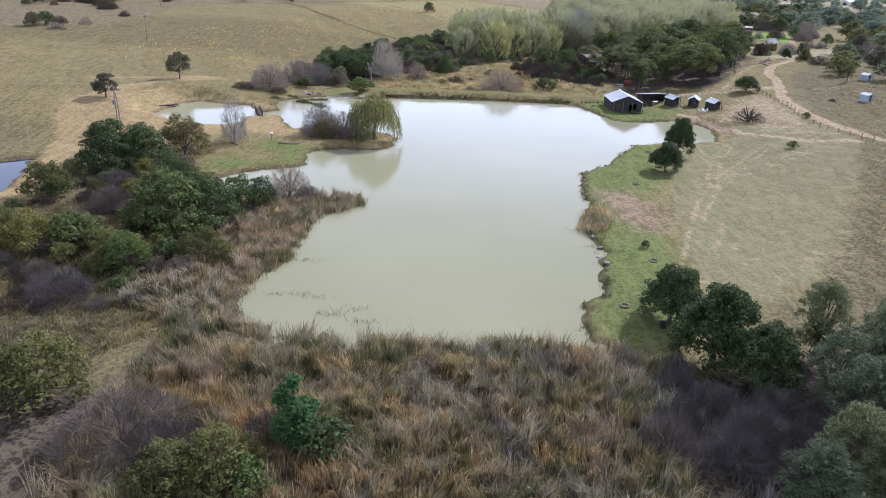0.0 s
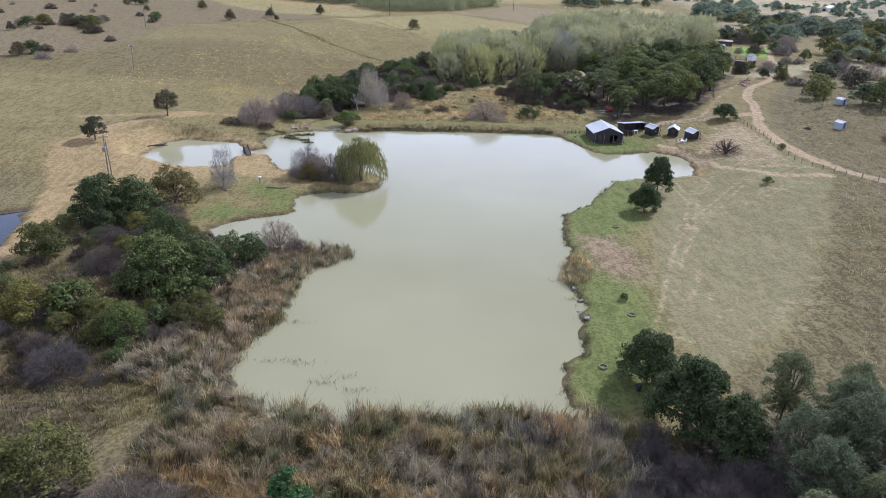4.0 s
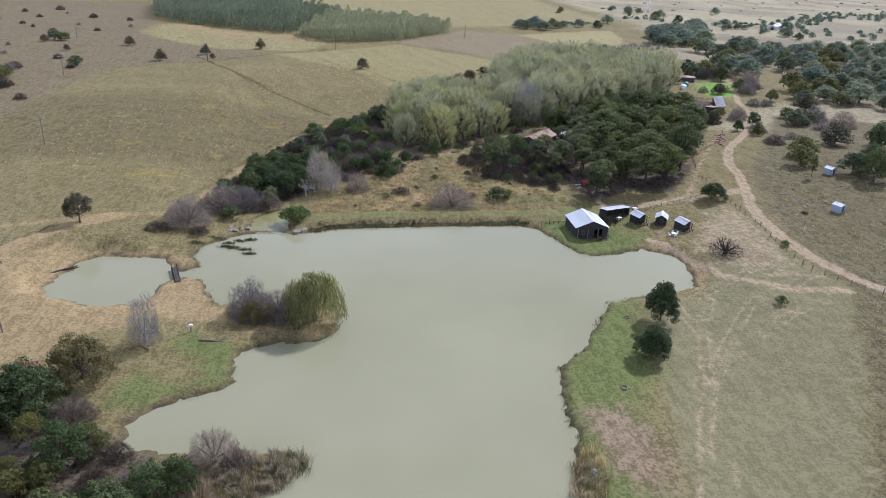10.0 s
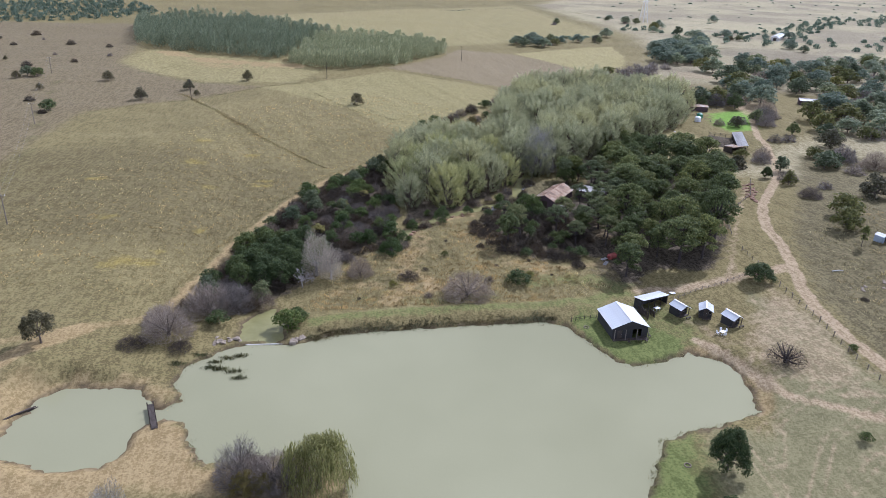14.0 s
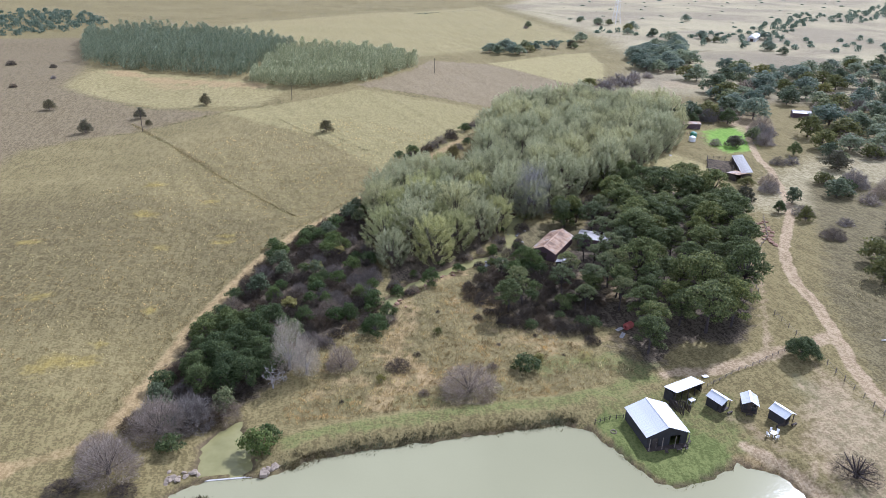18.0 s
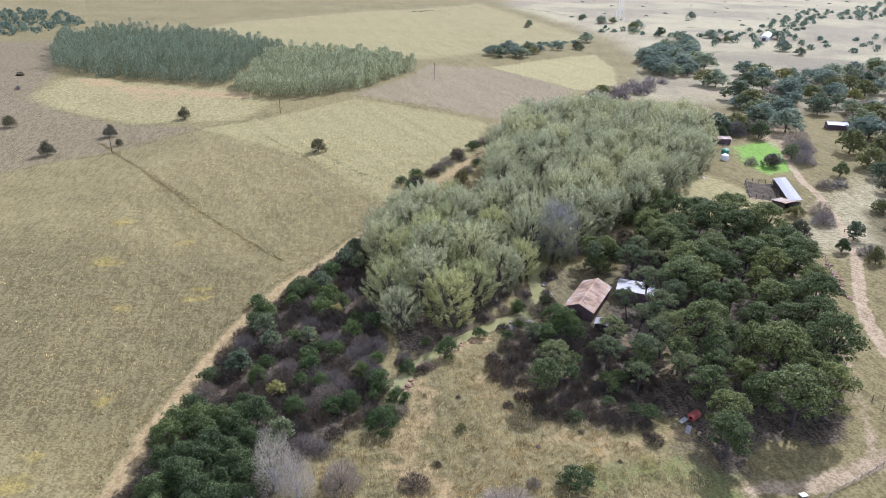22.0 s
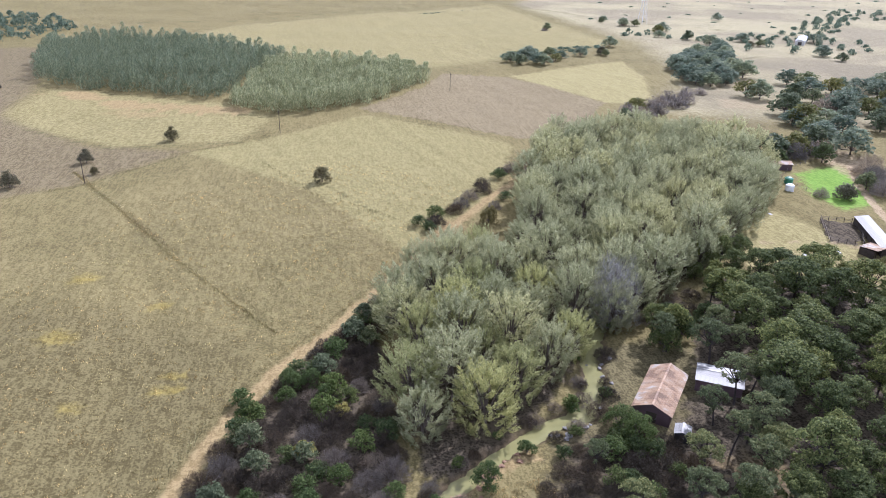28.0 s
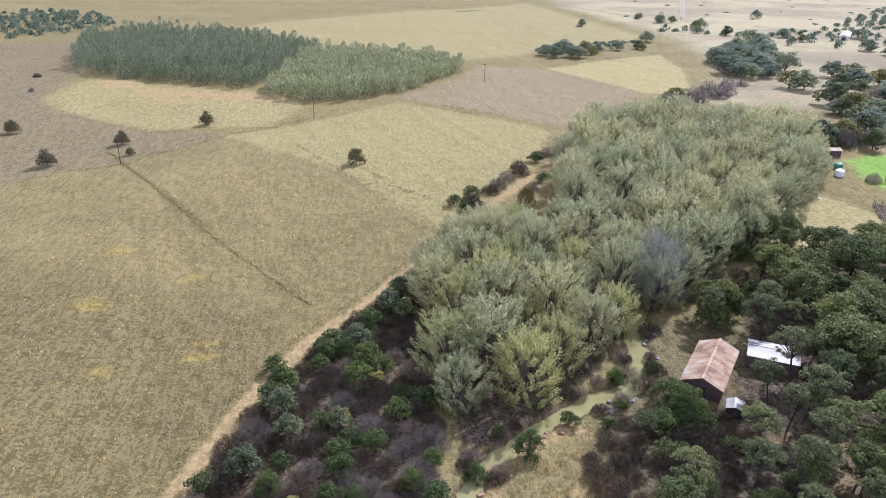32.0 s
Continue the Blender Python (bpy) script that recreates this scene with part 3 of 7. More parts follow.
rough = np.maximum.reduce([0.8 * soft_in([(26, 262), (46, 298), (64, 302), (76, 292), (64, 262), (42, 252)], 3), soft_in([(94, 158), (86.6, 144.5), (76.5, 124.5), (62.6, 102.4), (52.8, 88.9), (43.5, 79.9), (38.3, 74), (40, 60), (55, 20), (300, 20), (300, 300), (170, 330), (112, 235), (98, 200)], 7), 0.35 * soft_in([(-20, 204), (-8, 240), (6, 258), (28, 262), (40, 234), (54, 216), (40, 207)], 4), 0.6 * soft_in([(-200, 20), (-194.9, 146.8), (-78.5, 147.7), (-62, 100), (-30, 66), (-30, 20)], 8)])
meadow = soft_in(MEADOW, 6)
ditch = np.maximum.reduce([0.7 * band(line_dist(P, [(-180, 835), (-96, 864), (196, 1082)]) + 2 * wob, 3, 4), 0.6 * band(line_dist(P, [(196, 1082), (280, 880), (420, 760)]) + 3 * wob, 4, 6), 0.6 * band(line_dist(P, [(215, 560), (262, 640), (340, 690)]) + wob, 1.5, 2), 0.4 * band(line_dist(P, [(-126, 385.2), (-108.4, 403.5), (-87, 415.9), (-69.4, 439), (-57.7, 452.8), (-41, 464)]) + wob, 1.0, 1.5), 0.7 * band(line_dist(P, [(5.9, 381.2), (-8, 405.8)]) + wob, 0.8, 1),
                           0.7 * band(line_dist(P, [(-152.2, 514.3), (-138.6, 494.2), (-90.9, 458.8), (-41.7, 463.6)]) + wob, 1.2, 1.5), 0.6 * band(line_dist(P, [(-106.4, 234.9), (-125, 321.1), (-143.1, 381.3), (-161.6, 451.4)]) + wob, 2, 2)])
# Brown waterline earth, with the bank's edge shadow put into its colour.
bank = 0.85 * (1 - smooth(wd, 0.2, 1.0)) * (wd > -0.6)
UPPER = [(-62.5, 451), (-30, 470), (10, 505), (42, 480), (70, 452), (45, 388), (12, 352), (-14, 402)]
NEAR_FIELD = [(-46, 240), (-34, 262), (-22, 290), (-26, 312), (-60, 330), (-110, 330), (-190, 300), (-190, 240)]
# Near pasture darkened: a soft cloud-shade gradient put into the ground colour.
field_shade = 0.95 * soft_in(NEAR_FIELD, 22)
upper = 0.8 * soft_in(UPPER, 4)
# Paler with distance: haze is put into the far plain's ground colour.
hazed_plain = np.maximum.reduce([0.8 * soft_in([(150, 505), (215, 600), (240, 740), (215, 1050), (330, 1250), (2400, 2500), (3000, 400), (420, 380), (330, 420), (230, 470)], 30), 0.62 * soft_in([(112, 315), (136, 318), (165, 345), (215, 380), (330, 420), (420, 380), (300, 300), (180, 290), (140, 285)], 14), 0.5 * smooth(P[:, 1], 900, 1400)])
clods = 0.8 * soft_in(FALLOW, 1.2)
for name, cols in (("zone_d", (field_shade, upper, hazed_plain, clods)), ("zone_a", (lawn, sand, track, litter)), ("zone_b", (fallow, pale, pink, weeds)), ("zone_c", (bright, rough, meadow, ditch))):
    a = ground_mesh.attributes.new(name, "FLOAT_COLOR", "POINT")
    a.data.foreach_set("color", np.stack(cols, -1).astype(np.float32).ravel())
a = ground_mesh.attributes.new("bank", "FLOAT", "POINT")
a.data.foreach_set("value", bank.astype(np.float32))

gm, n, l, b = material("farm_ground")
v = world_vec(n)
vast, huge, big, mid, fine = noise_node(n, l, 0.009, 3, vec=v), noise_node(n, l, 0.025, 4, vec=v), noise_node(n, l, 0.12, 5, 0.6, v), noise_node(n, l, 0.7, 5, 0.65, v), noise_node(n, l, 2.2, 5, 0.75, v)
mp = n.new("ShaderNodeMapping")
mp.inputs["Rotation"].default_value, mp.inputs["Scale"].default_value = (0, 0, 0.6), (0.9, 0.16, 0.5)
l.new(v, mp.inputs["Vector"])
streak = noise_node(n, l, 1.3, 4, 0.6, mp.outputs[0])
tuft = n.new("ShaderNodeTexVoronoi")
tuft.inputs["Scale"].default_value = 1.9
l.new(v, tuft.inputs["Vector"])
grain = mixed(n, l, 0.3, mixed(n, l, 0.4, fine, mid), streak)
grain = mixed(n, l, 0.14, grain, tuft.outputs["Distance"])
grain = ramp(n, l, grain, [(0.39, (0, 0, 0)), (0.61, (1, 1, 1))])


def tones(lo, hi, fac=None):
    return ramp(n, l, fac or grain, [(0.32, lo), (0.68, hi)])


def zone(name):
    at = n.new("ShaderNodeAttribute")
    at.attribute_name = name
    sp = n.new("ShaderNodeSeparateColor")
    l.new(at.outputs["Color"], sp.inputs[0])
    return [sp.outputs[0], sp.outputs[1], sp.outputs[2], at.outputs["Alpha"]]


def frayed(mask, amount=0.5):
    """The zone's edge, broken up by clods and tufts."""
    m1 = n.new("ShaderNodeMath")
    m1.operation = "MULTIPLY_ADD"
    l.new(mid, m1.inputs[0])
    m1.inputs[1].default_value, m1.inputs[2].default_value = amount * 2, -amount
    m2 = n.new("ShaderNodeMath")
    l.new(mask, m2.inputs[0])
    l.new(m1.outputs[0], m2.inputs[1])
    m3 = n.new("ShaderNodeMapRange")
    m3.interpolation_type = "SMOOTHSTEP"
    m3.inputs["From Min"].default_value, m3.inputs["From Max"].default_value = 0.2, 0.8
    l.new(m2.outputs[0], m3.inputs["Value"])
    return m3.outputs[0]


A, B, C, D = zone("zone_a"), zone("zone_b"), zone("zone_c"), zone("zone_d")
grass = mixed(n, l, 0.35, tones((0.1, 0.081, 0.033), (0.235, 0.19, 0.083)), tones((0.125, 0.103, 0.044), (0.205, 0.17, 0.076), big))
grass = mixed(n, l, ramp(n, l, mid, [(0.48, (0, 0, 0)), (0.72, (0.34, 0.34, 0.34))]), grass, tones((0.115, 0.112, 0.043), (0.185, 0.175, 0.066)))
grass = mixed(n, l, ramp(n, l, huge, [(0.4, (0, 0, 0)), (0.6, (0.8, 0.8, 0.8))]), grass, tones((0.15, 0.121, 0.051), (0.24, 0.197, 0.088)))
# Far plain tones, lifted to carry the haze.
plain = mixed(n, l, ramp(n, l, vast, [(0.42, (0, 0, 0)), (0.58, (1, 1, 1))]), tones((0.18, 0.15, 0.09), (0.28, 0.238, 0.15)), tones((0.27, 0.232, 0.128), (0.37, 0.322, 0.19)))
col = mixed(n, l, frayed(D[2], 0.6), grass, plain)
for mask, lo, hi, fray in ((D[0], (0.098, 0.078, 0.033), (0.178, 0.147, 0.066), 0.5), (D[1], (0.19, 0.162, 0.068), (0.28, 0.238, 0.105), 0.3),
                           (C[1], (0.088, 0.074, 0.036), (0.172, 0.144, 0.072), 0.5), (C[2], (0.165, 0.148, 0.072), (0.222, 0.198, 0.1), 0.25), (B[0], (0.118, 0.092, 0.05), (0.205, 0.164, 0.09), 0.45), (D[3], (0.15, 0.118, 0.064), (0.25, 0.2, 0.112), 0.25),
                           (B[1], (0.222, 0.187, 0.08), (0.322, 0.276, 0.125), 0.35), (B[3], (0.19, 0.145, 0.04), (0.27, 0.212, 0.062), 0.5), (C[3], (0.09, 0.08, 0.035), (0.16, 0.14, 0.06), 0.5),
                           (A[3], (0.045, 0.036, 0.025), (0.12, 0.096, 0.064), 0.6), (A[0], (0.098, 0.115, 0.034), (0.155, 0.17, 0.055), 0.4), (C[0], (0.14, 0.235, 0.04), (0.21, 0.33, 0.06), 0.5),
                           (B[2], (0.17, 0.12, 0.07), (0.27, 0.2, 0.125), 0.5), (A[1], (0.235, 0.17, 0.078), (0.33, 0.247, 0.12), 0.28), (A[2], (0.265, 0.196, 0.112), (0.385, 0.298, 0.18), 0.4)):
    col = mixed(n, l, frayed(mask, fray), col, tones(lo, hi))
at = n.new("ShaderNodeAttribute")
at.attribute_name = "bank"
col = mixed(n, l, at.outputs["Fac"], col, tones((0.05, 0.04, 0.025), (0.15, 0.11, 0.065), mid))
l.new(col, b.inputs["Base Color"])
b.inputs["Roughness"].default_value = 0.95
b.inputs["Specular IOR Level"].default_value = 0.06
hsum = mixed(n, l, 0.5, fine, mid)
bumped(n, l, b, hsum, 0.9, 0.35)
ground_mesh.materials.append(gm)
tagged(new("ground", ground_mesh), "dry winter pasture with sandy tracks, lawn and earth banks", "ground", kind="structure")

# ---- water: one level sheet seen through the hollows of the ground ----
wm, n, l, b = material("milky_dam_water")
v = world_vec(n)
big = noise_node(n, l, 0.02, 3, vec=v)
l.new(ramp(n, l, big, [(0.3, (0.246, 0.236, 0.134)), (0.7, (0.298, 0.285, 0.168))]), b.inputs["Base Color"])
b.inputs["Roughness"].default_value, b.inputs["IOR"].default_value = 0.07, 1.33
w1 = noise_node(n, l, 1.6, 3, 0.6, v)
bumped(n, l, b, w1, 0.25, 0.05)
water_mesh = bpy.data.meshes.new("water")
wx, wy = np.linspace(-68.2, 72, 14), np.linspace(60, 225, 20)
W = [(x, y, 0.0) for y in wy for x in wx]
water_mesh.from_pydata(W, [], [(j * 14 + i, j * 14 + i + 1, j * 14 + i + 15, j * 14 + i + 14) for j in range(19) for i in range(13)])
water_mesh.materials.append(wm)
tagged(new("water", water_mesh), "still milky green-brown water of the farm dam", "water", kind="structure")

cm, n, l, b = material("olive_creek_water")
l.new(ramp(n, l, noise_node(n, l, 0.25, 3, vec=world_vec(n)), [(0.3, (0.19, 0.178, 0.072)), (0.7, (0.26, 0.242, 0.105))]), b.inputs["Base Color"])
b.inputs["Roughness"].default_value, b.inputs["IOR"].default_value = 0.15, 1.33
bumped(n, l, b, noise_node(n, l, 1.2, 3, 0.6, world_vec(n)), 0.2, 0.05)
creek_mesh = bpy.data.meshes.new("creek_water")
creek_mesh.from_pydata([(-12, 228, 0), (68, 228, 0), (68, 330, 0), (-12, 330, 0)], [], [(0, 1, 2, 3)])
creek_mesh.materials.append(cm)
tagged(new("creek_water", creek_mesh), "slow olive-green water of the creek", "water", kind="structure")
weir_mesh = bpy.data.meshes.new("weir_pool_water")
weir_mesh.from_pydata([(-37, 193.7, 0.006), (-20, 193.7, 0.006), (-20, 213, 0.006), (-37, 213, 0.006)], [], [(0, 1, 2, 3)])
weir_mesh.materials.append(cm)
tagged(new("weir_pool_water", weir_mesh), "still olive-brown water of the pool below the weir", "water", kind="structure")
pm, n, l, b = material("dark_clear_pool_water")
l.new(ramp(n, l, noise_node(n, l, 0.3, 3, vec=world_vec(n)), [(0.3, (0.012, 0.02, 0.035)), (0.7, (0.025, 0.035, 0.05))]), b.inputs["Base Color"])
b.inputs["Roughness"].default_value, b.inputs["IOR"].default_value = 0.06, 1.33
pool_mesh = bpy.data.meshes.new("pool_water")
pool_mesh.from_pydata([(-90, 98, 0), (-68.4, 98, 0), (-68.4, 130, 0), (-90, 130, 0)], [], [(0, 1, 2, 3)])
pool_mesh.materials.append(pm)
tagged(new("pool_water", pool_mesh), "dark clear water of a small pool beside the sandy track", "water", kind="structure")


# ---- builders ----
rng = np.random.default_rng(7)


def mesh_of(name, verts, faces, mat):
    me = bpy.data.meshes.new(name)
    me.from_pydata([tuple(map(float, v)) for v in verts], [], [tuple(map(int, f)) for f in faces])
    me.materials.append(mat)
    return me


def part(name, data, mat, parent, label=""):
    """One mesh under a thing or a part. data: a bmesh or a finished mesh."""
    if isinstance(data, bmesh.types.BMesh):
        me = bpy.data.meshes.new(name)
        data.to_mesh(me)
        data.free()
        me.materials.append(mat)
        data = me
    ob = new(name, data)
    ob.parent = parent
    if label:
        ob["label"] = label
    return ob


def thing(name, x, y, z, turn=0.0, label="", category="", group="", kind="", size=1.0):
    ob = new(name)
    ob.empty_display_size = 0.3
    ob.matrix_world = pose(x, y, z, 0, 0, turn) @ Matrix.Scale(size, 4)
    return tagged(ob, label, category, group, kind)


def unit(v):
    return v / np.maximum(np.linalg.norm(v, axis=-1, keepdims=True), 1e-9)


def kites(centres, along, normal, length, width):
    """Leaf sprays: one bent kite each, pointed at both ends."""
    k = len(centres)
    side = unit(np.cross(along, normal))
    length, width = np.broadcast_to(length, k)[:, None], np.broadcast_to(width, k)[:, None]
    v = np.stack([centres - along * length * 0.5, centres + side * width * 0.5 - along * length * 0.05, centres + along * length * 0.5 + normal * length * 0.12, centres - side * width * 0.5 + along * length * 0.08], 1)
    return v.reshape(-1, 3), np.arange(4 * k).reshape(-1, 4)


def spears(centres, along, normal, length, width):
    """Narrow upright sprays, one pointed blade each."""
    k = len(centres)
    side = unit(np.cross(along, normal)) * np.broadcast_to(width, k)[:, None] * 0.5
    half = along * np.broadcast_to(length, k)[:, None] * 0.5
    return np.stack([centres - half - side, centres - half + side, centres + half], 1).reshape(-1, 3), np.arange(3 * k).reshape(-1, 3)


def lobed_leaves(lobes, count, length, width, up=0.0, shell=0.35, droop=0.0, clumps=9):
    """Sprays gathered in rounded clumps over the outside of several lobes (x, y, z, radius, flatness)."""
    L = np.array(lobes, float)
    area = L[:, 3] ** 2
    dirs = unit(rng.normal(size=(len(L), clumps, 3)) + np.array((0, 0, 0.35)))
    grow = rng.uniform(0.7, 1.25, (len(L), clumps))
    pick, sub = rng.choice(len(L), count, p=area / area.sum()), rng.integers(0, clumps, count)
    flat = np.c_[np.ones(count), np.ones(count), L[pick, 4]]
    heart = L[pick, :3] + dirs[pick, sub] * (L[pick, 3] * 0.72)[:, None] * flat
    d = unit(rng.normal(size=(count, 3)))
    d[:, 2] = np.where(d[:, 2] < -0.45, -d[:, 2], d[:, 2])
    r = L[pick, 3] * 0.46 * grow[pick, sub] * (1 - shell * rng.random(count) ** 1.7)
    c = heart + d * r[:, None] * (1, 1, 0.8)
    stray = rng.random(count) < 0.12
    c[stray] = (L[pick, :3] + d * (L[pick, 3] * rng.uniform(0.4, 1.1, count))[:, None] * flat)[stray]
    nrm = unit(d * 0.8 + dirs[pick, sub] * 0.35 + (0, 0, 0.2) + rng.normal(size=(count, 3)) * 0.5)
    al = unit(np.cross(nrm, rng.normal(size=(count, 3))) + np.c_[np.zeros(count), np.zeros(count), np.full(count, up - droop)] * 1.2)
    s = rng.uniform(0.6, 1.35, count)
    return kites(c, al, nrm, length * s, width * s)


def tube_arrays(points, radii, sides=6):
    """A tapered, bent tube."""
    points = np.array(points, float)
    v, f = [], []
    for i, p in enumerate(points):
        d = unit(points[min(i + 1, len(points) - 1)] - points[max(i - 1, 0)])
        a = unit(np.cross(d, (0.31, 0.95, 0.1)))
        b2 = np.cross(d, a)
        for k in range(sides):
            w = 2 * math.pi * k / sides
            v.append(p + radii[i] * (math.cos(w) * a + math.sin(w) * b2))
    for i in range(len(points) - 1):
        for k in range(sides):
            f.append((i * sides + k, i * sides + (k + 1) % sides, (i + 1) * sides + (k + 1) % sides, (i + 1) * sides + k))
    return np.array(v), f


def merged(pieces):
    vs, fs, base = [], [], 0
    for v, f in pieces:
        vs.append(v)
        fs += [tuple(np.array(q) + base) for q in f]
        base += len(v)
    return np.concatenate(vs), fs


def limb_set(top, lobes, r):
    """Boughs from the trunk's fork into each lobe."""
    out = []
    for x, y, z, rad, _ in lobes:
        end = np.array((x, y, z - rad * 0.1))
        mid = (np.array(top) + end) / 2 + rng.normal(size=3) * 0.25 + (0, 0, -0.15)
        out.append(tube_arrays([top, mid, end], [r, r * 0.65, r * 0.25], 5))
    return merged(out)


def branching(height, spread, levels, forks, r0, thin=0.018, rise=0.5):
    """Bare limbs and twigs of a leafless plant: tubes for limbs, ribbons for twigs."""
    limbs, tw_v, tw_f = [], [], []
    tips = [(np.zeros(3), unit(np.array((rng.normal() * 0.15, rng.normal() * 0.15, 1.0))), height * 0.34, r0)]
    for lev in range(levels):
        nxt = []
        for p, d, ln, r in tips:
            q = p + d * ln * rng.uniform(0.8, 1.15)
            m = (p + q) / 2 + rng.normal(size=3) * ln * 0.07
            if lev < 2:
                limbs.append(tube_arrays([p, m, q], [r, r * 0.8, r * 0.62], 5))
            else:
                w = max(r * 1.5, thin)
                s = unit(np.cross(d, rng.normal(size=3))) * w
                k = len(tw_v)
                if lev == levels - 1:
                    tw_v += [p - s, p + s, q]
                    tw_f.append((k, k + 1, k + 2))
                    continue
                tw_v += [p - s, p + s, m + s * 0.8, m - s * 0.8, q + s * 0.3, q - s * 0.3]
                tw_f += [(k, k + 1, k + 2, k + 3), (k + 3, k + 2, k + 4, k + 5)]
            for _ in range(forks if lev else max(3, forks)):
                dd = unit(d * 0.75 + rng.normal(size=3) * 0.55 * spread + (0, 0, rise * 0.3))
                nxt.append((p + (q - p) * rng.uniform(0.55, 1.0), dd, ln * rng.uniform(0.55, 0.85), r * 0.55))
        tips = nxt
    return merged(limbs), (np.array(tw_v), tw_f)


def dome_lobes(count, radius, base, top, lobe, flat=0.8):
    out = []
    for i in range(count):
        a, q = i * 2.4 + rng.uniform(-0.4, 0.4), math.sqrt((i + 0.5) / count)
        rr = radius * q * 0.72
        out.append((rr * math.cos(a), rr * math.sin(a), base + (top - base) * (1 - 0.75 * q * q) * rng.uniform(0.85, 1.05), lobe * rng.uniform(0.8, 1.2), flat))
    return out


KIND = {}


def kind(name, variants=3):
    def wrap(f):
        KIND[name] = (f, variants, {})
        return f
    return wrap


def simple_tree(leaf, bark, lobes, fork, leaves, length, width, r=0.18, up=0.0, shell=0.35):
    v, f = lobed_leaves(lobes, leaves, length, width, up, shell)
    tv, tf = tube_arrays([(0, 0, -0.3), (0.06, 0.03, fork * 0.5), (0, 0, fork)], [r * 1.3, r, r * 0.8], 7)
    lv, lf = limb_set((0, 0, fork), lobes, r * 0.6)
    return [("trunk", mesh_of("trunk", tv, tf, M[bark])), ("branchwork", mesh_of("branchwork", lv, lf, M[bark])), ("crown", mesh_of("crown", v, f, M[leaf]))]


@kind("evergreen", 4)
def _():
    return simple_tree("dark_leaf", "bark", dome_lobes(24, 4.3, 0.2, 6.3, 1.35), 1.6, 16000, 0.27, 0.17, 0.2, shell=0.35)


@kind("bank_tree", 3)
def _():
    return simple_tree("dark_leaf", "bark", dome_lobes(26, 4.9, -1.4, 5.9, 1.35), 1.0, 14000, 0.28, 0.17, 0.2, shell=0.25)


@kind("thorn_tree", 3)
def _():
    return simple_tree("thorn_leaf", "bark", dome_lobes(19, 3.9, -0.5, 5.2, 1.35), 1.3, 2300, 0.44, 0.28, 0.2, shell=0.45)


@kind("dusty_tree", 2)
def _():
    return simple_tree("thorn_leaf", "bark", dome_lobes(18, 4.2, 1.2, 6.0, 1.3), 1.8, 4600, 0.34, 0.2, 0.2, shell=0.5)


@kind("green_tree", 4)
def _():
    return simple_tree("green_leaf", "bark", dome_lobes(20, 3.9, -0.8, 4.9, 1.15), 0.8, 4800, 0.28, 0.16, 0.16)


@kind("autumn_tree", 1)
def _():
    return simple_tree("autumn_leaf", "bark", dome_lobes(22, 4.9, -1.0, 5.4, 1.4), 1.0, 9000, 0.27, 0.16, 0.2, shell=0.35)


@kind("brown_tree", 2)
def _():
    return simple_tree("olive_leaf", "bark", dome_lobes(14, 4.0, 0.0, 5.2, 1.5), 1.2, 1100, 0.62, 0.4, 0.2, shell=0.5)


@kind("dense_tree", 3)
def _():
    return simple_tree("dark_leaf", "bark", dome_lobes(20, 4.3, 0.3, 6.3, 1.35), 1.6, 4200, 0.36, 0.23, 0.2)


@kind("olive_tree", 1)
def _():
    return simple_tree("olive_leaf", "bark", dome_lobes(20, 3.9, -0.8, 4.9, 1.15), 0.8, 8000, 0.24, 0.13, 0.16)


@kind("olive_bush")
def _():
    return simple_tree("olive_leaf", "bark", dome_lobes(17, 2.9, 0.1, 3.0, 0.85), 0.5, 4200, 0.22, 0.11, 0.1, shell=0.5)


@kind("green_bush")
def _():
    return simple_tree("green_leaf", "bark", dome_lobes(10, 2.1, 0.2, 2.3, 0.9), 0.4, 1300, 0.3, 0.19, 0.08, shell=0.45)


@kind("dark_bush")
def _():
    return simple_tree("dark_leaf", "dark_bark", dome_lobes(10, 2.1, 0.2, 2.2, 0.9), 0.4, 1300, 0.3, 0.19, 0.08, shell=0.45)


@kind("yellow_bush", 2)
def _():
    return simple_tree("yellow_leaf", "bark", dome_lobes(9, 1.6, 0.5, 2.0, 0.6), 0.4, 600, 0.4, 0.2, 0.07, shell=0.6)


@kind("wattle_tree", 6)
def _():
    lobes = dome_lobes(13, 3.9, 5.6, 10.2, 1.25, 0.8) + dome_lobes(7, 3.6, 3.0, 6.0, 1.1, 0.85)
    return simple_tree("wattle_leaf", "dark_bark", lobes, 4.6, 5600, 0.34, 0.22, 0.2, shell=0.35)


@kind("lean_wattle", 4)
def _():
    """An airy crown of separate pads high on a forked, leaning trunk."""
    shift = rng.uniform(-1.4, 1.4, 2)
    lobes = [(x + shift[0], y + shift[1], z, r, 0.62) for x, y, z, r, _ in dome_lobes(13, 4.1, 6.8, 10.2, 1.15)] + [(x + 0.6 * shift[0], y + 0.6 * shift[1], z, r, 0.62) for x, y, z, r, _ in dome_lobes(5, 3.4, 4.6, 6.6, 0.8)]
    v, f = lobed_leaves(lobes, 4200, 0.33, 0.19, shell=0.45, clumps=7)
    tv, tf = tube_arrays([(0, 0, -0.3), (0.25 * shift[0], 0.25 * shift[1], 2.4), (0.6 * shift[0], 0.6 * shift[1], 4.9)], [0.25, 0.19, 0.15], 7)
    lv, lf = limb_set((0.6 * shift[0], 0.6 * shift[1], 4.8), lobes, 0.1)
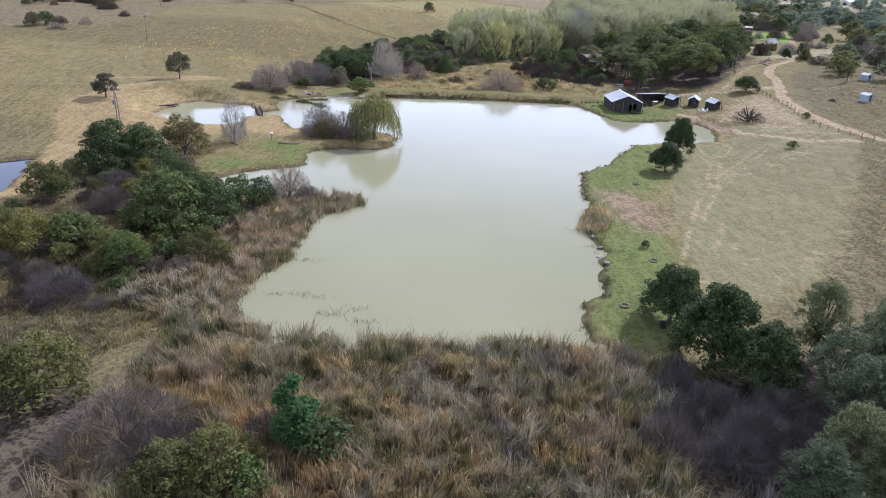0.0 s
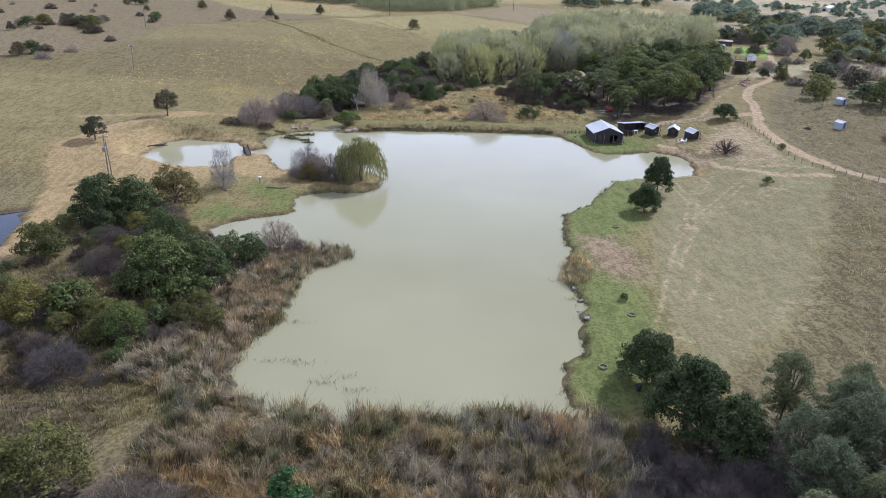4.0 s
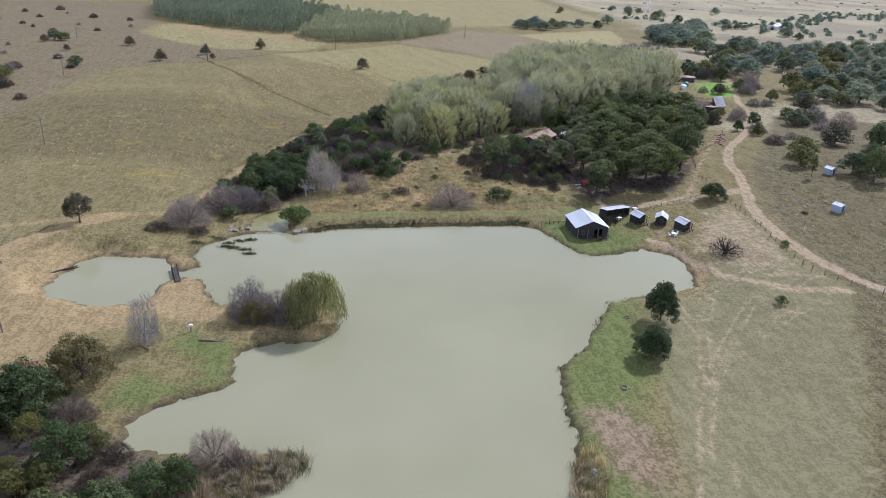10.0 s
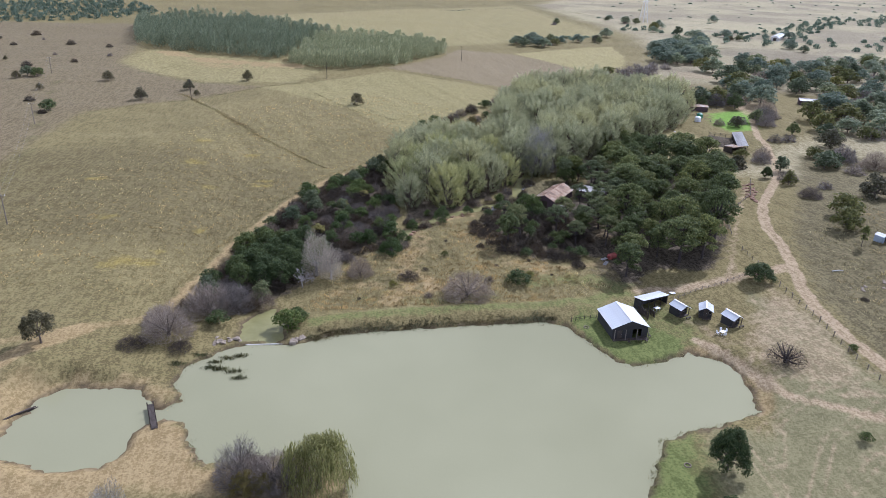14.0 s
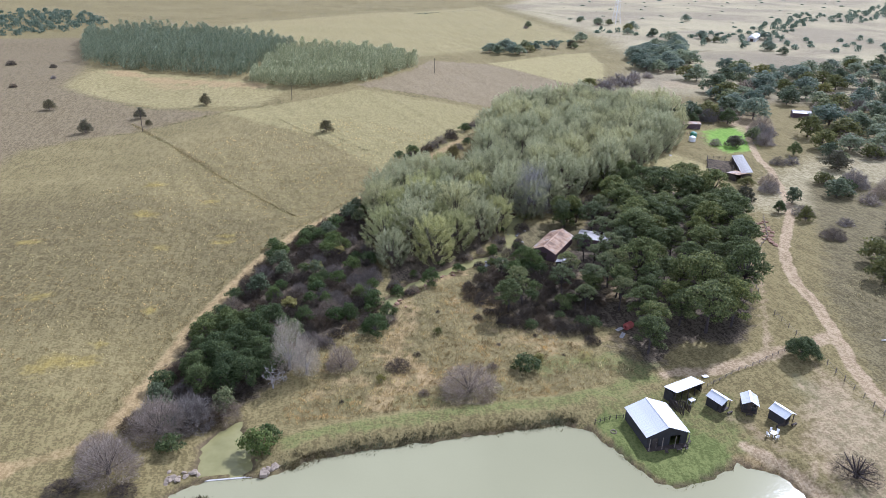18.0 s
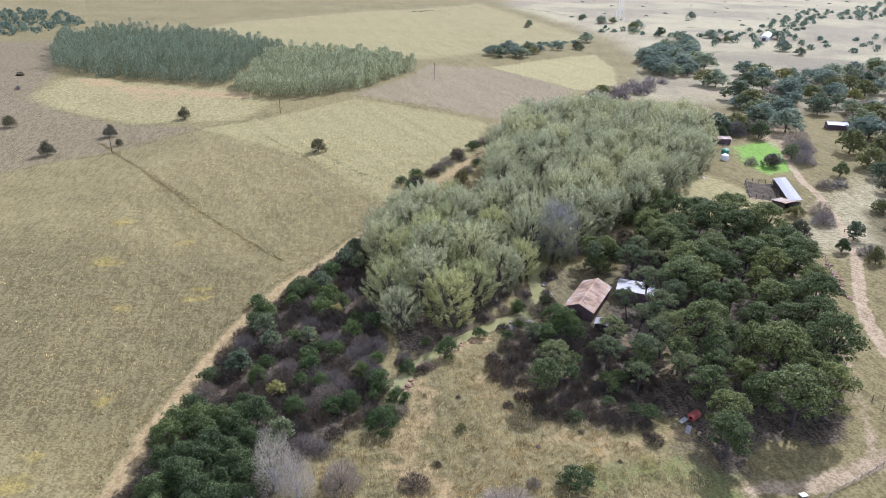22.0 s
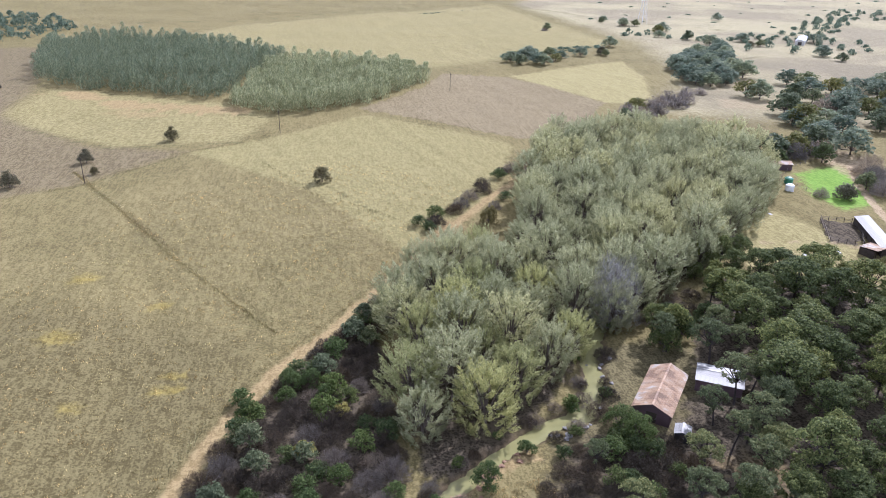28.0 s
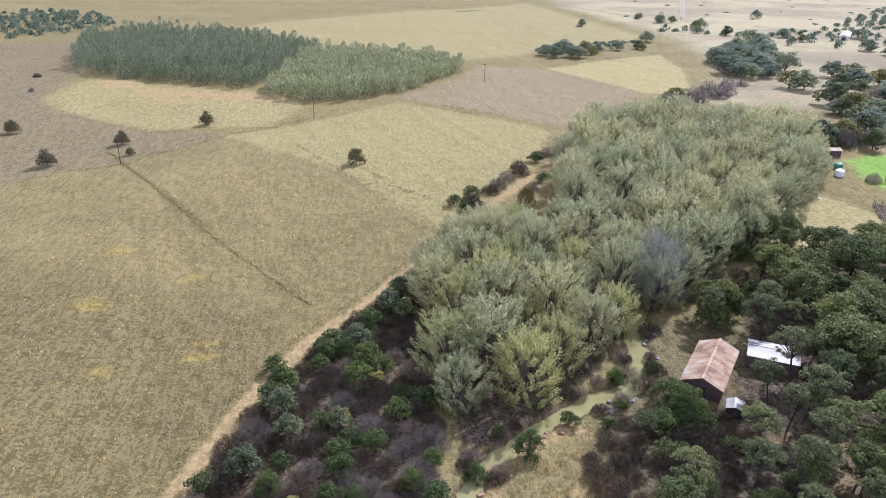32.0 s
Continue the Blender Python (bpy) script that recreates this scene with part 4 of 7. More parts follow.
    return [("trunk", mesh_of("trunk", tv, tf, M["dark_bark"])), ("branchwork", mesh_of("branchwork", lv, lf, M["dark_bark"])), ("crown", mesh_of("crown", v, f, M["blue_wattle_leaf"]))]


@kind("gum_tree", 3)
def _():
    lobes = dome_lobes(26, 3.2, 4.2, 10.2, 0.95, 1.1) + dome_lobes(20, 3.2, 1.0, 5.4, 0.9, 1.1)
    return simple_tree("gum_leaf", "bark", lobes, 4.2, 13000, 0.28, 0.1, 0.15, shell=0.85)


@kind("grey_green_tree", 3)
def _():
    return simple_tree("gum_leaf", "bark", dome_lobes(12, 3.4, 0.2, 5.2, 1.35), 1.4, 1200, 0.6, 0.4, 0.16, shell=0.4)


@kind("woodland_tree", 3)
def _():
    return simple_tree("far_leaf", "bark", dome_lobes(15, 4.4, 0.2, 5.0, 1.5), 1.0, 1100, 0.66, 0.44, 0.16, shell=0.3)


@kind("cone_tree", 1)
def _():
    lobes = [(rng.normal() * 0.35, rng.normal() * 0.35, 0.8 + 0.62 * i, 1.5 - 0.115 * i, 0.8) for i in range(9)]
    return simple_tree("bright_leaf", "bark", lobes, 1.0, 7000, 0.25, 0.15, 0.12, up=0.3)


def poplar(plumes, per, length, width, leaf="poplar_leaf"):
    """A rounded crown of many upright plumes of narrow sprays, standing shoulder to shoulder."""
    k = np.arange(plumes)
    u = (k + 0.5) / plumes
    a = k * 2.39996 + rng.uniform(-0.3, 0.3, plumes)
    rise = 1 - 1.62 * u                                    # from the top of the dome to below its waist
    out = np.sqrt(np.maximum(0.05, 1 - rise ** 2)) * rng.uniform(0.86, 1.1, plumes)
    lump = 1 + 0.13 * np.sin(3 * a + rng.uniform(0, 6)) * np.sin(4 * rise + rng.uniform(0, 6))
    tip = np.c_[4.7 * out * lump * np.cos(a), 4.7 * out * lump * np.sin(a), 8.0 + np.where(rise > 0, 7.6, 9.0) * rise * lump + rng.uniform(-0.8, 0.8, plumes)]
    tip[:, 2] = np.maximum(tip[:, 2], 2.6)
    axis = unit(np.c_[tip[:, :2] * 0.11, np.ones(plumes)] + rng.normal(size=(plumes, 3)) * 0.12)
    tall = rng.uniform(2.8, 4.8, plumes)
    pick = np.repeat(k, per)
    m = len(pick)
    s = rng.random(m) ** 0.8
    fat = (0.36 * np.sin(np.pi * np.clip(0.12 + 0.8 * (1 - s), 0, 1)) + 0.08) * rng.uniform(0.5, 1.15, m)
    off = unit(np.cross(axis[pick], rng.normal(size=(m, 3)))) * fat[:, None]
    c = tip[pick] - axis[pick] * (tall[pick] * s)[:, None] + off
    al = unit(axis[pick] + off * 1.3 + rng.normal(size=(m, 3)) * 0.3)
    nr = unit(off + unit(tip - (0, 0, 7.0))[pick] * 0.6 + rng.normal(size=(m, 3)) * 0.35)
    sz = rng.uniform(0.6, 1.3, m)
    v, f = spears(c, al, nr, length * sz, width * sz)
    tv, tf = tube_arrays([(0, 0, -0.3), (0.1, 0, 4), (0, 0.1, 9)], [0.26, 0.2, 0.1], 6)
    lb = merged([tube_arrays([(0, 0, 2.0 + 0.11 * i), (t[0] * 0.5, t[1] * 0.5, 1.5 + t[2] * 0.5), tuple(t - (0, 0, 0.9))], [0.08, 0.05, 0.02], 3) for i, t in enumerate(tip[::3])])
    return [("trunk", mesh_of("trunk", tv, tf, M["bark"])), ("branchwork", mesh_of("branchwork", *lb, M["bark"])), ("crown", mesh_of("crown", v, f, M[leaf]))]


@kind("poplar_tree", 6)
def _():
    return poplar(110, 92, 0.5, 0.14)


@kind("yellow_poplar", 3)
def _():
    return poplar(110, 92, 0.5, 0.14, "yellow_poplar_leaf")


@kind("far_poplar", 6)
def _():
    return poplar(96, 48, 0.62, 0.22)


def bare(height, spread, levels, forks, r0, limb, twig, thin, rise=0.5, stems=1):
    ls, ts = [], []
    for s in range(stems):
        (lv, lf), (tv, tf) = branching(height * rng.uniform(0.85, 1.1), spread, levels, forks, r0, thin, rise)
        a, tilt = 2.4 * s, 0.0 if stems == 1 else rng.uniform(0.15, 0.75)
        R = np.array(Euler((0, tilt, a)).to_matrix())
        o = np.array((math.cos(a), math.sin(a), 0)) * (0 if stems == 1 else 0.35 * math.sqrt(s))
        ls.append((lv @ R.T + o, lf))
        ts.append((tv @ R.T + o, tf))
    return [("branchwork", mesh_of("branchwork", *merged(ls), M[limb])), ("twig_crown", mesh_of("twig_crown", *merged(ts), M[twig]))]


def domed(radius, height, twigs, limb, twig, width=0.04, fork=0.12, r0=0.1, squash=0.15, reach=(0.16, 0.42), stray=0.35):
    """A leafless plant: boughs that spread from the base into a rounded crown of fine twigs."""
    boughs, ends = [], []
    for i in range(11):
        a, q = i * 2.4 + rng.uniform(-0.3, 0.3), math.sqrt((i + 0.4) / 11)
        e = np.array((math.cos(a) * q * radius, math.sin(a) * q * radius, height * math.sqrt(max(0.02, 1 - 0.85 * q * q)))) * rng.uniform(0.72, 0.9)
        base = np.array((math.cos(a) * 0.06 * radius, math.sin(a) * 0.06 * radius, -0.2))
        mid = np.array((e[0] * 0.42, e[1] * 0.42, max(fork * height, e[2] * 0.5)))
        boughs.append(tube_arrays([base, base * 0.6 + (0, 0, fork * height), mid, e], [r0, r0 * 0.8, r0 * 0.5, r0 * 0.15], 4))
        ends += [mid, (mid + e) / 2, e]
    ends = np.array(ends)
    d = unit(rng.normal(size=(twigs, 3)))
    d[:, 2] = np.abs(d[:, 2]) - squash
    depth = np.where(rng.random(twigs) < 0.7, rng.uniform(0.8, 1.06, twigs), rng.uniform(0.35, 0.8, twigs))
    lump = 1 + 0.1 * np.sin(6 * d[:, 0] + 2) * np.cos(5 * d[:, 1] + radius) + 0.06 * np.sin(11 * d[:, 2] + 7 * d[:, 0])
    tip = d * (depth * lump)[:, None] * (radius, radius, height)
    tip[:, 2] = np.maximum(tip[:, 2], 0.12 * height)
    near_end = ends[np.argmin(((tip[:, None] - ends[None]) ** 2).sum(-1), 1)]
    back = tip - unit(0.55 * unit(tip - near_end) + 0.75 * unit(tip + (0, 0, 0.35 * height)) + (0, 0, 0.2) + rng.normal(size=(twigs, 3)) * stray) * (radius * rng.uniform(*reach, twigs))[:, None]
    s = unit(np.cross(tip - back, rng.normal(size=(twigs, 3)))) * (width * rng.uniform(0.5, 1.2, twigs))[:, None]
    v = np.stack([back - s, back + s, tip], 1).reshape(-1, 3)
    return [("branchwork", mesh_of("branchwork", *merged(boughs), M[limb])), ("twig_crown", mesh_of("twig_crown", v, np.arange(3 * twigs).reshape(-1, 3), M[twig]))]


@kind("bare_bush", 4)
def _():
    return domed(2.5, 3.1, 3600, "bark", "twig", 0.015, 0.1, 0.07, 0.15, (0.1, 0.32))


@kind("fine_bush", 4)
def _():
    return domed(2.5, 3.0, 13000, "bark", "purple_twig", 0.0075, 0.1, 0.05, 0.15, (0.07, 0.24), 0.22)


@kind("fine_scrub", 3)
def _():
    return domed(2.2, 3.2, 8000, "dark_bark", "purple_twig", 0.009, 0.1, 0.05, 0.0, (0.08, 0.3), 0.22)


@kind("grey_bush", 4)
def _():
    return domed(4.2, 6.2, 7500, "bark", "mauve_twig", 0.019, 0.14, 0.12, 0.15, (0.09, 0.28), 0.32)


@kind("pale_bare_tree", 3)
def _():
    return domed(3.3, 8.6, 6500, "pale_bark", "pale_twig", 0.02, 0.3, 0.16, -0.15, (0.1, 0.3))


@kind("far_bare_tree", 3)
def _():
    return domed(3.6, 5.0, 480, "bark", "mauve_twig", 0.12, 0.15, 0.12)


@kind("dark_bare_tree", 1)
def _():
    return domed(3.9, 4.2, 1100, "dark_bark", "scrub", 0.028, 0.16, 0.26, 0.1, (0.15, 0.42), 0.45)


@kind("white_dead_tree", 1)
def _():
    return bare(5.2, 1.0, 6, 3, 0.16, "pale_bark", "pale_twig", 0.05, 0.4, 1)


@kind("scrub_bush", 4)
def _():
    return domed(2.3, 2.5, 2600, "dark_bark", "scrub", 0.02, 0.1, 0.05, 0.15, (0.1, 0.32))


@kind("willow_tree", 1)
def _():
    lobes = dome_lobes(10, 3.2, 4.5, 7.2, 1.3, 0.8)
    v, f = lobed_leaves(lobes, 2600, 0.5, 0.12, 0, 0.7, 1.4)
    vs, fs, al_c, al_d = [v], list(map(tuple, f)), [], []
    strands = []
    for _ in range(620):
        a, q = rng.uniform(0, 6.28), 4.3 * math.sqrt(rng.uniform(0.08, 1))
        x, y, zt, ln = q * math.cos(a), q * math.sin(a), 7.0 - 0.12 * q * q + 0.9 * math.sin(3 * a) + rng.uniform(-0.6, 0.6), rng.uniform(1.6, 5.2)
        for k in range(9):
            z = zt - ln * k / 8
            if z > 0.4:
                strands.append((x * (1 + 0.02 * k) + rng.normal() * 0.06, y * (1 + 0.02 * k) + rng.normal() * 0.06, z))
    S = np.array(strands)
    al = unit(np.c_[rng.normal(size=(len(S), 2)) * 0.15, -np.ones(len(S))])
    kv, kf = kites(S, al, unit(rng.normal(size=(len(S), 3))), 0.7, 0.1)
    v2, f2 = merged([(v, f), (kv, kf)])
    tv, tf = tube_arrays([(0, 0, -0.3), (0.2, 0.1, 1.6), (0, 0, 3.2)], [0.4, 0.32, 0.26], 8)
    lv, lf = limb_set((0, 0, 3.0), lobes, 0.16)
    return [("trunk", mesh_of("trunk", tv, tf, M["bark"])), ("branchwork", mesh_of("branchwork", lv, lf, M["bark"])), ("crown", mesh_of("crown", v2, f2, M["willow_leaf"]))]


def plant(kname, x, y, size, label, category="tree", group="", name=None, wide=1.0, sink=0.0, turn=None):
    build, variants, made = KIND[kname]
    i = int(rng.integers(variants))
    if i not in made:
        made[i] = build()
    root = thing(name or kname, x, y, z_at(x, y) - sink, 0, label, category, group)
    a = rng.uniform(0, 360) if turn is None else turn
    root.matrix_world = pose(x, y, z_at(x, y) - sink, 0, 0, a) @ Matrix.Diagonal((size * wide, size * wide, size, 1))
    for pname, me in made[i]:
        part(pname, me, None, root)
    return root


def scatter(poly, gap, avoid=lambda P: np.zeros(len(P), bool), tries=6000, seed=3):
    """Places in an outline, at least gap apart."""
    g = np.random.default_rng(seed)
    lo, hi = np.min(poly, 0), np.max(poly, 0)
    C = g.uniform(lo, hi, (tries, 2))
    C = C[inside(C, poly)]
    C = C[~avoid(C)]
    kept = []
    for c in C:
        if all((c[0] - k[0]) ** 2 + (c[1] - k[1]) ** 2 > gap * gap for k in kept):
            kept.append(c)
    return kept


# ---- planting, from the near marsh to the far fields ----
def jit(a, b2):
    return float(rng.uniform(a, b2))


near = [  # kind, x, y, size, width, label
    ("dusty_tree", -68.8, 190.2, 1.0, 0.85, "dark green lone tree on a bare trunk in dry pasture"),
    ("dusty_tree", -76.8, 164.7, 0.78, 1.05, "round dark green tree beside the sandy track"),
    ("autumn_tree", -47.6, 132, 1.12, 1.05, "broad brown-green tree in autumn leaf by the small shelter"),
    ("pale_bare_tree", -41, 142, 0.85, 1.0, "leafless grey tree on the grassy bank"),
    ("bank_tree", -57, 121, 1.1, 1.0, "wide dark evergreen tree on the west bank"),
    ("bank_tree", -52, 124, 1.0, 1.0, "wide dark evergreen tree on the west bank"),
    ("fine_bush", -45, 121, 1.25, 1.0, "grey leafless bush beside dark evergreens"),
    ("green_tree", -43, 112, 0.95, 1.0, "dense green tree among grey bushes"),
    ("bank_tree", -37, 95, 1.2, 1.05, "large dark green tree above the reedy shore"),
    ("bank_tree", -33, 99, 0.95, 1.0, "dark green tree above the reedy shore"),
    ("green_tree", -30, 105, 0.8, 1.0, "green tree on the reedy point"),
    ("green_tree", -27, 107, 0.7, 1.0, "green tree on the reedy point"),
    ("grey_bush", -23.5, 111.5, 0.85, 0.95, "leafless grey tree at the end of the reedy point"),
    ("fine_bush", -20.5, 111, 0.8, 1.0, "grey leafless bush at the end of the reedy point"),
    ("olive_bush", -60, 106, 1.3, 1.1, "olive green bush beside the sandy track"),
    ("fine_bush", -49, 103, 1.1, 1.1, "grey leafless bush on rough ground"),
    ("fine_bush", -44, 99, 1.0, 1.0, "grey leafless bush on rough ground"),
    ("fine_bush", -52, 112, 1.0, 1.2, "grey leafless bush on rough ground"),
    ("olive_bush", -40, 83.5, 1.1, 1.0, "olive green bush above the reed bed"),
    ("green_tree", -37.5, 81.5, 0.8, 1.0, "green tree above the reed bed"),
    ("olive_bush", -52, 86, 1.3, 1.1, "olive green bush on rough ground"),
    ("olive_bush", -58, 88, 1.3, 1.1, "olive green bush on rough ground"),
    ("dark_bush", -47, 88, 1.4, 1.2, "dark green bush on rough ground"),
    ("fine_bush", -42, 73, 1.1, 1.3, "purple-grey leafless bush above the reed bed"),
    ("fine_bush", -46, 77, 0.9, 1.0, "purple-grey leafless bush above the reed bed"),
    ("olive_tree", -38, 53.5, 0.95, 1.1, "leafy olive green tree beside bare earth"),
    ("olive_bush", -34.5, 54.5, 1.5, 1.1, "olive green bush beside bare earth"),
    ("fine_bush", -24.3, 48.5, 1.5, 1.5, "wide purple-grey leafless bush at the marsh edge"),
    ("fine_bush", -20.5, 47, 1.2, 1.3, "purple-grey leafless bush at the marsh edge"),
    ("fine_bush", -12.5, 50.5, 0.95, 1.0, "purple-grey leafless bush behind a bright green tree"),
    ("cone_tree", -10.2, 49.3, 1.02, 1.2, "bright green upright tree at the marsh edge"),
    ("olive_bush", -15.5, 45.5, 1.1, 1.1, "yellow-green bush at the marsh edge"),
    ("olive_bush", -19, 44, 1.0, 1.1, "olive bush at the marsh edge"),
    ("green_bush", -13, 44, 1.0, 1.1, "yellow-green bush at the marsh edge"),
    ("dark_bush", -7.5, 48.5, 1.1, 1.1, "dark bush at the marsh edge"),
    ("evergreen", 29, 75, 0.98, 1.0, "round dark green tree on a short trunk on the lawn"),
    ("evergreen", 31, 66, 1.25, 0.9, "tall dark green tree at the edge of the marsh"),
    ("evergreen", 34.5, 61.5, 1.0, 0.95, "dark green tree at the edge of the marsh"),
    ("gum_tree", 41.5, 66, 0.95, 0.95, "tall airy blue-green tree at the meadow's edge"),
    ("gum_tree", 49, 66, 0.85, 1.1, "airy blue-green tree at the meadow's edge"),
    ("gum_tree", 44, 57, 1.0, 1.1, "airy blue-green tree at the meadow's edge"),
    ("gum_tree", 38, 51, 0.95, 1.1, "airy blue-green tree over dark scrub"),
    ("gum_tree", 42, 48, 0.9, 1.1, "airy blue-green tree over dark scrub"),
    ("gum_tree", 34, 45, 0.85, 1.1, "airy blue-green tree over dark scrub"),
    ("gum_tree", 50, 58, 0.9, 1.1, "airy blue-green tree over dark scrub"),
    ("gum_tree", 46, 62, 0.9, 1.15, "airy blue-green tree over dark scrub"),
    ("gum_tree", 53, 61, 0.9, 1.15, "airy blue-green tree over dark scrub"),
    ("gum_tree", 39, 57, 0.85, 1.15, "airy blue-green tree over dark scrub"),
    ("gum_tree", 47, 51, 0.95, 1.2, "airy blue-green tree over dark scrub"),
    ("gum_tree", 38, 44, 0.85, 1.2, "airy blue-green tree over dark scrub"),
    ("gum_tree", 30, 42, 0.75, 1.2, "airy blue-green tree over dark scrub"),
    ("fine_scrub", 36, 60, 1.4, 1.2, "dark leafless scrub at the marsh edge"),
    ("fine_scrub", 38, 54, 1.4, 1.2, "dark leafless scrub at the marsh edge"),
    ("fine_scrub", 34, 50, 1.4, 1.2, "dark leafless scrub at the marsh edge"),
    ("fine_bush", 31, 47, 1.2, 1.1, "dark purple-grey leafless bush at the marsh edge"),
    ("fine_bush", 25.5, 60, 1.1, 1.0, "dark purple-grey leafless bush at the marsh edge"),
    ("fine_bush", 28, 57, 1.2, 1.0, "dark purple-grey leafless bush at the marsh edge"),
    ("fine_bush", 24, 55, 1.1, 1.0, "dark purple-grey leafless bush at the marsh edge"),
    ("fine_scrub", 30, 52, 1.4, 1.1, "dark leafless scrub at the marsh edge"),
    ("fine_scrub", 27, 49, 1.3, 1.1, "dark leafless scrub at the marsh edge"),
    ("fine_scrub", 33, 55, 1.3, 1.1, "dark leafless scrub at the marsh edge"),
    ("fine_scrub", 22, 51, 1.2, 1.1, "dark leafless scrub at the marsh edge"),
    ("evergreen", 45.3, 137, 0.8, 1.05, "round dark green tree on the lawn by the water"),
    ("evergreen", 51.6, 149.8, 1.1, 0.72, "upright dark green tree on the lawn by the water"),
    ("dark_bare_tree", 77.0, 177.6, 1.0, 1.15, "dark leafless tree on the dry meadow"),
    ("evergreen", 88.9, 211.3, 0.6, 1.45, "low round dark bush beside the farm track"),
    ("dark_bush", 77.3, 153.2, 0.6, 0.9, "small round shrub on the dry meadow"),
    ("dark_bush", 31.6, 97.3, 0.4, 0.8, "small dark shrub on the lawn"),
    ("grey_bush", -25.5, 152.8, 1.25, 0.85, "tall leafless grey tree on the sandy point"),
    ("autumn_tree", -24.6, 149.8, 0.6, 0.9, "brown bushy tree on the sandy point"),
    ("grey_bush", -20.3, 151.5, 1.0, 1.0, "grey-brown leafless bush on the sandy point"),
    ("bare_bush", -17.5, 150.2, 1.9, 0.9, "grey-brown leafless bush on the sandy point"),
    ("grey_bush", -24.2, 151.8, 0.95, 0.9, "grey leafless tree on the sandy point"),
    ("autumn_tree", -21.8, 149.6, 0.45, 0.9, "brown bushy tree on the sandy point"),
    ("willow_tree", -13.3, 149.8, 1.08, 1.05, "weeping willow with trailing yellow-green strands on the point"),
    ("grey_bush", 17.6, 212.3, 1.15, 1.3, "large purple-grey leafless bush behind the dam wall"),
    ("dark_bush", 31, 219, 1.2, 1.2, "dark bush with yellow weeds beside it"),
    ("yellow_bush", 34.5, 221.5, 0.9, 1.0, "yellow flowering bush on dry grass"),
    ("scrub_bush", 4.3, 222.8, 0.9, 1.4, "low dark heap of dead brush on bare earth"),
    ("scrub_bush", 49, 227.6, 0.8, 1.1, "low dark dead bush on dry grass"),
    ("white_dead_tree", -21.2, 218.5, 1.2, 1.0, "dead white leafless tree at the thicket's edge"),
    ("pale_bare_tree", -18.2, 225.0, 1.1, 1.05, "tall pale grey leafless tree in the thicket"),
    ("pale_bare_tree", -14.6, 222.5, 0.85, 1.1, "pale grey leafless tree in the thicket"),
    ("grey_bush", -7.6, 224.5, 0.95, 0.85, "grey leafless tree at the thicket's edge"),
    ("grey_bush", -40.5, 206.5, 1.35, 1.0, "grey leafless bush beside the weir pool"),
    ("grey_bush", -46.5, 196, 1.25, 1.05, "grey leafless bush on the sandy bank"),
    ("grey_bush", -49.7, 201.6, 0.8, 1.1, "grey leafless bush beside the dirt road"),
    ("grey_bush", -35.5, 208.5, 1.15, 1.0, "grey leafless bush beside the weir pool"),
    ("bare_bush", -30, 210.5, 1.3, 1.2, "grey leafless bush beside the weir pool"),
    ("scrub_bush", -52.5, 191.5, 0.9, 1.6, "low brown scrub on the sandy bank"),
    ("scrub_bush", -43, 190.5, 0.7, 1.6, "low brown scrub on the sandy bank"),
    ("dark_bush", -37.5, 201, 1.0, 1.2, "dark bush beside the weir pool"),
    ("green_bush", -22.5, 199.5, 1.45, 1.1, "green bush at the end of the dam wall"),
    ("green_bush", -20.8, 202, 1.0, 1.0, "green bush at the end of the dam wall"),
    ("green_tree", 0.5, 238.5, 0.85, 1.0, "green tree on the creek bank"),
    ("green_tree", 4, 247.5, 0.6, 1.0, "green tree on the creek bank"),
    ("green_tree", 16.5, 261, 0.85, 0.9, "green tree on the creek bank"),
    ("yellow_bush", -6.5, 283, 1.1, 1.0, "yellow-leaved bush in the thicket"),
    ("green_tree", -16, 293, 0.65, 1.1, "blue-green tree beside the dirt road"),
    ("green_bush", -25.3, 289, 1.1, 1.0, "green bush beside the dirt road"),
    ("grey_green_tree", -9.5, 297, 0.7, 1.2, "grey-green tree in the dark thicket"),
    ("autumn_tree", 40.2, 369.4, 0.85, 0.8, "brown-green bushy tree beside the red road"),
    ("pale_bare_tree", 56, 308.5, 1.75, 1.1, "tall pale leafless poplar by the creek"),
    ("olive_tree", 139.8, 286.2, 0.85, 0.9, "small yellow-green tree beside the farm track"),
    ("bare_bush", 142.6, 291.8, 1.3, 1.2, "grey leafless bush beside the farm track"),
    ("bare_bush", 171.1, 350.9, 1.3, 1.1, "grey leafless bush near the farmyard"),
    ("evergreen", 136.7, 295.7, 0.55, 0.9, "round dark green tree beside the farm track"),
    ("grey_green_tree", 147.1, 304.3, 0.9, 1.0, "grey-green tree beside the farm track"),
    ("bare_bush", 132.5, 310.6, 1.2, 1.2, "grey leafless bush beside the farm track"),
]
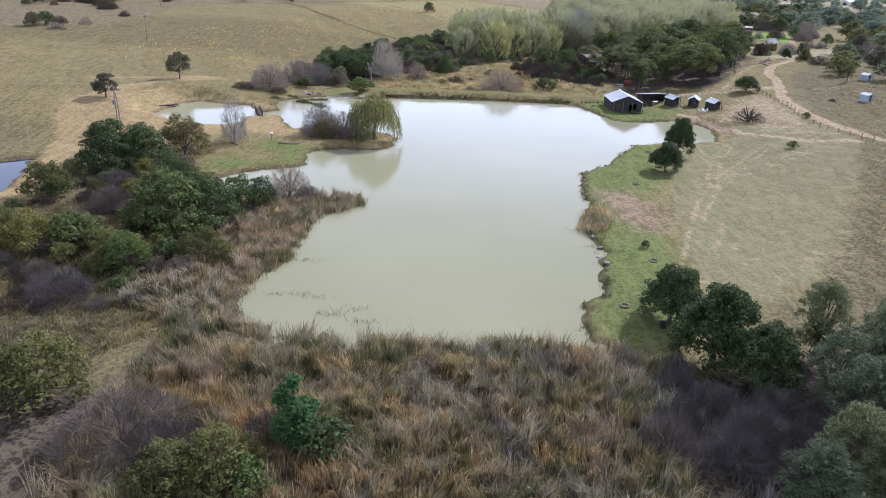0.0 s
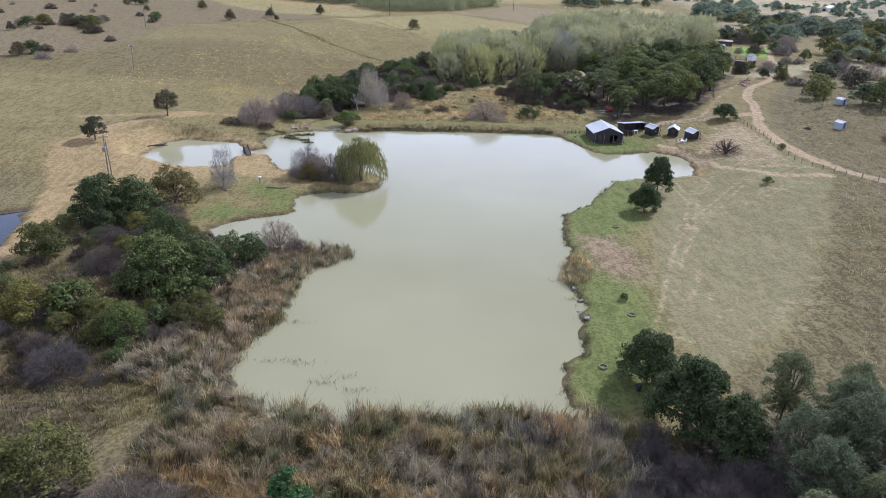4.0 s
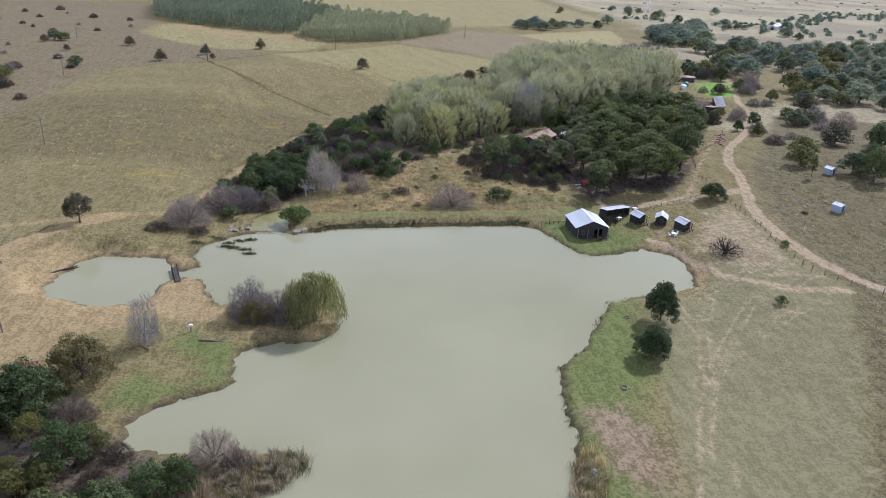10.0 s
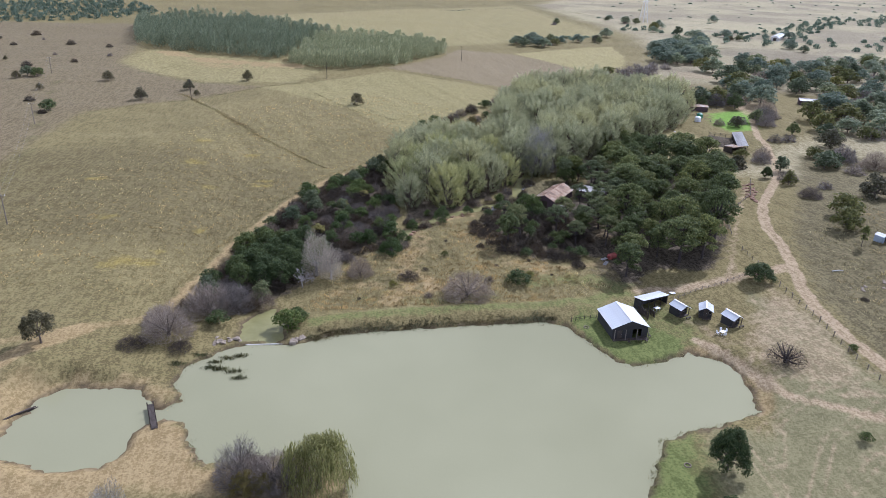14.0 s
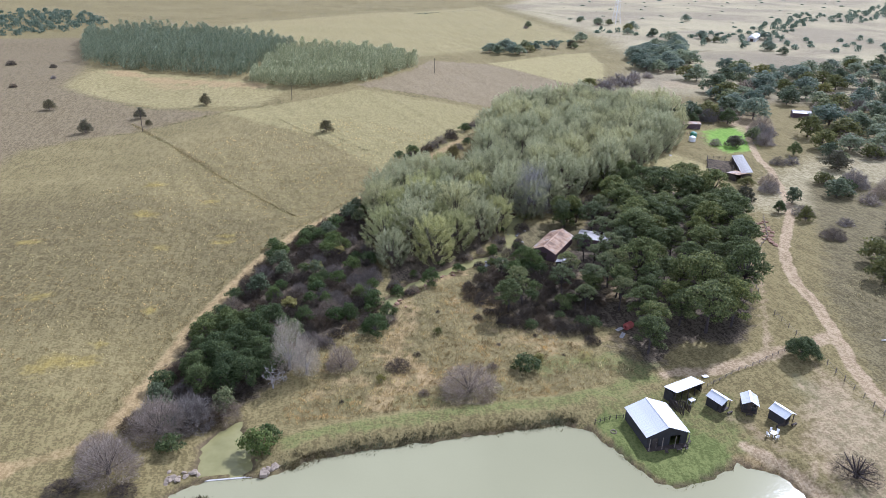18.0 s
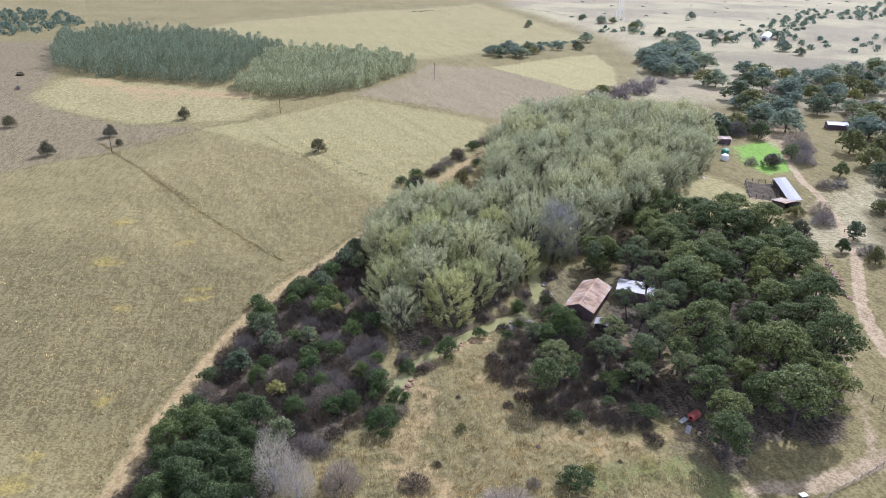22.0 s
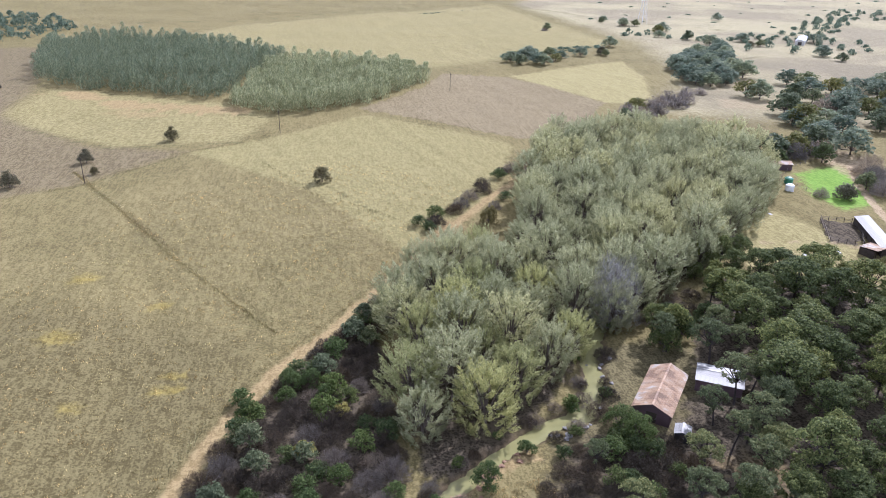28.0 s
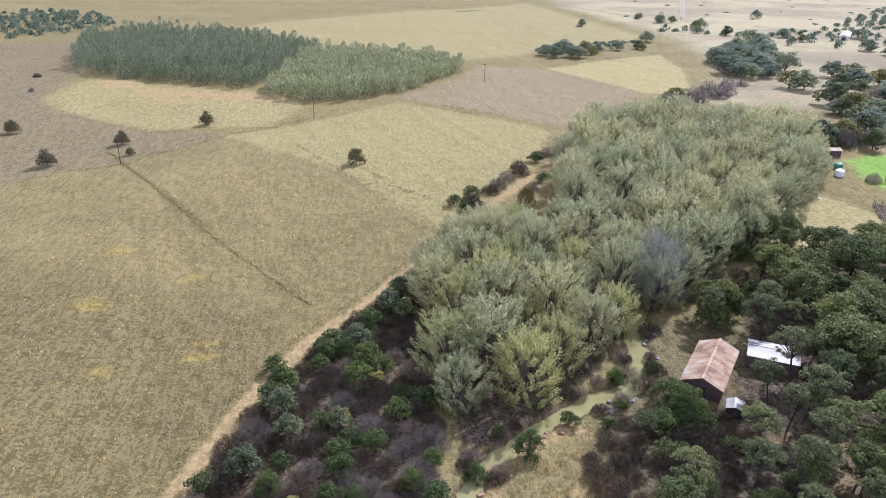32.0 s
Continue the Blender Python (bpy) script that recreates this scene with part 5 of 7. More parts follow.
near += [
    ("green_tree", -2.3, 255.4, 0.62, 1.0, "small green tree in the dark thicket"),
    ("green_tree", -5.1, 245.3, 0.70, 1.0, "small green tree in the dark thicket"),
    ("green_tree", -10.7, 253.4, 0.55, 1.0, "small green tree in the dark thicket"),
    ("green_tree", -15.7, 245.4, 0.66, 1.0, "small green tree in the dark thicket"),
    ("green_tree", -23.4, 256.7, 0.62, 1.0, "small green tree in the dark thicket"),
    ("green_tree", -26, 244.6, 0.70, 1.0, "small green tree in the dark thicket"),
    ("green_tree", 7.4, 257.3, 0.55, 1.0, "small green tree in the dark thicket"),
    ("green_tree", -24.1, 284.5, 0.66, 1.0, "small green tree in the dark thicket"),
    ("green_tree", -16.6, 294.6, 0.62, 1.0, "small green tree in the dark thicket"),
    ("green_tree", -12.2, 293.3, 0.70, 1.0, "small green tree in the dark thicket"),
    ("green_tree", -9.7, 289.1, 0.55, 1.0, "small green tree in the dark thicket"),
    ("green_tree", -0.9, 241.2, 0.66, 1.0, "small green tree in the dark thicket"),
    ("green_tree", 2.1, 242.2, 0.62, 1.0, "small green tree in the dark thicket"),
    ("yellow_bush", -19.2, 251.6, 1.3, 1.0, "yellow-green bush in the dark thicket"),
    ("yellow_bush", -13.2, 272.1, 1.3, 1.0, "yellow-green bush in the dark thicket"),
    ("wattle_tree", 33, 243.2, 0.80, 1.2, "dark green tree standing over brown scrub"),
    ("wattle_tree", 55.5, 248.2, 0.70, 1.2, "dark green tree standing over brown scrub"),
    ("wattle_tree", 62.7, 246.7, 0.85, 1.2, "dark green tree standing over brown scrub"),
    ("wattle_tree", 67, 240.7, 0.80, 1.2, "dark green tree standing over brown scrub"),
    ("dark_bush", 91.8, 178.8, 0.5, 1.0, "small brown shrub at the road fence"),
    ("scrub_bush", 107.8, 198.7, 0.35, 1.4, "low heap of dead brush on the rough slope"),
    ("grey_bush", 187, 391, 1.35, 1.0, "large grey leafless tree beside the bright green field"),
    ("grey_bush", 194, 402, 1.5, 1.0, "large grey leafless tree beside the bright green field"),
    ("grey_bush", 182, 379, 1.1, 1.0, "grey leafless tree beside the farm track"),
    ("grey_bush", 160, 381, 0.6, 1.1, "small grey-green leafless tree on the green field"),
    ("dense_tree", 186, 418, 1.1, 1.1, "round dark tree behind the green field"),
    ("grey_bush", 178, 424, 1.2, 1.1, "grey leafless tree behind the green field"),
    ("dense_tree", 168, 419, 0.8, 1.0, "green tree beside the farm building"),
    ("dense_tree", 186, 363, 0.75, 1.0, "round dark tree beside the farm track"),
    ("brown_tree", 205, 372, 1.5, 1.0, "tall olive-brown tree at the farm track"),
    ("brown_tree", 212, 392, 1.7, 1.0, "tall olive-brown tree at the farm track"),
    ("grey_bush", 147, 318, 0.8, 1.2, "grey leafless bush near the cattle sheds"),
    ("grey_bush", 152, 326, 0.8, 1.2, "grey leafless bush near the cattle sheds"),
    ("olive_bush", 143, 326, 1.0, 1.3, "olive bush near the cattle sheds"),
    ("dense_tree", 63.4, 296, 0.95, 1.0, "dark tree between barn and creek"),
    ("dense_tree", 142, 222, 1.35, 1.0, "large dark evergreen tree on the rough slope"),
    ("dense_tree", 130, 189, 1.25, 1.0, "large dark evergreen tree on the rough slope"),
    ("dense_tree", 147, 231, 1.1, 1.05, "dark evergreen tree on the rough slope"),
    ("dense_tree", 170, 261, 1.15, 1.1, "dark evergreen tree on the rough slope"),
    ("dense_tree", 176, 268, 1.2, 1.1, "dark evergreen tree on the rough slope"),
    ("grey_bush", 183.4, 321.4, 1.2, 1.15, "large grey leafless bush on the rough slope"),
    ("grey_bush", 188.7, 309.8, 1.3, 1.15, "large grey leafless bush on the rough slope"),
    ("dark_bush", 173.2, 314.7, 1.9, 1.2, "low dark bush on the rough slope"),
    ("fine_bush", 137, 269, 1.3, 1.2, "purple-grey leafless bush beside the farm track"),
    ("wattle_tree", 126.1, 227.3, 0.55, 0.6, "slender green tree beside the tin hut"),
    ("dense_tree", 69, 300, 1.0, 1.0, "dark tree behind the barn"),
    ("green_tree", 45.6, 268.5, 1.0, 1.1, "green tree in front of the barn"),
    ("green_tree", 44, 272.5, 0.85, 1.1, "green tree in front of the barn"),
    ("scrub_bush", 42, 277, 1.1, 1.2, "dark scrub on the creek bank by the barn"),
    ("scrub_bush", 45.5, 282, 1.0, 1.1, "dark scrub on the creek bank by the barn"),
    ("scrub_bush", 50, 296, 1.1, 1.1, "dark scrub on the creek bank by the barn"),
    ("bare_bush", 40, 281.5, 1.0, 1.1, "grey leafless bush on the creek bank"),
    ("scrub_bush", 47.5, 261, 1.3, 1.2, "brown scrub in front of the barn"),
    ("scrub_bush", 43, 262, 1.3, 1.2, "brown scrub in front of the barn"),
    ("green_bush", 39.5, 265.5, 1.2, 1.2, "green bush in brown scrub"),
    ("scrub_bush", 52, 260, 1.2, 1.2, "brown scrub in front of the barn"),
]
for k, x, y, s, w, lab in near:
    low = "bush" in k or "shrub" in lab or "bush" in lab
    plant(k, x, y, s * (1.18 if x < -15 and y < 125 else 1.05), lab, "bush" if low else "tree", name="bush" if low else k, wide=w)

W_BANK = [(-62, 64), (-44, 66), (-30, 74), (-25, 90), (-31, 108), (-40, 117), (-62, 119), (-66, 90)]
for i, (x, y) in enumerate(scatter(W_BANK, 3.1, lambda P: (line_dist(P, [(-58, 98), (-44, 92), (-40, 90)]) < 3.5) | (line_dist(P, TRACK_WEST) < 3), 900)):
    k = ("scrub_bush", "olive_bush", "scrub_bush", "dark_bush", "bare_bush", "scrub_bush", "olive_bush")[i % 7]
    plant(k, x, y, jit(0.5, 1.05), {"scrub_bush": "dark leafless scrub on the west bank", "olive_bush": "low olive bush on the west bank", "bare_bush": "low grey leafless bush on the west bank", "dark_bush": "low dark bush on the west bank"}[k], "bush", "bushes of the west bank", "bank_bush")
CLEARING = [(-10, 211), (12, 211), (30, 214), (52, 220), (50, 232), (30, 236), (22, 252), (10, 254), (6, 238)]
for i, (x, y) in enumerate(scatter(CLEARING, 9.5, tries=300, seed=91)):
    k = ("scrub_bush", "olive_bush", "bare_bush", "scrub_bush")[i % 4]
    plant(k, x, y, jit(0.2, 0.75), {"scrub_bush": "low dead brush on rough ground behind the dam", "olive_bush": "low olive shrub behind the dam", "bare_bush": "low grey leafless shrub behind the dam"}[k], "bush", "low shrubs behind the dam", "shrub")
for i, (x, y, s) in enumerate([(-138.6, 455.1, 0.9), (-111.1, 414, 0.95), (-94.7, 440.5, 0.85), (-69.7, 468.4, 0.95), (-9.7, 410.2, 0.95), (-88, 426.1, 0.5)]):
    plant("thorn_tree", x, y, s, "lone dark thorn tree standing in open dry pasture", "tree", "lone trees in the pasture", "thorn_tree", wide=0.95)

wet = lambda P: line_dist(P, CREEK) < 3.0
clearing = lambda P: (np.hypot(P[:, 0] - 54, P[:, 1] - 266) < 6.5) | (line_dist(P, [(58, 270), (66, 280)]) < 4.5)
house = lambda P: (line_dist(P, [(51, 274), (61, 288)]) < 7) | (line_dist(P, [(64, 284), (73, 281)]) < 4.5) | (line_dist(P, [(54.5, 268.5), (48, 274), (47, 284), (54, 296)]) < 4)
OPEN_WOOD = [(36, 236), (58, 238), (72, 256), (80, 300), (70, 310), (50, 290), (40, 262)]
for x, y in scatter(WOOD, 6.0, lambda P: (poly_dist(P, WOOD) > -2.8) | wet(P) | house(P) | inside(P, [(30, 225), (62, 229), (64, 243), (53.5, 257), (50, 272), (36, 270)]) | clearing(P) | (line_dist(P, [(40, 232), (62, 262)]) < 3)):
    if inside(np.array([(x, y)]), OPEN_WOOD)[0]:
        plant("lean_wattle", x, y, jit(0.72, 1.0), "airy blue-green wattle tree on a dark leaning trunk", "tree", "trees of the dark wood", "wattle_tree", wide=jit(0.95, 1.15))
    else:
        plant("wattle_tree", x, y, jit(0.68, 1.32), "tall dark green wattle tree in the dense wood", "tree", "trees of the dark wood", "wattle_tree", wide=jit(1.1, 1.4))
for x, y, z2 in [(61.5, 270.5, 0.8), (60.5, 262.5, 0.85), (69.8, 268.6, 0.95), (48.6, 250.6, 0.85), (56.5, 250.2, 0.9), (65.5, 259, 0.8), (64, 295.8, 0.85), (72.5, 277.0, 0.85), (37.5, 247, 0.95), (35.5, 262, 0.6), (60.5, 241.5, 0.85), (52, 242, 0.7)]:
    plant("lean_wattle", x, y, z2, "airy blue-green tree standing over brown scrub", "tree", "trees of the dark wood", "wattle_tree", wide=1.05)
CORRIDOR = [(60, 298), (74, 300), (95, 329), (112, 344), (104, 350), (82, 327), (66, 314)]
for i, (x, y) in enumerate(scatter(CORRIDOR, 4.6, lambda P: line_dist(P, CREEK) < 2.5, 900, 29)):
    k = ("wattle_tree", "scrub_bush", "wattle_tree", "bare_bush", "dense_tree")[i % 5]
    low = "bush" in k
    plant(k, x, y, jit(0.9, 1.4) if low else jit(0.6, 0.9), {"wattle_tree": "dark green wattle tree between wood and poplars", "scrub_bush": "dark scrub between wood and poplars", "bare_bush": "grey leafless bush between wood and poplars", "dense_tree": "dense dark tree between wood and poplars"}[k], "bush" if low else "tree", "trees between wood and poplars", "bush" if low else "wattle_tree" if i % 5 != 4 else "dark_tree")
for x, y in scatter(POPLARS, 8.0, lambda P: (line_dist(P, CREEK) < 2.8) | house(P) | ((P[:, 0] < 4) & (P[:, 1] > 300) & (P[:, 1] < 318)) | (line_dist(P, ROAD_WEST) < 5)):
    t = np.array([[x, y]])
    edge = -float(poly_dist(t, POPLARS)[0])
    if y < 267 and x < 12:
        continue
    yellow = y < 345 and x < 45 and rng.random() < 0.28
    plant("yellow_poplar" if yellow else "poplar_tree" if y < 385 else "far_poplar", x, y, jit(0.74, 1.06) * (0.85 if edge < 3 else 1.0), "yellowing poplar tree with upright brushy branches" if yellow else "grey-green poplar tree with upright brushy branches", "tree", "poplars of the belt", "poplar_tree", wide=jit(1.3, 1.75))
for i, (x, y) in enumerate(scatter(THICKET, 3.3, lambda P: (line_dist(P, [(-21.5, 218.5), (-18.2, 222.5), (-8.4, 226)]) < 3.2) | (line_dist(P, CREEK) < 2.6) | (line_dist(P, ROAD_WEST) < 3.2))):
    k = ("scrub_bush", "scrub_bush", "scrub_bush", "scrub_bush", "bare_bush", "scrub_bush", "green_bush", "dark_bush", "scrub_bush", "dark_bush", "grey_green_tree", "scrub_bush", "bare_bush")[int(rng.integers(13))]
    if -38 < x < -22 and 218 < y < 244:
        k = "dense_tree"
    lab = {"scrub_bush": "dark leafless scrub bush in the thicket", "dark_bush": "dark green bush in the thicket", "green_bush": "green bush in the thicket", "bare_bush": "grey leafless bush in the thicket",
           "grey_green_tree": "small grey-green tree in the thicket", "dense_tree": "dense dark green tree at the thicket's end"}[k]
    low = "bush" in k
    plant(k, x, y, jit(0.9, 1.5) if low else jit(0.65, 0.95), lab, "bush" if low else "tree", "bushes of the thicket" if low else "trees of the thicket", "thicket_bush" if low else "thicket_tree")
for i, (x, y) in enumerate(scatter(BRUSH, 2.8, wet, 800)):
    plant(("scrub_bush", "scrub_bush", "scrub_bush", "dark_bush")[i % 4], x, y, jit(0.7, 1.2), "dark red-brown scrub under tall trees", "bush", "scrub under the trees", "bush")
for i, (x, y) in enumerate(scatter([(20, 376), (44, 376), (58, 398), (70, 430), (62, 424), (38, 392), (8, 342), (12, 340)], 4.0, lambda P: line_dist(P, ROAD_WEST) < 4, 900)):
    plant(("scrub_bush", "dark_bush", "bare_bush")[i % 3], x, y, jit(1.0, 1.6), "dark scrub between the red road and the poplars", "bush", "scrub by the red road", "bush")

g = np.random.default_rng(77)
for i, (a, b2) in enumerate([(p, q) for p, q in zip(CREEK, CREEK[1:]) for _ in range(4)]):
    u, side = g.random(), 1 if i % 2 else -1
    d = np.subtract(b2, a) / math.dist(a, b2)
    x, y = a[0] + (b2[0] - a[0]) * u - d[1] * side * g.uniform(2.0, 3.6), a[1] + (b2[1] - a[1]) * u + d[0] * side * g.uniform(2.0, 3.6)
    k = ("scrub_bush", "bare_bush", "green_bush")[i % 3]
    if side == 1 or i % 4 == 0:
        plant(k, x, y, jit(0.5, 0.95), {"scrub_bush": "dark leafless scrub on the creek bank", "bare_bush": "grey leafless bush on the creek bank", "green_bush": "green bush on the creek bank"}[k], "bush", "bushes of the creek bank", "creek_bush")

# farm trees and woods to the north-east
OPEN_FIELD = [(289, 668), (400, 660), (400, 590), (310, 562), (266, 555), (236, 560), (262, 612)]
EAST_WOODS = [[(196, 450), (214, 490), (236, 520), (262, 552), (310, 560), (420, 590), (420, 430), (300, 400), (262, 455), (230, 460)], [(206, 568), (220, 622), (256, 674), (292, 692), (264, 632), (254, 607), (226, 562)],
              [(214, 372), (232, 402), (260, 455), (330, 430), (330, 330), (240, 320)], [(170, 428), (200, 446), (228, 452), (214, 428), (190, 424)]]
for j, (poly, gap) in enumerate(zip(EAST_WOODS, (12.4, 7.6, 11.4, 8.2))):
    for i, (x, y) in enumerate(scatter(poly, gap, lambda P: (line_dist(P, [(200, 420), (215, 445), (240, 450)]) < 9) | inside(P, GREEN) | inside(P, OPEN_FIELD), 3000, 11 + j)):
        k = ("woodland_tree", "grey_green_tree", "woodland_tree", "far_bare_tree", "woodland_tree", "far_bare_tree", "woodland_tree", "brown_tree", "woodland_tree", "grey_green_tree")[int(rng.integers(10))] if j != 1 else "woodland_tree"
        lab = {"woodland_tree": "tree of the far woodland with haze in its leaf colour", "grey_green_tree": "dark evergreen tree of the far woodland", "far_bare_tree": "grey leafless tree of the far woodland", "brown_tree": "yellow-brown autumn tree of the far woodland"}[k]
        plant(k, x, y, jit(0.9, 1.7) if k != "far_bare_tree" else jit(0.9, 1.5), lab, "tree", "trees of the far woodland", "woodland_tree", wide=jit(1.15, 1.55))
for i, (x, y) in enumerate([(139.3, 503.1), (141, 492.3), (155.8, 514.7), (155.8, 503.2), (173.9, 530.9), (171.3, 514.1), (187.4, 538.6), (198.8, 544.4), (139.7, 483.4), (148, 497), (164, 521), (180, 524)]):
    plant("far_bare_tree", x, y, jit(1.0, 1.7), "grey leafless tree beyond the poplar belt", "tree", "bare trees beyond the poplars", "bare_tree", wide=jit(0.95, 1.25))
for i, (x, y) in enumerate([(250.9, 590.1), (266.2, 566.9), (240, 522), (225.8, 528.8), (221.8, 536.3), (243, 499.9), (253.9, 500), (222.1, 456.4), (219, 495.7), (204.7, 426.5), (215, 475.9), (186.2, 426.3)]):
    k = ("woodland_tree", "woodland_tree", "grey_green_tree", "woodland_tree", "brown_tree", "far_bare_tree")[i % 6]
    plant(k, x, y, jit(1.5, 2.0), {"woodland_tree": "large tree at a field corner with haze in its leaf colour", "grey_green_tree": "large grey-green tree at a field corner", "brown_tree": "large olive-brown tree at a field corner", "far_bare_tree": "large grey leafless tree at a field corner"}[k], "tree", "large trees among the far fields", "woodland_tree", wide=jit(1.1, 1.35))
for i, (x, y) in enumerate([(116.8, 653.1), (121.4, 644.8), (131.6, 663.9), (133.3, 644.9), (149.5, 670.7), (157, 666), (137.3, 641.1), (191.7, 672.3), (211.3, 713.7), (174, 674), (190.8, 816.6), (268.7, 883.4), (272.6, 841.8), (284.8, 841.9), (295.4, 806.2), (277.1, 770.9), (295.9, 754.9), (300.5, 726.3), (338, 743.8), (339.3, 716.7), (398.5, 734.7), (361.2, 668.8), (361.4, 647.2), (396.3, 892.4)]):
    k = ("woodland_tree", "grey_green_tree", "woodland_tree")[i % 3]
    plant(k, x, y, jit(0.85, 1.5), {"woodland_tree": "tree on the far plain with haze in its leaf colour", "grey_green_tree": "grey-green tree on the far plain"}[k], "tree", "trees of the far plain", "plain_tree", wide=jit(1.1, 1.5), sink=0.2)
for i, (x, y) in enumerate([(120.8, 665.8), (143.8, 648.7), (148.6, 652.4), (190.7, 677.9), (187.8, 813), (262.2, 869.7), (274.9, 844.3), (287.6, 796.3), (329.7, 716), (385.5, 736.6), (199.5, 358.7), (194.6, 395.9), (218.1, 356.8), (227.9, 394), (178, 351.9), (168, 309.9), (174.8, 302), (129.8, 239.3), (133.4, 310.6),
                              (176.4, 316.5), (200.5, 353.8), (185.8, 325.3), (174, 325.3), (191.7, 343.1), (149.5, 280), (139.6, 228.7), (146.7, 239.6), (137.1, 250.3), (159.1, 268.7), (142.6, 194.7), (134.7, 187), (-135.8, 281), (-182.4, 352.8), (-162.5, 351.8), (-162.5, 368), (-180.5, 460.9), (-137.6, 262.7), (-156.9, 349), (-171.1, 357.5), (-190, 347.1),
                              (135.1, 494.4), (154.5, 502.6), (146.7, 511.5), (166.2, 377.3), (172.1, 384.2), (180.9, 386.1)]):
    k = ("grey_green_tree", "far_bare_tree", "brown_tree", "thorn_tree", "far_bare_tree")[i % 5]
    plant(k, x, y, jit(0.8, 1.35) * (0.9 if k == "far_bare_tree" else 1), {"brown_tree": "olive-brown thorn tree on open rough ground", "grey_green_tree": "grey-green thorn tree on open rough ground", "thorn_tree": "dark thorn tree on open rough ground", "far_bare_tree": "grey leafless thorn bush on open rough ground"}[k],
          "tree", "scattered thorn trees", "thorn_tree", wide=jit(1.05, 1.4), sink=0.3)


ROUGH = [(-127, 290), (-140, 380), (-160, 440), (-160, 560), (-230, 640), (-330, 560), (-260, 380), (-190, 270)]
for i, (x, y) in enumerate(scatter(ROUGH, 24, tries=500, seed=61)):
    k = ("scrub_bush", "far_bare_tree", "scrub_bush", "scrub_bush", "thorn_tree", "scrub_bush")[i % 6]
    plant(k, x, y, jit(0.35, 0.6) if k != "scrub_bush" else jit(0.8, 1.7), {"scrub_bush": "low dark scrub on rough brown ground", "far_bare_tree": "leafless grey bush on rough brown ground", "thorn_tree": "small dusty thorn tree on rough brown ground"}[k], "tree" if k == "thorn_tree" else "bush", "bushes of the rough ground", "rough_bush")


for i, (x, y) in enumerate([(-184.5, 329.1), (-184.0, 341.9), (-178.1, 349.9), (-175.7, 360.9), (-165.0, 354.9), (-149.9, 330.0), (-147.5, 265.6), (-145.9, 271.9), (-144.3, 278.6), (-183.1, 454.1), (-175.4, 460.3), (-162.6, 372.4), (-160.3, 359.4), (-141.5, 385.0), (-170, 352), (-158, 340)]):
    plant(("thorn_tree", "dark_bush", "scrub_bush")[i % 3], x, y, (jit(0.6, 0.85), jit(1.2, 1.9), jit(1.2, 1.9))[i % 3], ("dusty thorn tree in a row along the field's edge", "dark bush in a row along the field's edge", "dark scrub in a row along the field's edge")[i % 3], "tree" if i % 3 == 0 else "bush", "bushes along the field's edge", "edge_bush")


def wood_mass(name, places, heights, leaf, count, label, length, width, wide_leaf=False):
    """A far wood as one mass of upright sprays."""
    P2 = np.array(places)
    pick = rng.integers(0, len(P2), count)
    s = rng.random(count) ** 0.6
    H = np.array(heights)[pick]
    a, q = rng.uniform(0, 6.28, count), rng.random(count) ** 0.5
    wide = 3.4 * np.sin(np.pi * np.clip(0.1 + 0.82 * s, 0, 1)) + 0.3
    off = np.c_[np.cos(a) * q * wide, np.sin(a) * q * wide, np.zeros(count)]
    c = np.c_[P2[pick], np.zeros(count)] + off
    c[:, 2] = 0.4 + H * (0.12 + 0.86 * s)
    al = unit(np.c_[off[:, :2] * 0.12, np.ones(count)] + rng.normal(size=(count, 3)) * 0.25)
    nr = unit(off + rng.normal(size=(count, 3)) * 0.8)
    z = rng.uniform(0.7, 1.3, count)
    v, f = (kites if wide_leaf else spears)(c, al, nr, length * z, width * z)
    return tagged(new(name, mesh_of(name, v, f, leaf)), label, "woodland", kind="stuff")


GROVE_WEST = [(-163.5, 597), (-131.3, 567.6), (-98.4, 562.4), (-66, 546), (-57, 552), (-55, 580), (-50, 600), (-30, 640), (-46.9, 668), (-100, 712), (-150, 722), (-190, 700)]
GROVE_EAST = [(-51.7, 530), (-39.8, 514.5), (-12.5, 513), (13, 527), (51.3, 586), (44, 612), (4, 640), (-28, 636), (-46, 590), (-44, 562), (-52, 548)]
pl = scatter(GROVE_WEST, 4.2, tries=9000, seed=5)
lump = 1 + 0.13 * ripple(np.array(pl), 26, 6) + 0.1 * ripple(np.array(pl), 11, 8)
wood_mass("poplar_plantation", pl, [jit(13.5, 16.5) * (0.8 if y < 575 else 1.0) * u for (x, y), u in zip(pl, lump)], M["poplar_shade"], 150000, "dense blue-green poplar plantation beyond the pasture, darkened for its shaded front", 1.25, 0.34)
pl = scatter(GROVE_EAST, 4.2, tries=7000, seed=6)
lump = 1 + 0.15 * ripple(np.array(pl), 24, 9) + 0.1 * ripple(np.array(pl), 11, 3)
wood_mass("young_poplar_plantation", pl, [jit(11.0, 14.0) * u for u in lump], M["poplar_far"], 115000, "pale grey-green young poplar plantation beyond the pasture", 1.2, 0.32)
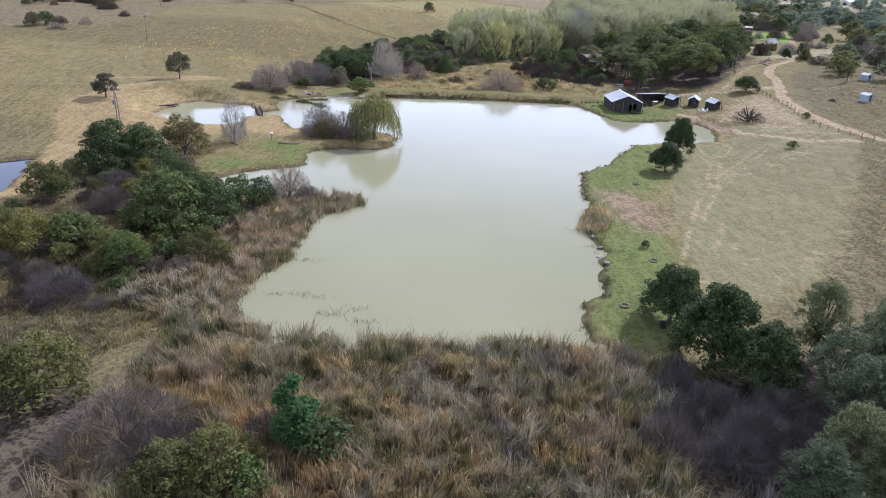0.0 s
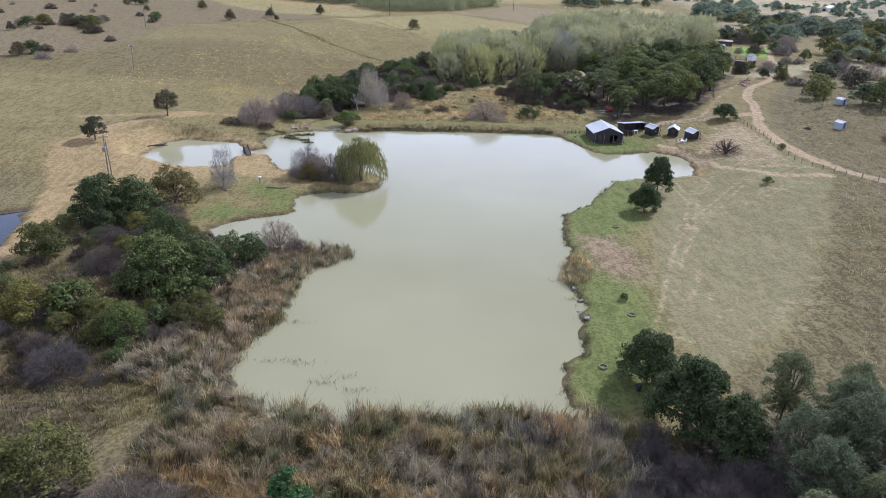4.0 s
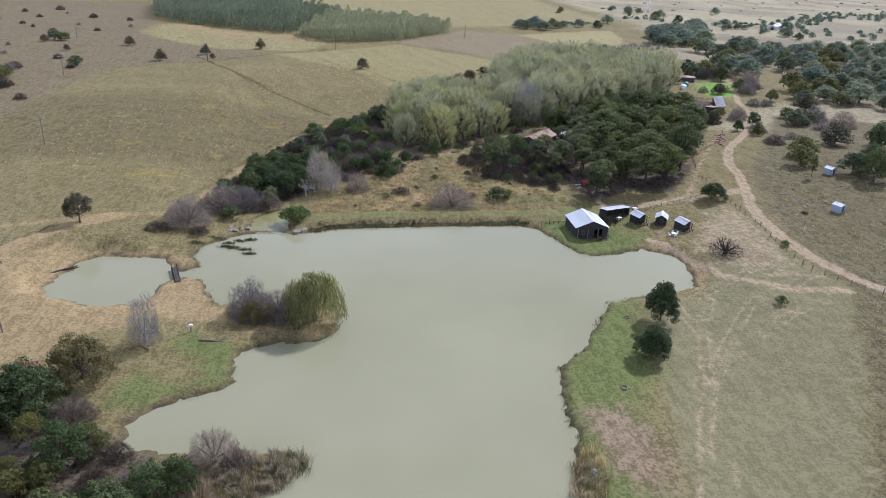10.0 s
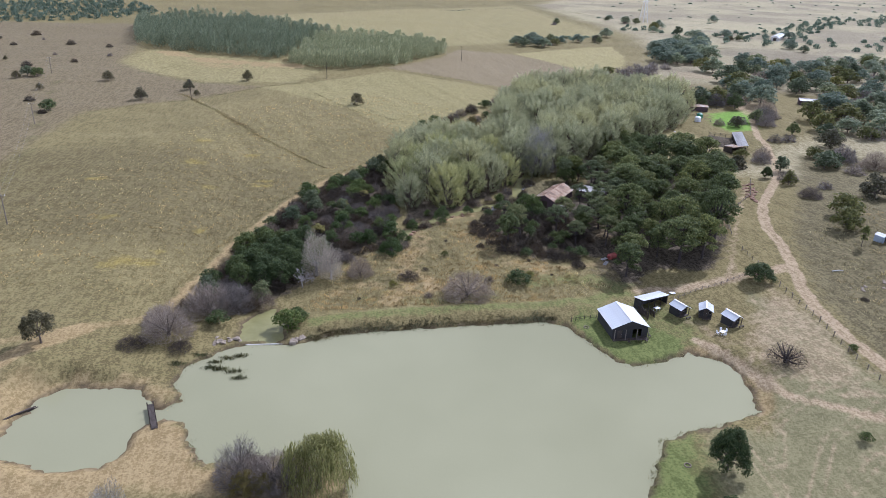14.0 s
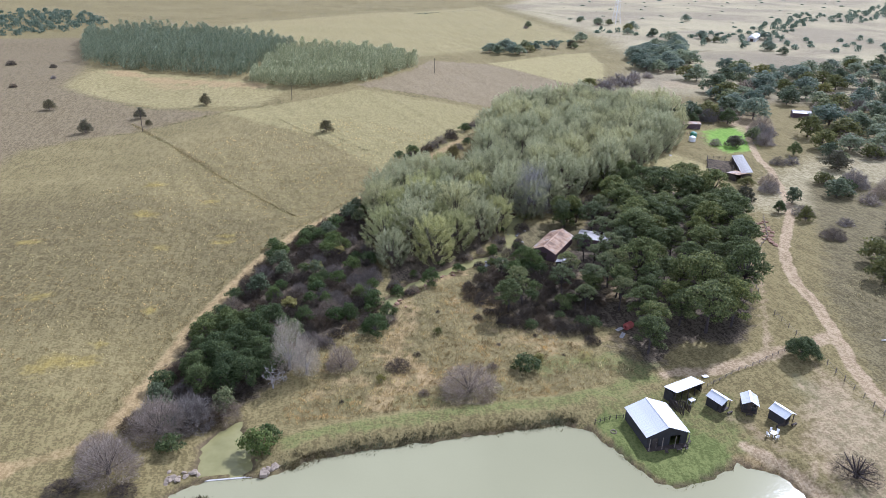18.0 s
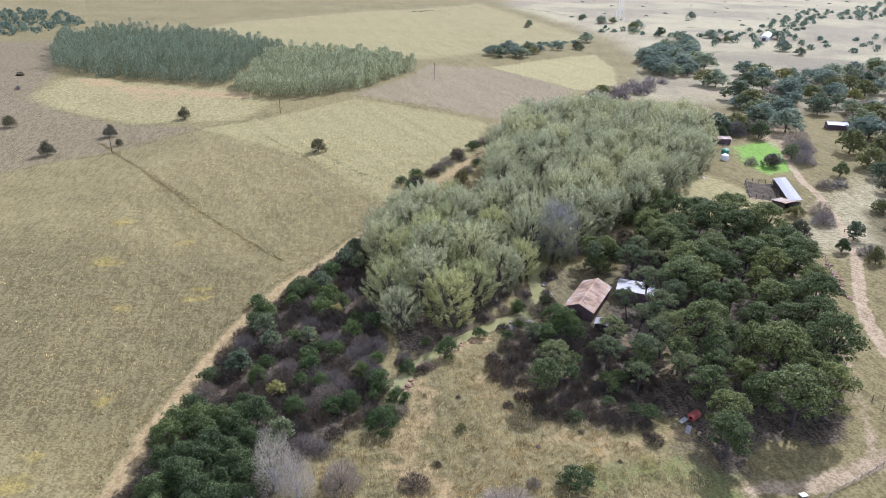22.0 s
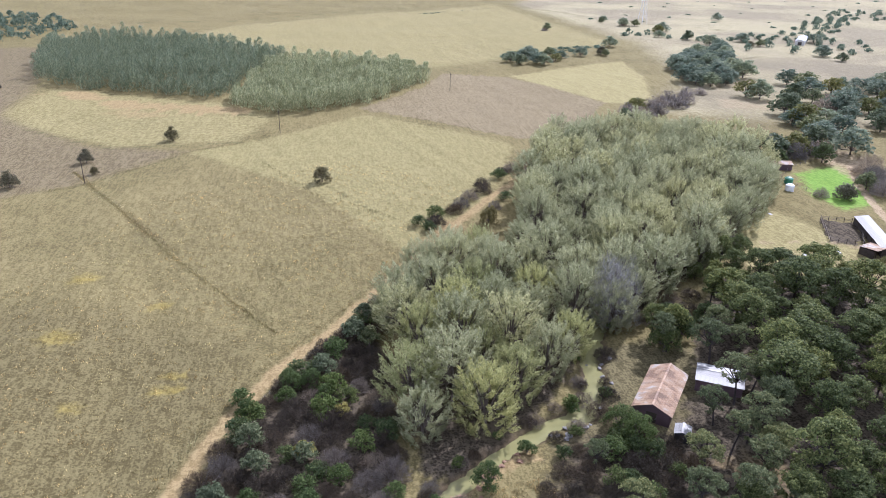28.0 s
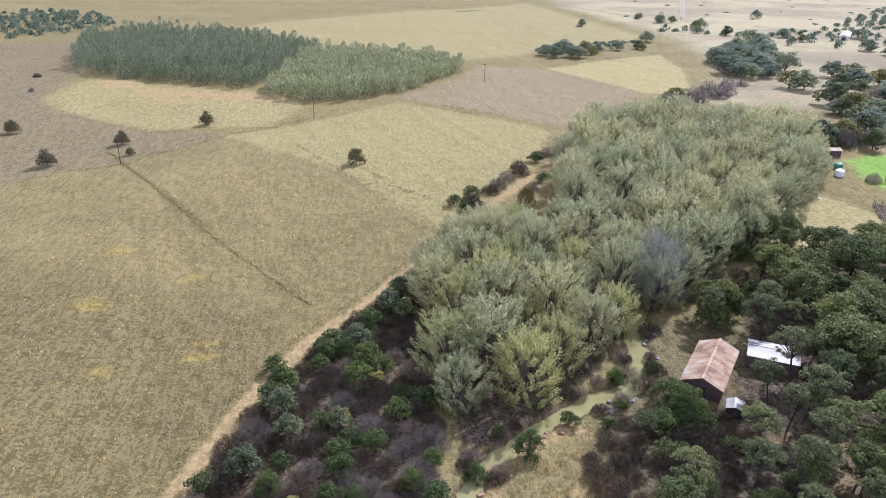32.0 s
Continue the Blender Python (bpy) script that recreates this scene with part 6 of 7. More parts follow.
FAR_BELTS = [[(-420, 700), (-340, 900), (-250, 900), (-205, 815), (-225, 750), (-300, 690)], [(560, 860), (600, 930), (900, 1180), (960, 1160), (640, 900)], [(110, 668), (125, 690), (200, 720), (205, 712), (150, 680)], [(300, 700), (430, 735), (600, 720), (600, 600), (420, 650)], [(240, 780), (300, 745), (350, 730), (420, 745), (620, 960), (600, 980), (400, 790), (330, 760), (250, 800)], [(260, 900), (420, 820), (700, 1000), (900, 1300), (500, 1300), (300, 1100)], [(-350, 470), (-260, 470), (-220, 350), (-330, 340)]]
pl, hs = [], []
for j, (p, g, h) in enumerate(zip(FAR_BELTS, (7.5, 13, 6, 18, 11, 44, 20), (8.5, 7, 3, 6, 5, 2.5, 3.5))):
    q = scatter(p, g, tries=2500, seed=21 + j)
    pl += q
    hs += [h * jit(0.6, 1.2) for _ in q]
for a, b2 in zip([(-157.5, 792.8), (-93.6, 846.8), (11.6, 899.8)], [(-93.6, 846.8), (11.6, 899.8), (201.3, 1014.7)]):
    for k in range(26):
        pl.append(np.add(a, np.subtract(b2, a) * k / 26))
        hs.append(jit(0.5, 1.1))
wood_mass("far_bushland", pl, hs, M["far_leaf"], 42000, "scattered dark bushland on the far plain with haze in its colour", 1.8, 1.3, True)


# ---- reeds and tall grass ----
def blades(name, places, height, width, mat, label, lean=0.35):
    n2 = len(places)
    c = np.c_[places, np.maximum(ground_z(places) - 0.05, -0.15)]
    h = height * rng.uniform(0.55, 1.3, n2) * (1 + 0.38 * ripple(places, 1.9, 7) + 0.2 * ripple(places, 6, 4))
    h = np.maximum(h, 0.3 * height)
    a = rng.uniform(0, 6.28, n2)
    sway = 3.0 * ripple(places, 3.4, 5)
    d = np.c_[np.cos(a), np.sin(a)] * lean * 0.7 * rng.random((n2, 1)) + np.c_[np.cos(sway), np.sin(sway)] * lean * 0.55
    d[:, 0] -= lean * 0.12
    s = np.c_[-np.sin(a), np.cos(a)] * width * 0.5
    base, mid, tip = c, c.copy(), c.copy()
    mid[:, :2] += d * h[:, None] * 0.35
    mid[:, 2] += h * 0.6
    tip[:, :2] += d * h[:, None] * 1.1
    tip[:, 2] += h * 0.97
    sd = np.c_[s, np.zeros(n2)]
    v = np.stack([base - sd, base + sd, mid + sd * 0.9, mid - sd * 0.9, tip], 1).reshape(-1, 3)
    k = np.arange(n2)[:, None] * 5
    me = bpy.data.meshes.new(name)
    me.from_pydata(v.tolist(), [], (k + [0, 1, 2, 3]).tolist() + (k + [3, 2, 4]).tolist())
    me.materials.append(mat)
    return tagged(new(name, me), label, "reeds", kind="stuff")


def tufted(poly, tufts, per, spread, seed, keep=None):
    g = np.random.default_rng(seed)
    lo, hi = np.min(poly, 0), np.max(poly, 0)
    C = g.uniform(lo, hi, (tufts * 4, 2))
    C = C[inside(C, poly)][:tufts]
    if keep is not None:
        C = C[keep(C)]
    Q = np.repeat(C, per, 0) + g.normal(size=(len(C) * per, 2)) * spread
    return Q


shallow = lambda P: water_dist(P) > -1.6


def patchy(size, seed, low, high=9.0, base=None):
    """Keeps the places where the unevenness lies between two levels."""
    return lambda P: (ripple(P, size, seed) > low) & (ripple(P, size, seed) < high) & (base(P) if base else True)


REEDS = [(-30, 36), (-27, 60), (-27, 70), (-16, 68.5), (0, 67.5), (12, 69.5), (22, 68), (26, 62), (22, 50), (26, 30), (0, 24), (-6, 44)]
WEST_REEDS = [(-27, 68), (-16, 67.5), (-20, 72), (-22, 80), (-18.5, 88), (-18, 96), (-18, 103), (-11, 110), (-11.5, 113.5), (-20, 113), (-26, 104), (-29, 94), (-30, 82), (-36, 74)]
blades("reed_bed", tufted(REEDS, 3000, 32, 0.42, 31, patchy(9, 10, 0.0, base=shallow)), 1.3, 0.05, M["reed"], "tall dry straw-coloured reeds filling the marsh", 0.6)
blades("pale_reed_bed", tufted(REEDS, 1700, 34, 0.34, 51, patchy(6, 7, 0.12, base=shallow)), 1.8, 0.055, M["pale_reed"], "pale feathery reed clumps in the marsh", 0.7)
blades("sedge_bed", tufted(REEDS, 3600, 20, 0.5, 32, patchy(11, 8, -0.05, base=shallow)), 1.3, 0.065, M["sedge"], "grey-green sedge among the dry reeds of the marsh", 0.6)
blades("grey_marsh_stalks", tufted([(6, 40), (4, 60), (14, 66), (28, 66), (34, 52), (30, 30), (12, 26)], 1500, 18, 0.4, 52, patchy(7, 3, 0.0, base=shallow)), 1.5, 0.05, M["mauve_twig"], "purple-grey dead stalks in the marsh", 0.5)
blades("rust_reed_bed", np.concatenate([tufted([(-24, 50), (-20, 62), (-6, 62), (0, 50), (8, 40), (8, 28), (-8, 34)], 900, 20, 0.45, 33, patchy(5, 11, 0.0)), tufted([(12, 56), (24, 62), (26, 54), (16, 48)], 140, 16, 0.4, 34)]), 0.8, 0.09, M["rust_reed"], "rust-brown low reeds in the marsh", 0.6)
blades("shore_reeds", np.concatenate([tufted(WEST_REEDS, 1100, 20, 0.36, 35, patchy(5, 12, -0.3, base=shallow)), tufted([(23, 103), (24, 110), (28, 113), (29, 108), (27, 102)], 90, 16, 0.35, 36, shallow)]), 1.1, 0.055, M["reed"], "dry reeds along the shore of the dam", 0.7)
blades("pale_shore_reeds", tufted(WEST_REEDS, 1000, 28, 0.34, 53, patchy(4, 6, 0.0, base=shallow)), 1.3, 0.055, M["pale_reed"], "pale feathery reeds along the shore of the dam", 0.8)
blades("shore_sedge", np.concatenate([tufted(WEST_REEDS, 1500, 18, 0.45, 37, patchy(6, 9, -0.3, base=shallow))]), 0.9, 0.065, M["sedge"], "green sedge along the shore of the dam", 0.6)
wall_line = [(36, 200.8), (24.7, 200.9), (5.2, 199.3), (-11, 197.5), (-18, 195)]
g = np.random.default_rng(40)
Q = np.concatenate([np.array(a) + (np.array(b2) - a) * g.random((330, 1)) + g.normal(size=(330, 2)) * (0.5, 0.7) for a, b2 in zip(wall_line, wall_line[1:])])
Q = np.repeat(Q, 6, 0) + g.normal(size=(len(Q) * 6, 2)) * 0.3
blades("dam_wall_grass", Q, 0.32, 0.1, M["pale_sedge"], "rough grass on the water face of the dam wall", 0.7)
Q = np.concatenate([np.repeat(np.array([[cx, cy]]), 260, 0) + g.normal(size=(260, 2)) * (0.8, 0.32) for cx, cy in ((-35.8, 187), (-33.6, 188.3), (-31.2, 189), (-30.4, 181.2), (-31, 183.5), (-38.9, 189.1), (-42.6, 185.9), (-36.3, 185.1), (-34.2, 184.4), (-32.1, 183.5))])
blades("islet_reeds", Q, 0.5, 0.085, M["sedge"], "dark reed islets standing in the shallows")
Q = np.concatenate([np.repeat(np.array([[cx, cy]]), 70, 0) + g.normal(size=(70, 2)) * (1.1, 0.4) for cx, cy in ((-14, 77.5), (-10.5, 73.5), (-8.5, 75), (-6.5, 72), (-17.5, 78), (-16.5, 88), (2, 69.5), (-19, 70), (-4, 69), (26, 95.5), (24.6, 98), (25.2, 92), (23, 104))])
blades("drowned_reeds", Q, 0.45, 0.05, M["sedge"], "sparse reeds standing in shallow water", 0.7)
Q = []
for a, b2 in zip(EAST[:18], EAST[1:18]):
    k = int(math.dist(a, b2) * 5)
    t = g.random((k, 1))
    Q.append(np.array(a) + (np.array(b2) - a) * t + g.normal(size=(k, 2)) * 0.35)
Q = np.concatenate(Q)
Q = Q[patchy(6, 5, -0.1)(Q)]
Q = np.repeat(Q, 7, 0) + g.normal(size=(len(Q) * 7, 2)) * 0.2
blades("east_shore_rushes", Q, 0.4, 0.07, M["sedge"], "short dark rushes along the lawn's water edge", 0.7)
rough_poly = [(98, 172), (88, 140), (72, 110), (52, 74), (60, 60), (110, 90), (140, 160), (150, 260), (118, 240), (105, 205)]
dry = lambda P: (line_dist(P, ROAD_EAST) > 3.5) & (line_dist(P, BARN_PATH) > 2.5) & (water_dist(P) > 0.8)
blades("dry_tussocks", np.concatenate([tufted(rough_poly, 2200, 7, 0.3, 41, dry), tufted([(-20, 206), (-10, 238), (4, 256), (26, 262), (38, 236), (54, 216), (40, 209)], 3600, 9, 0.35, 42, dry), tufted([(-66, 64), (-66, 100), (-44, 110), (-30, 80), (-36, 62)], 400, 9, 0.35, 43, dry)]), 0.42, 0.1, M["straw"], "dry grass tussocks on rough ground")

FIELD = [(-58, 212), (-47, 232), (-36, 268), (-24, 298), (-10, 320), (14, 358), (40, 396), (0, 440), (-60, 400), (-100, 300), (-110, 220)]
blades("pasture_tussocks", tufted(FIELD, 4200, 5, 0.25, 45), 0.3, 0.11, M["straw"], "low dry tussocks of the pasture", 0.6)

DITCH = [(-19.8, 313.5), (-36.5, 337.5), (-53, 361.2), (-67, 383.3), (-85, 411.6), (-96, 430)]
EDGE = [(-126, 385.2), (-108.4, 403.5), (-87, 415.9), (-69.4, 439), (-57.7, 452.8), (-41, 464), (-29, 478)]
HEDGE = [(-32.5, 436.3), (-12.5, 398), (4.8, 383.4), (16.7, 369.8)]


def along(line, per, wide):
    return np.concatenate([np.array(a) + (np.array(b2) - a) * g.random((int(math.dist(a, b2) * per), 1)) + g.normal(size=(int(math.dist(a, b2) * per), 2)) * wide for a, b2 in zip(line, line[1:])])


blades("ditch_grass", along(DITCH, 12, 0.3), 0.4, 0.1, M["ditch_grass"], "dark rank grass along the field ditch", 0.7)
blades("ditch_bank_grass", along(DITCH, 14, 0.9), 0.4, 0.13, M["straw"], "pale dry grass on the ditch bank", 0.7)
blades("rusty_ditch_grass", along([(-52, 361.5), (-56.6, 368.6), (-66, 382)], 9, 0.9), 0.5, 0.12, M["rust_reed"], "rusty dead weeds in the field ditch", 0.7)
blades("field_edge_grass", np.concatenate([along(EDGE, 3, 0.7), along(HEDGE, 2, 0.5)]), 0.5, 0.16, M["ditch_grass"], "dark rank grass along the field's edge", 0.7)
blades("road_edge_grass", np.concatenate([along([(x + 2.6, y - 1.2) for x, y in ROAD_WEST[4:13]], 8, 0.5), along([(x - 2.8, y + 1.2) for x, y in ROAD_WEST[4:13]], 10, 0.6)]), 0.4, 0.12, M["straw"], "dry grass along the edges of the dirt road", 0.7)
blades("bank_grass", tufted([(-66, 62), (-66, 100), (-44, 112), (-30, 84), (-27, 66), (-34, 60)], 3200, 14, 0.5, 95, dry), 0.5, 0.06, M["pale_sedge"], "rough olive-brown grass on the west bank", 0.8)
blades("shore_grass", np.concatenate([along(WEST[2:17], 16, 0.45), along(NORTH[5:8], 16, 0.4), along(NORTH[12:], 14, 0.5), along(EAST[15:], 12, 0.4), along(NORTH[:6], 12, 0.4)]), 0.35, 0.07, M["sedge"], "dark short grass on the earth bank of the dam", 0.7)


# ---- buildings ----
def add_box(bm, c, s, rx=0.0, ry=0.0, rz=0.0):
    bmesh.ops.create_cube(bm, size=1, matrix=pose(*c, rx, ry, rz) @ Matrix.Diagonal((*s, 1)))


def box(name, c, s, mat, parent, label="", rx=0.0, ry=0.0, rz=0.0, bevel=0.0):
    bm = bmesh.new()
    add_box(bm, c, s, rx, ry, rz)
    if bevel:
        bmesh.ops.bevel(bm, geom=bm.edges[:], offset=bevel, segments=1, affect="EDGES")
    return part(name, bm, mat, parent, label)


def rod(name, a, b2, r, mat, parent, sides=6, r2=None):
    v, f = tube_arrays([a, b2], [r, r if r2 is None else r2], sides)
    f = list(f) + [tuple(range(sides - 1, -1, -1)), tuple(range(sides, 2 * sides))]
    return part(name, mesh_of(name, v, f, mat), mat, parent)


def sheet_mesh(width, length, mat):
    """A roof sheet with raised ribs, its length along y."""
    bm = bmesh.new()
    add_box(bm, (0, 0, 0), (width - 0.006, length, 0.025))
    for k in (-0.36, 0.0, 0.36):
        add_box(bm, (k * width, 0, 0.022), (0.09, length, 0.03))
    me = bpy.data.meshes.new("roof_sheet")
    bm.to_mesh(me)
    bm.free()
    me.materials.append(mat)
    return me


def roof_slope(root, name, mid, length, slope, angle, side, mat, width=0.8):
    """One slope of a roof: sheets side by side along the ridge."""
    k = max(1, round(length / width))
    me = sheet_mesh(length / k, slope, mat)
    holder = new(name)
    holder.parent = root
    holder.matrix_local = pose(*mid) @ pose(0, 0, 0, 0, 0, 90 * side) @ pose(0, 0, 0, angle, 0, 0)
    for i in range(k):
        o = part("roof_sheet", me, mat, holder)
        o.matrix_local = pose(-length / 2 + (i + 0.5) * length / k, 0, 0)


def gable_wall(name, y, width, eave, ridge, mat, root, thick=0.12, gaps=()):
    """An end wall with its triangle; gaps: (from, to, head) openings."""
    xs = sorted({-width / 2, width / 2, *[g[0] for g in gaps], *[g[1] for g in gaps]})
    bm = bmesh.new()
    for a, b2 in zip(xs, xs[1:]):
        low = next((g[2] for g in gaps if g[0] <= (a + b2) / 2 <= g[1]), -0.3)
        cut = [a] + ([0.0] if a < 0 < b2 else []) + [b2]
        for c, d in zip(cut, cut[1:]):
            top = lambda x: eave + (ridge - eave) * (1 - abs(x) / (width / 2))
            vs = [bm.verts.new((x, y + s * thick / 2, z)) for s in (-1, 1) for x, z in ((c, low), (d, low), (d, top(d)), (c, top(c)))]
            for q in ((3, 2, 1, 0), (4, 5, 6, 7), (0, 1, 5, 4), (1, 2, 6, 5), (2, 3, 7, 6), (3, 0, 4, 7)):
                bm.faces.new([vs[i] for i in q])
    return part(name, bm, mat, root)


def cabin(name, x, y, turn, width, length, eave, ridge, wall, roof, label, category, group="", over=0.35, porch=0.0, gaps=(), windows=()):
    root = thing(name, x, y, z_at(x, y), turn, label, category, group)
    back, front = length / 2, -length / 2
    gable_wall("front_wall", front + porch, width, eave, ridge, wall, root, gaps=gaps)
    gable_wall("back_wall", back, width, eave, ridge, wall, root)
    for s, nm in ((-1, "left_wall"), (1, "right_wall")):
        box(nm, (s * (width / 2 - 0.06), porch / 2, eave / 2 - 0.15), (0.12, length - porch - 0.14, eave + 0.3), wall, root)
    half = width / 2 + over
    drop = (ridge - eave) / (width / 2)
    ang = math.degrees(math.atan(drop))
    sl = half / math.cos(radians(ang))
    for s, nm in ((-1, "left_roof"), (1, "right_roof")):
        roof_slope(root, nm, (s * half / 2, 0, ridge + 0.05 - drop * half / 2), length + 2 * over, sl, ang, s, roof)
    box("ridge_cap", (0, 0, ridge + 0.08), (0.4, length + 2 * over, 0.05), roof, root)
    if porch:
        for s in (-1, 1):
            box("porch_post", (s * (width / 2 - 0.1), front + 0.1, eave / 2), (0.12, 0.12, eave), M["dark_wood"], root)
        box("porch_floor", (0, front + porch / 2, 0.1), (width, porch, 0.2), M["dark_wood"], root)
    if gaps:
        g = gaps[0]
        d = box("door", ((g[0] + g[1]) / 2, front + porch + 0.05, g[2] / 2), (g[1] - g[0] - 0.06, 0.05, g[2] - 0.05), M["dark_wood"], root, "dark plank door")
        box("door_handle", (g[1] - 0.2, front + porch - 0.01, 1.0), (0.12, 0.05, 0.04), M["tin"], d)
    for wx, wz in windows:
        w = box("window", (wx, front + porch - 0.05, wz), (0.7, 0.06, 0.7), M["wood"], root)
        box("pane", (wx, front + porch - 0.085, wz), (0.58, 0.02, 0.58), M["glass"], w)
    return root


def shed_roof(name, x, y, turn, length, width, low, high, label, category, roof, wall=None, posts=4, group="", back_wall=True):
    """A lean-to: posts, one slope, a back wall."""
    root = thing(name, x, y, z_at(x, y), turn, label, category, group)
    ang = math.degrees(math.atan((high - low) / width))
    k = max(2, round(length / 0.8))
    me = sheet_mesh(length / k, width / math.cos(radians(ang)) + 0.5, roof)
    holder = new("roof")
    holder.parent = root
    holder.matrix_local = pose(0, 0, (low + high) / 2 + 0.06) @ pose(0, 0, 0, -ang, 0, 0)
    for i in range(k):
        part("roof_sheet", me, roof, holder).matrix_local = pose(-length / 2 + (i + 0.5) * length / k, 0, 0)
    for i in range(posts):
        px = -length / 2 + 0.2 + (length - 0.4) * i / (posts - 1)
        box("front_post", (px, -width / 2 + 0.1, high / 2 - 0.15), (0.14, 0.14, high + 0.2), M["dark_wood"], root)
        box("back_post", (px, width / 2 - 0.1, low / 2 - 0.15), (0.14, 0.14, low + 0.2), M["dark_wood"], root)
    box("front_beam", (0, -width / 2 + 0.1, high - 0.12), (length, 0.1, 0.16), M["dark_wood"], root)
    if wall and back_wall:
        box("back_wall", (0, width / 2 - 0.22, low / 2 - 0.15), (length - 0.1, 0.08, low + 0.15), wall, root)
        for s in (-1, 1):
            box("end_wall", (s * (length / 2 - 0.05), 0.1, low / 2 - 0.15), (0.08, width - 0.6, low + 0.1), wall, root)
    return root


lodge = cabin("lodge", 49.7, 196.0, 3, 8.0, 8.6, 2.7, 4.3, M["black_plank"], M["tin"], "black timber lodge with a white tin gable roof by the water", "building", over=0.3, gaps=((-2.9, -1.7, 2.1), (0.6, 2.6, 2.2)), windows=())
for px in (-3.8, -1.3, 1.2, 3.8):
    box("veranda_post", (px, -5.2, 1.2), (0.13, 0.13, 3.0), M["wood"], lodge)
box("veranda_rail", (2.5, -5.2, 0.95), (2.6, 0.08, 0.1), M["dark_wood"], lodge)
box("veranda_deck", (0, -4.8, 0.12), (8.0, 1.0, 0.14), M["dark_wood"], lodge)
shed_roof("kitchen_shed", 60.0, 206.0, 21, 7.8, 2.9, 2.3, 2.75, "open black timber kitchen shed with a tin roof", "shed", M["tin"], M["black_plank"], 5)
for i, (x, y, a) in enumerate([(64.8, 200.9, 22), (70.1, 199.1, -24), (74.0, 194.5, 20)]):
    cabin("cabin", x, y, a, 2.7, 3.4, 2.0, 2.75, M["black_plank"], M["tin"], "small black timber cabin with a tin gable roof", "cabin", "cabins by the dam", over=0.25, porch=0.8, gaps=((-0.4, 0.45, 1.9),), windows=((0.9, 1.3),))
barn = cabin("barn", 55.0, 279.5, -37, 6.9, 15.2, 2.7, 4.2, M["purple_wall"], M["rust"], "old maroon barn with a rusted tin gable roof", "barn", over=0.35, gaps=((-1.0, 1.0, 2.3),))
cabin("house", 68.4, 281.6, 60, 6.2, 8.6, 2.4, 3.1, M["purple_wall"], M["old_tin"], "low farmhouse with a patchy silver tin roof under trees", "house", over=0.3, gaps=((-0.5, 0.5, 2.0),), windows=((1.8, 1.4), (-1.8, 1.4)))
cabin("tool_shed", 54.2, 268.2, -30, 2.6, 2.8, 1.9, 2.3, M["black_plank"], M["old_tin"], "small dark shed with a pale tin roof beside the barn", "shed", over=0.2, gaps=((-0.4, 0.4, 1.7),))
blue = plain_mat("pale_blue_sheet", (0.3, 0.36, 0.42), (0.42, 0.48, 0.54), 2, 0.5, 0.3)
for x, y, a in ((133.1, 229.6, 20), (117.5, 199.7, 20)):
    cabin("hut", x, y, a, 2.1, 2.5, 1.8, 2.2, blue, M["tin"], "small pale blue tin hut on the rough slope", "hut", "huts on the slope", over=0.15, gaps=((-0.4, 0.4, 1.8),))
shed_roof("cattle_shed", 151.3, 344.5, 69, 25, 3.6, 2.4, 3.0, "long open cattle shed with a pale tin roof beside the kraal", "shed", M["old_tin"], M["dark_wood"], 7)
shed_roof("small_cattle_shed", 143.6, 334.5, 20, 5.5, 5.0, 2.3, 2.7, "small dark cattle shed with a rusty tin roof", "shed", M["rust"], M["dark_wood"], 3)
cabin("farm_building", 163, 412.5, 80, 4.5, 9.5, 2.5, 3.1, M["purple_wall"], M["rust"], "low farm building with a rusty tin roof near the green field", "building", over=0.3, gaps=((-0.5, 0.5, 2.0),))
cabin("far_house", 234.3, 431, 70, 5.0, 9.0, 2.5, 3.4, M["purple_wall"], M["old_tin"], "far farmhouse with a grey roof among trees", "house", over=0.3, gaps=((-0.5, 0.5, 2.0),), windows=((1.6, 1.4),))
# Made-up shed: its tin roof stands in for an unidentified bright strip.
cabin("stand_in_shed", 386, 733, -38, 7.0, 34.0, 3.2, 4.6, M["concrete"], M["tin"], "bright strip on the plain, stood in for by a long tin-roofed shed", "shed", over=0.3, gaps=((-1.5, 1.5, 2.6),))
for x, y, m, lab in ((152.4, 387.9, M["white"], "white water tank near the farm sheds"), (156.6, 395.1, M["green_tank"], "green water tank near the farm sheds")):
    t = thing("water_tank", x, y, z_at(x, y), 0, lab, "water tank", "water tanks")
    pts = [(0, 0, -0.1), (0, 0, 1.9), (0, 0, 2.3), (0, 0, 2.45)]
    part("tank_body", mesh_of("tank_body", *tube_arrays(pts, [1.5, 1.5, 0.9, 0.3], 20), m), m, t)
    rod("lid", (0, 0, 2.4), (0, 0, 2.52), 0.35, m, t, 14)

# the kraal
kr = thing("kraal", 149.5, 352.5, z_at(149.5, 352.5), 0, "cattle kraal of wooden rails around dark trodden soil", "kraal")
ring = KRAAL + KRAAL[:1]
for (ax, ay), (bx, by) in zip(ring, ring[1:]):
    k = max(2, round(math.hypot(bx - ax, by - ay) / 2.4))
    for i in range(k):
        x, y = ax + (bx - ax) * i / k - 149.5, ay + (by - ay) * i / k - 352.5
        rod("post", (x, y, -0.4), (x, y, 1.5), 0.09, M["dark_wood"], kr, 5)
    for h in (0.5, 0.9, 1.3):
        rod("rail", (ax - 149.5, ay - 352.5, h), (bx - 149.5, by - 352.5, h), 0.05, M["wood"], kr, 4)


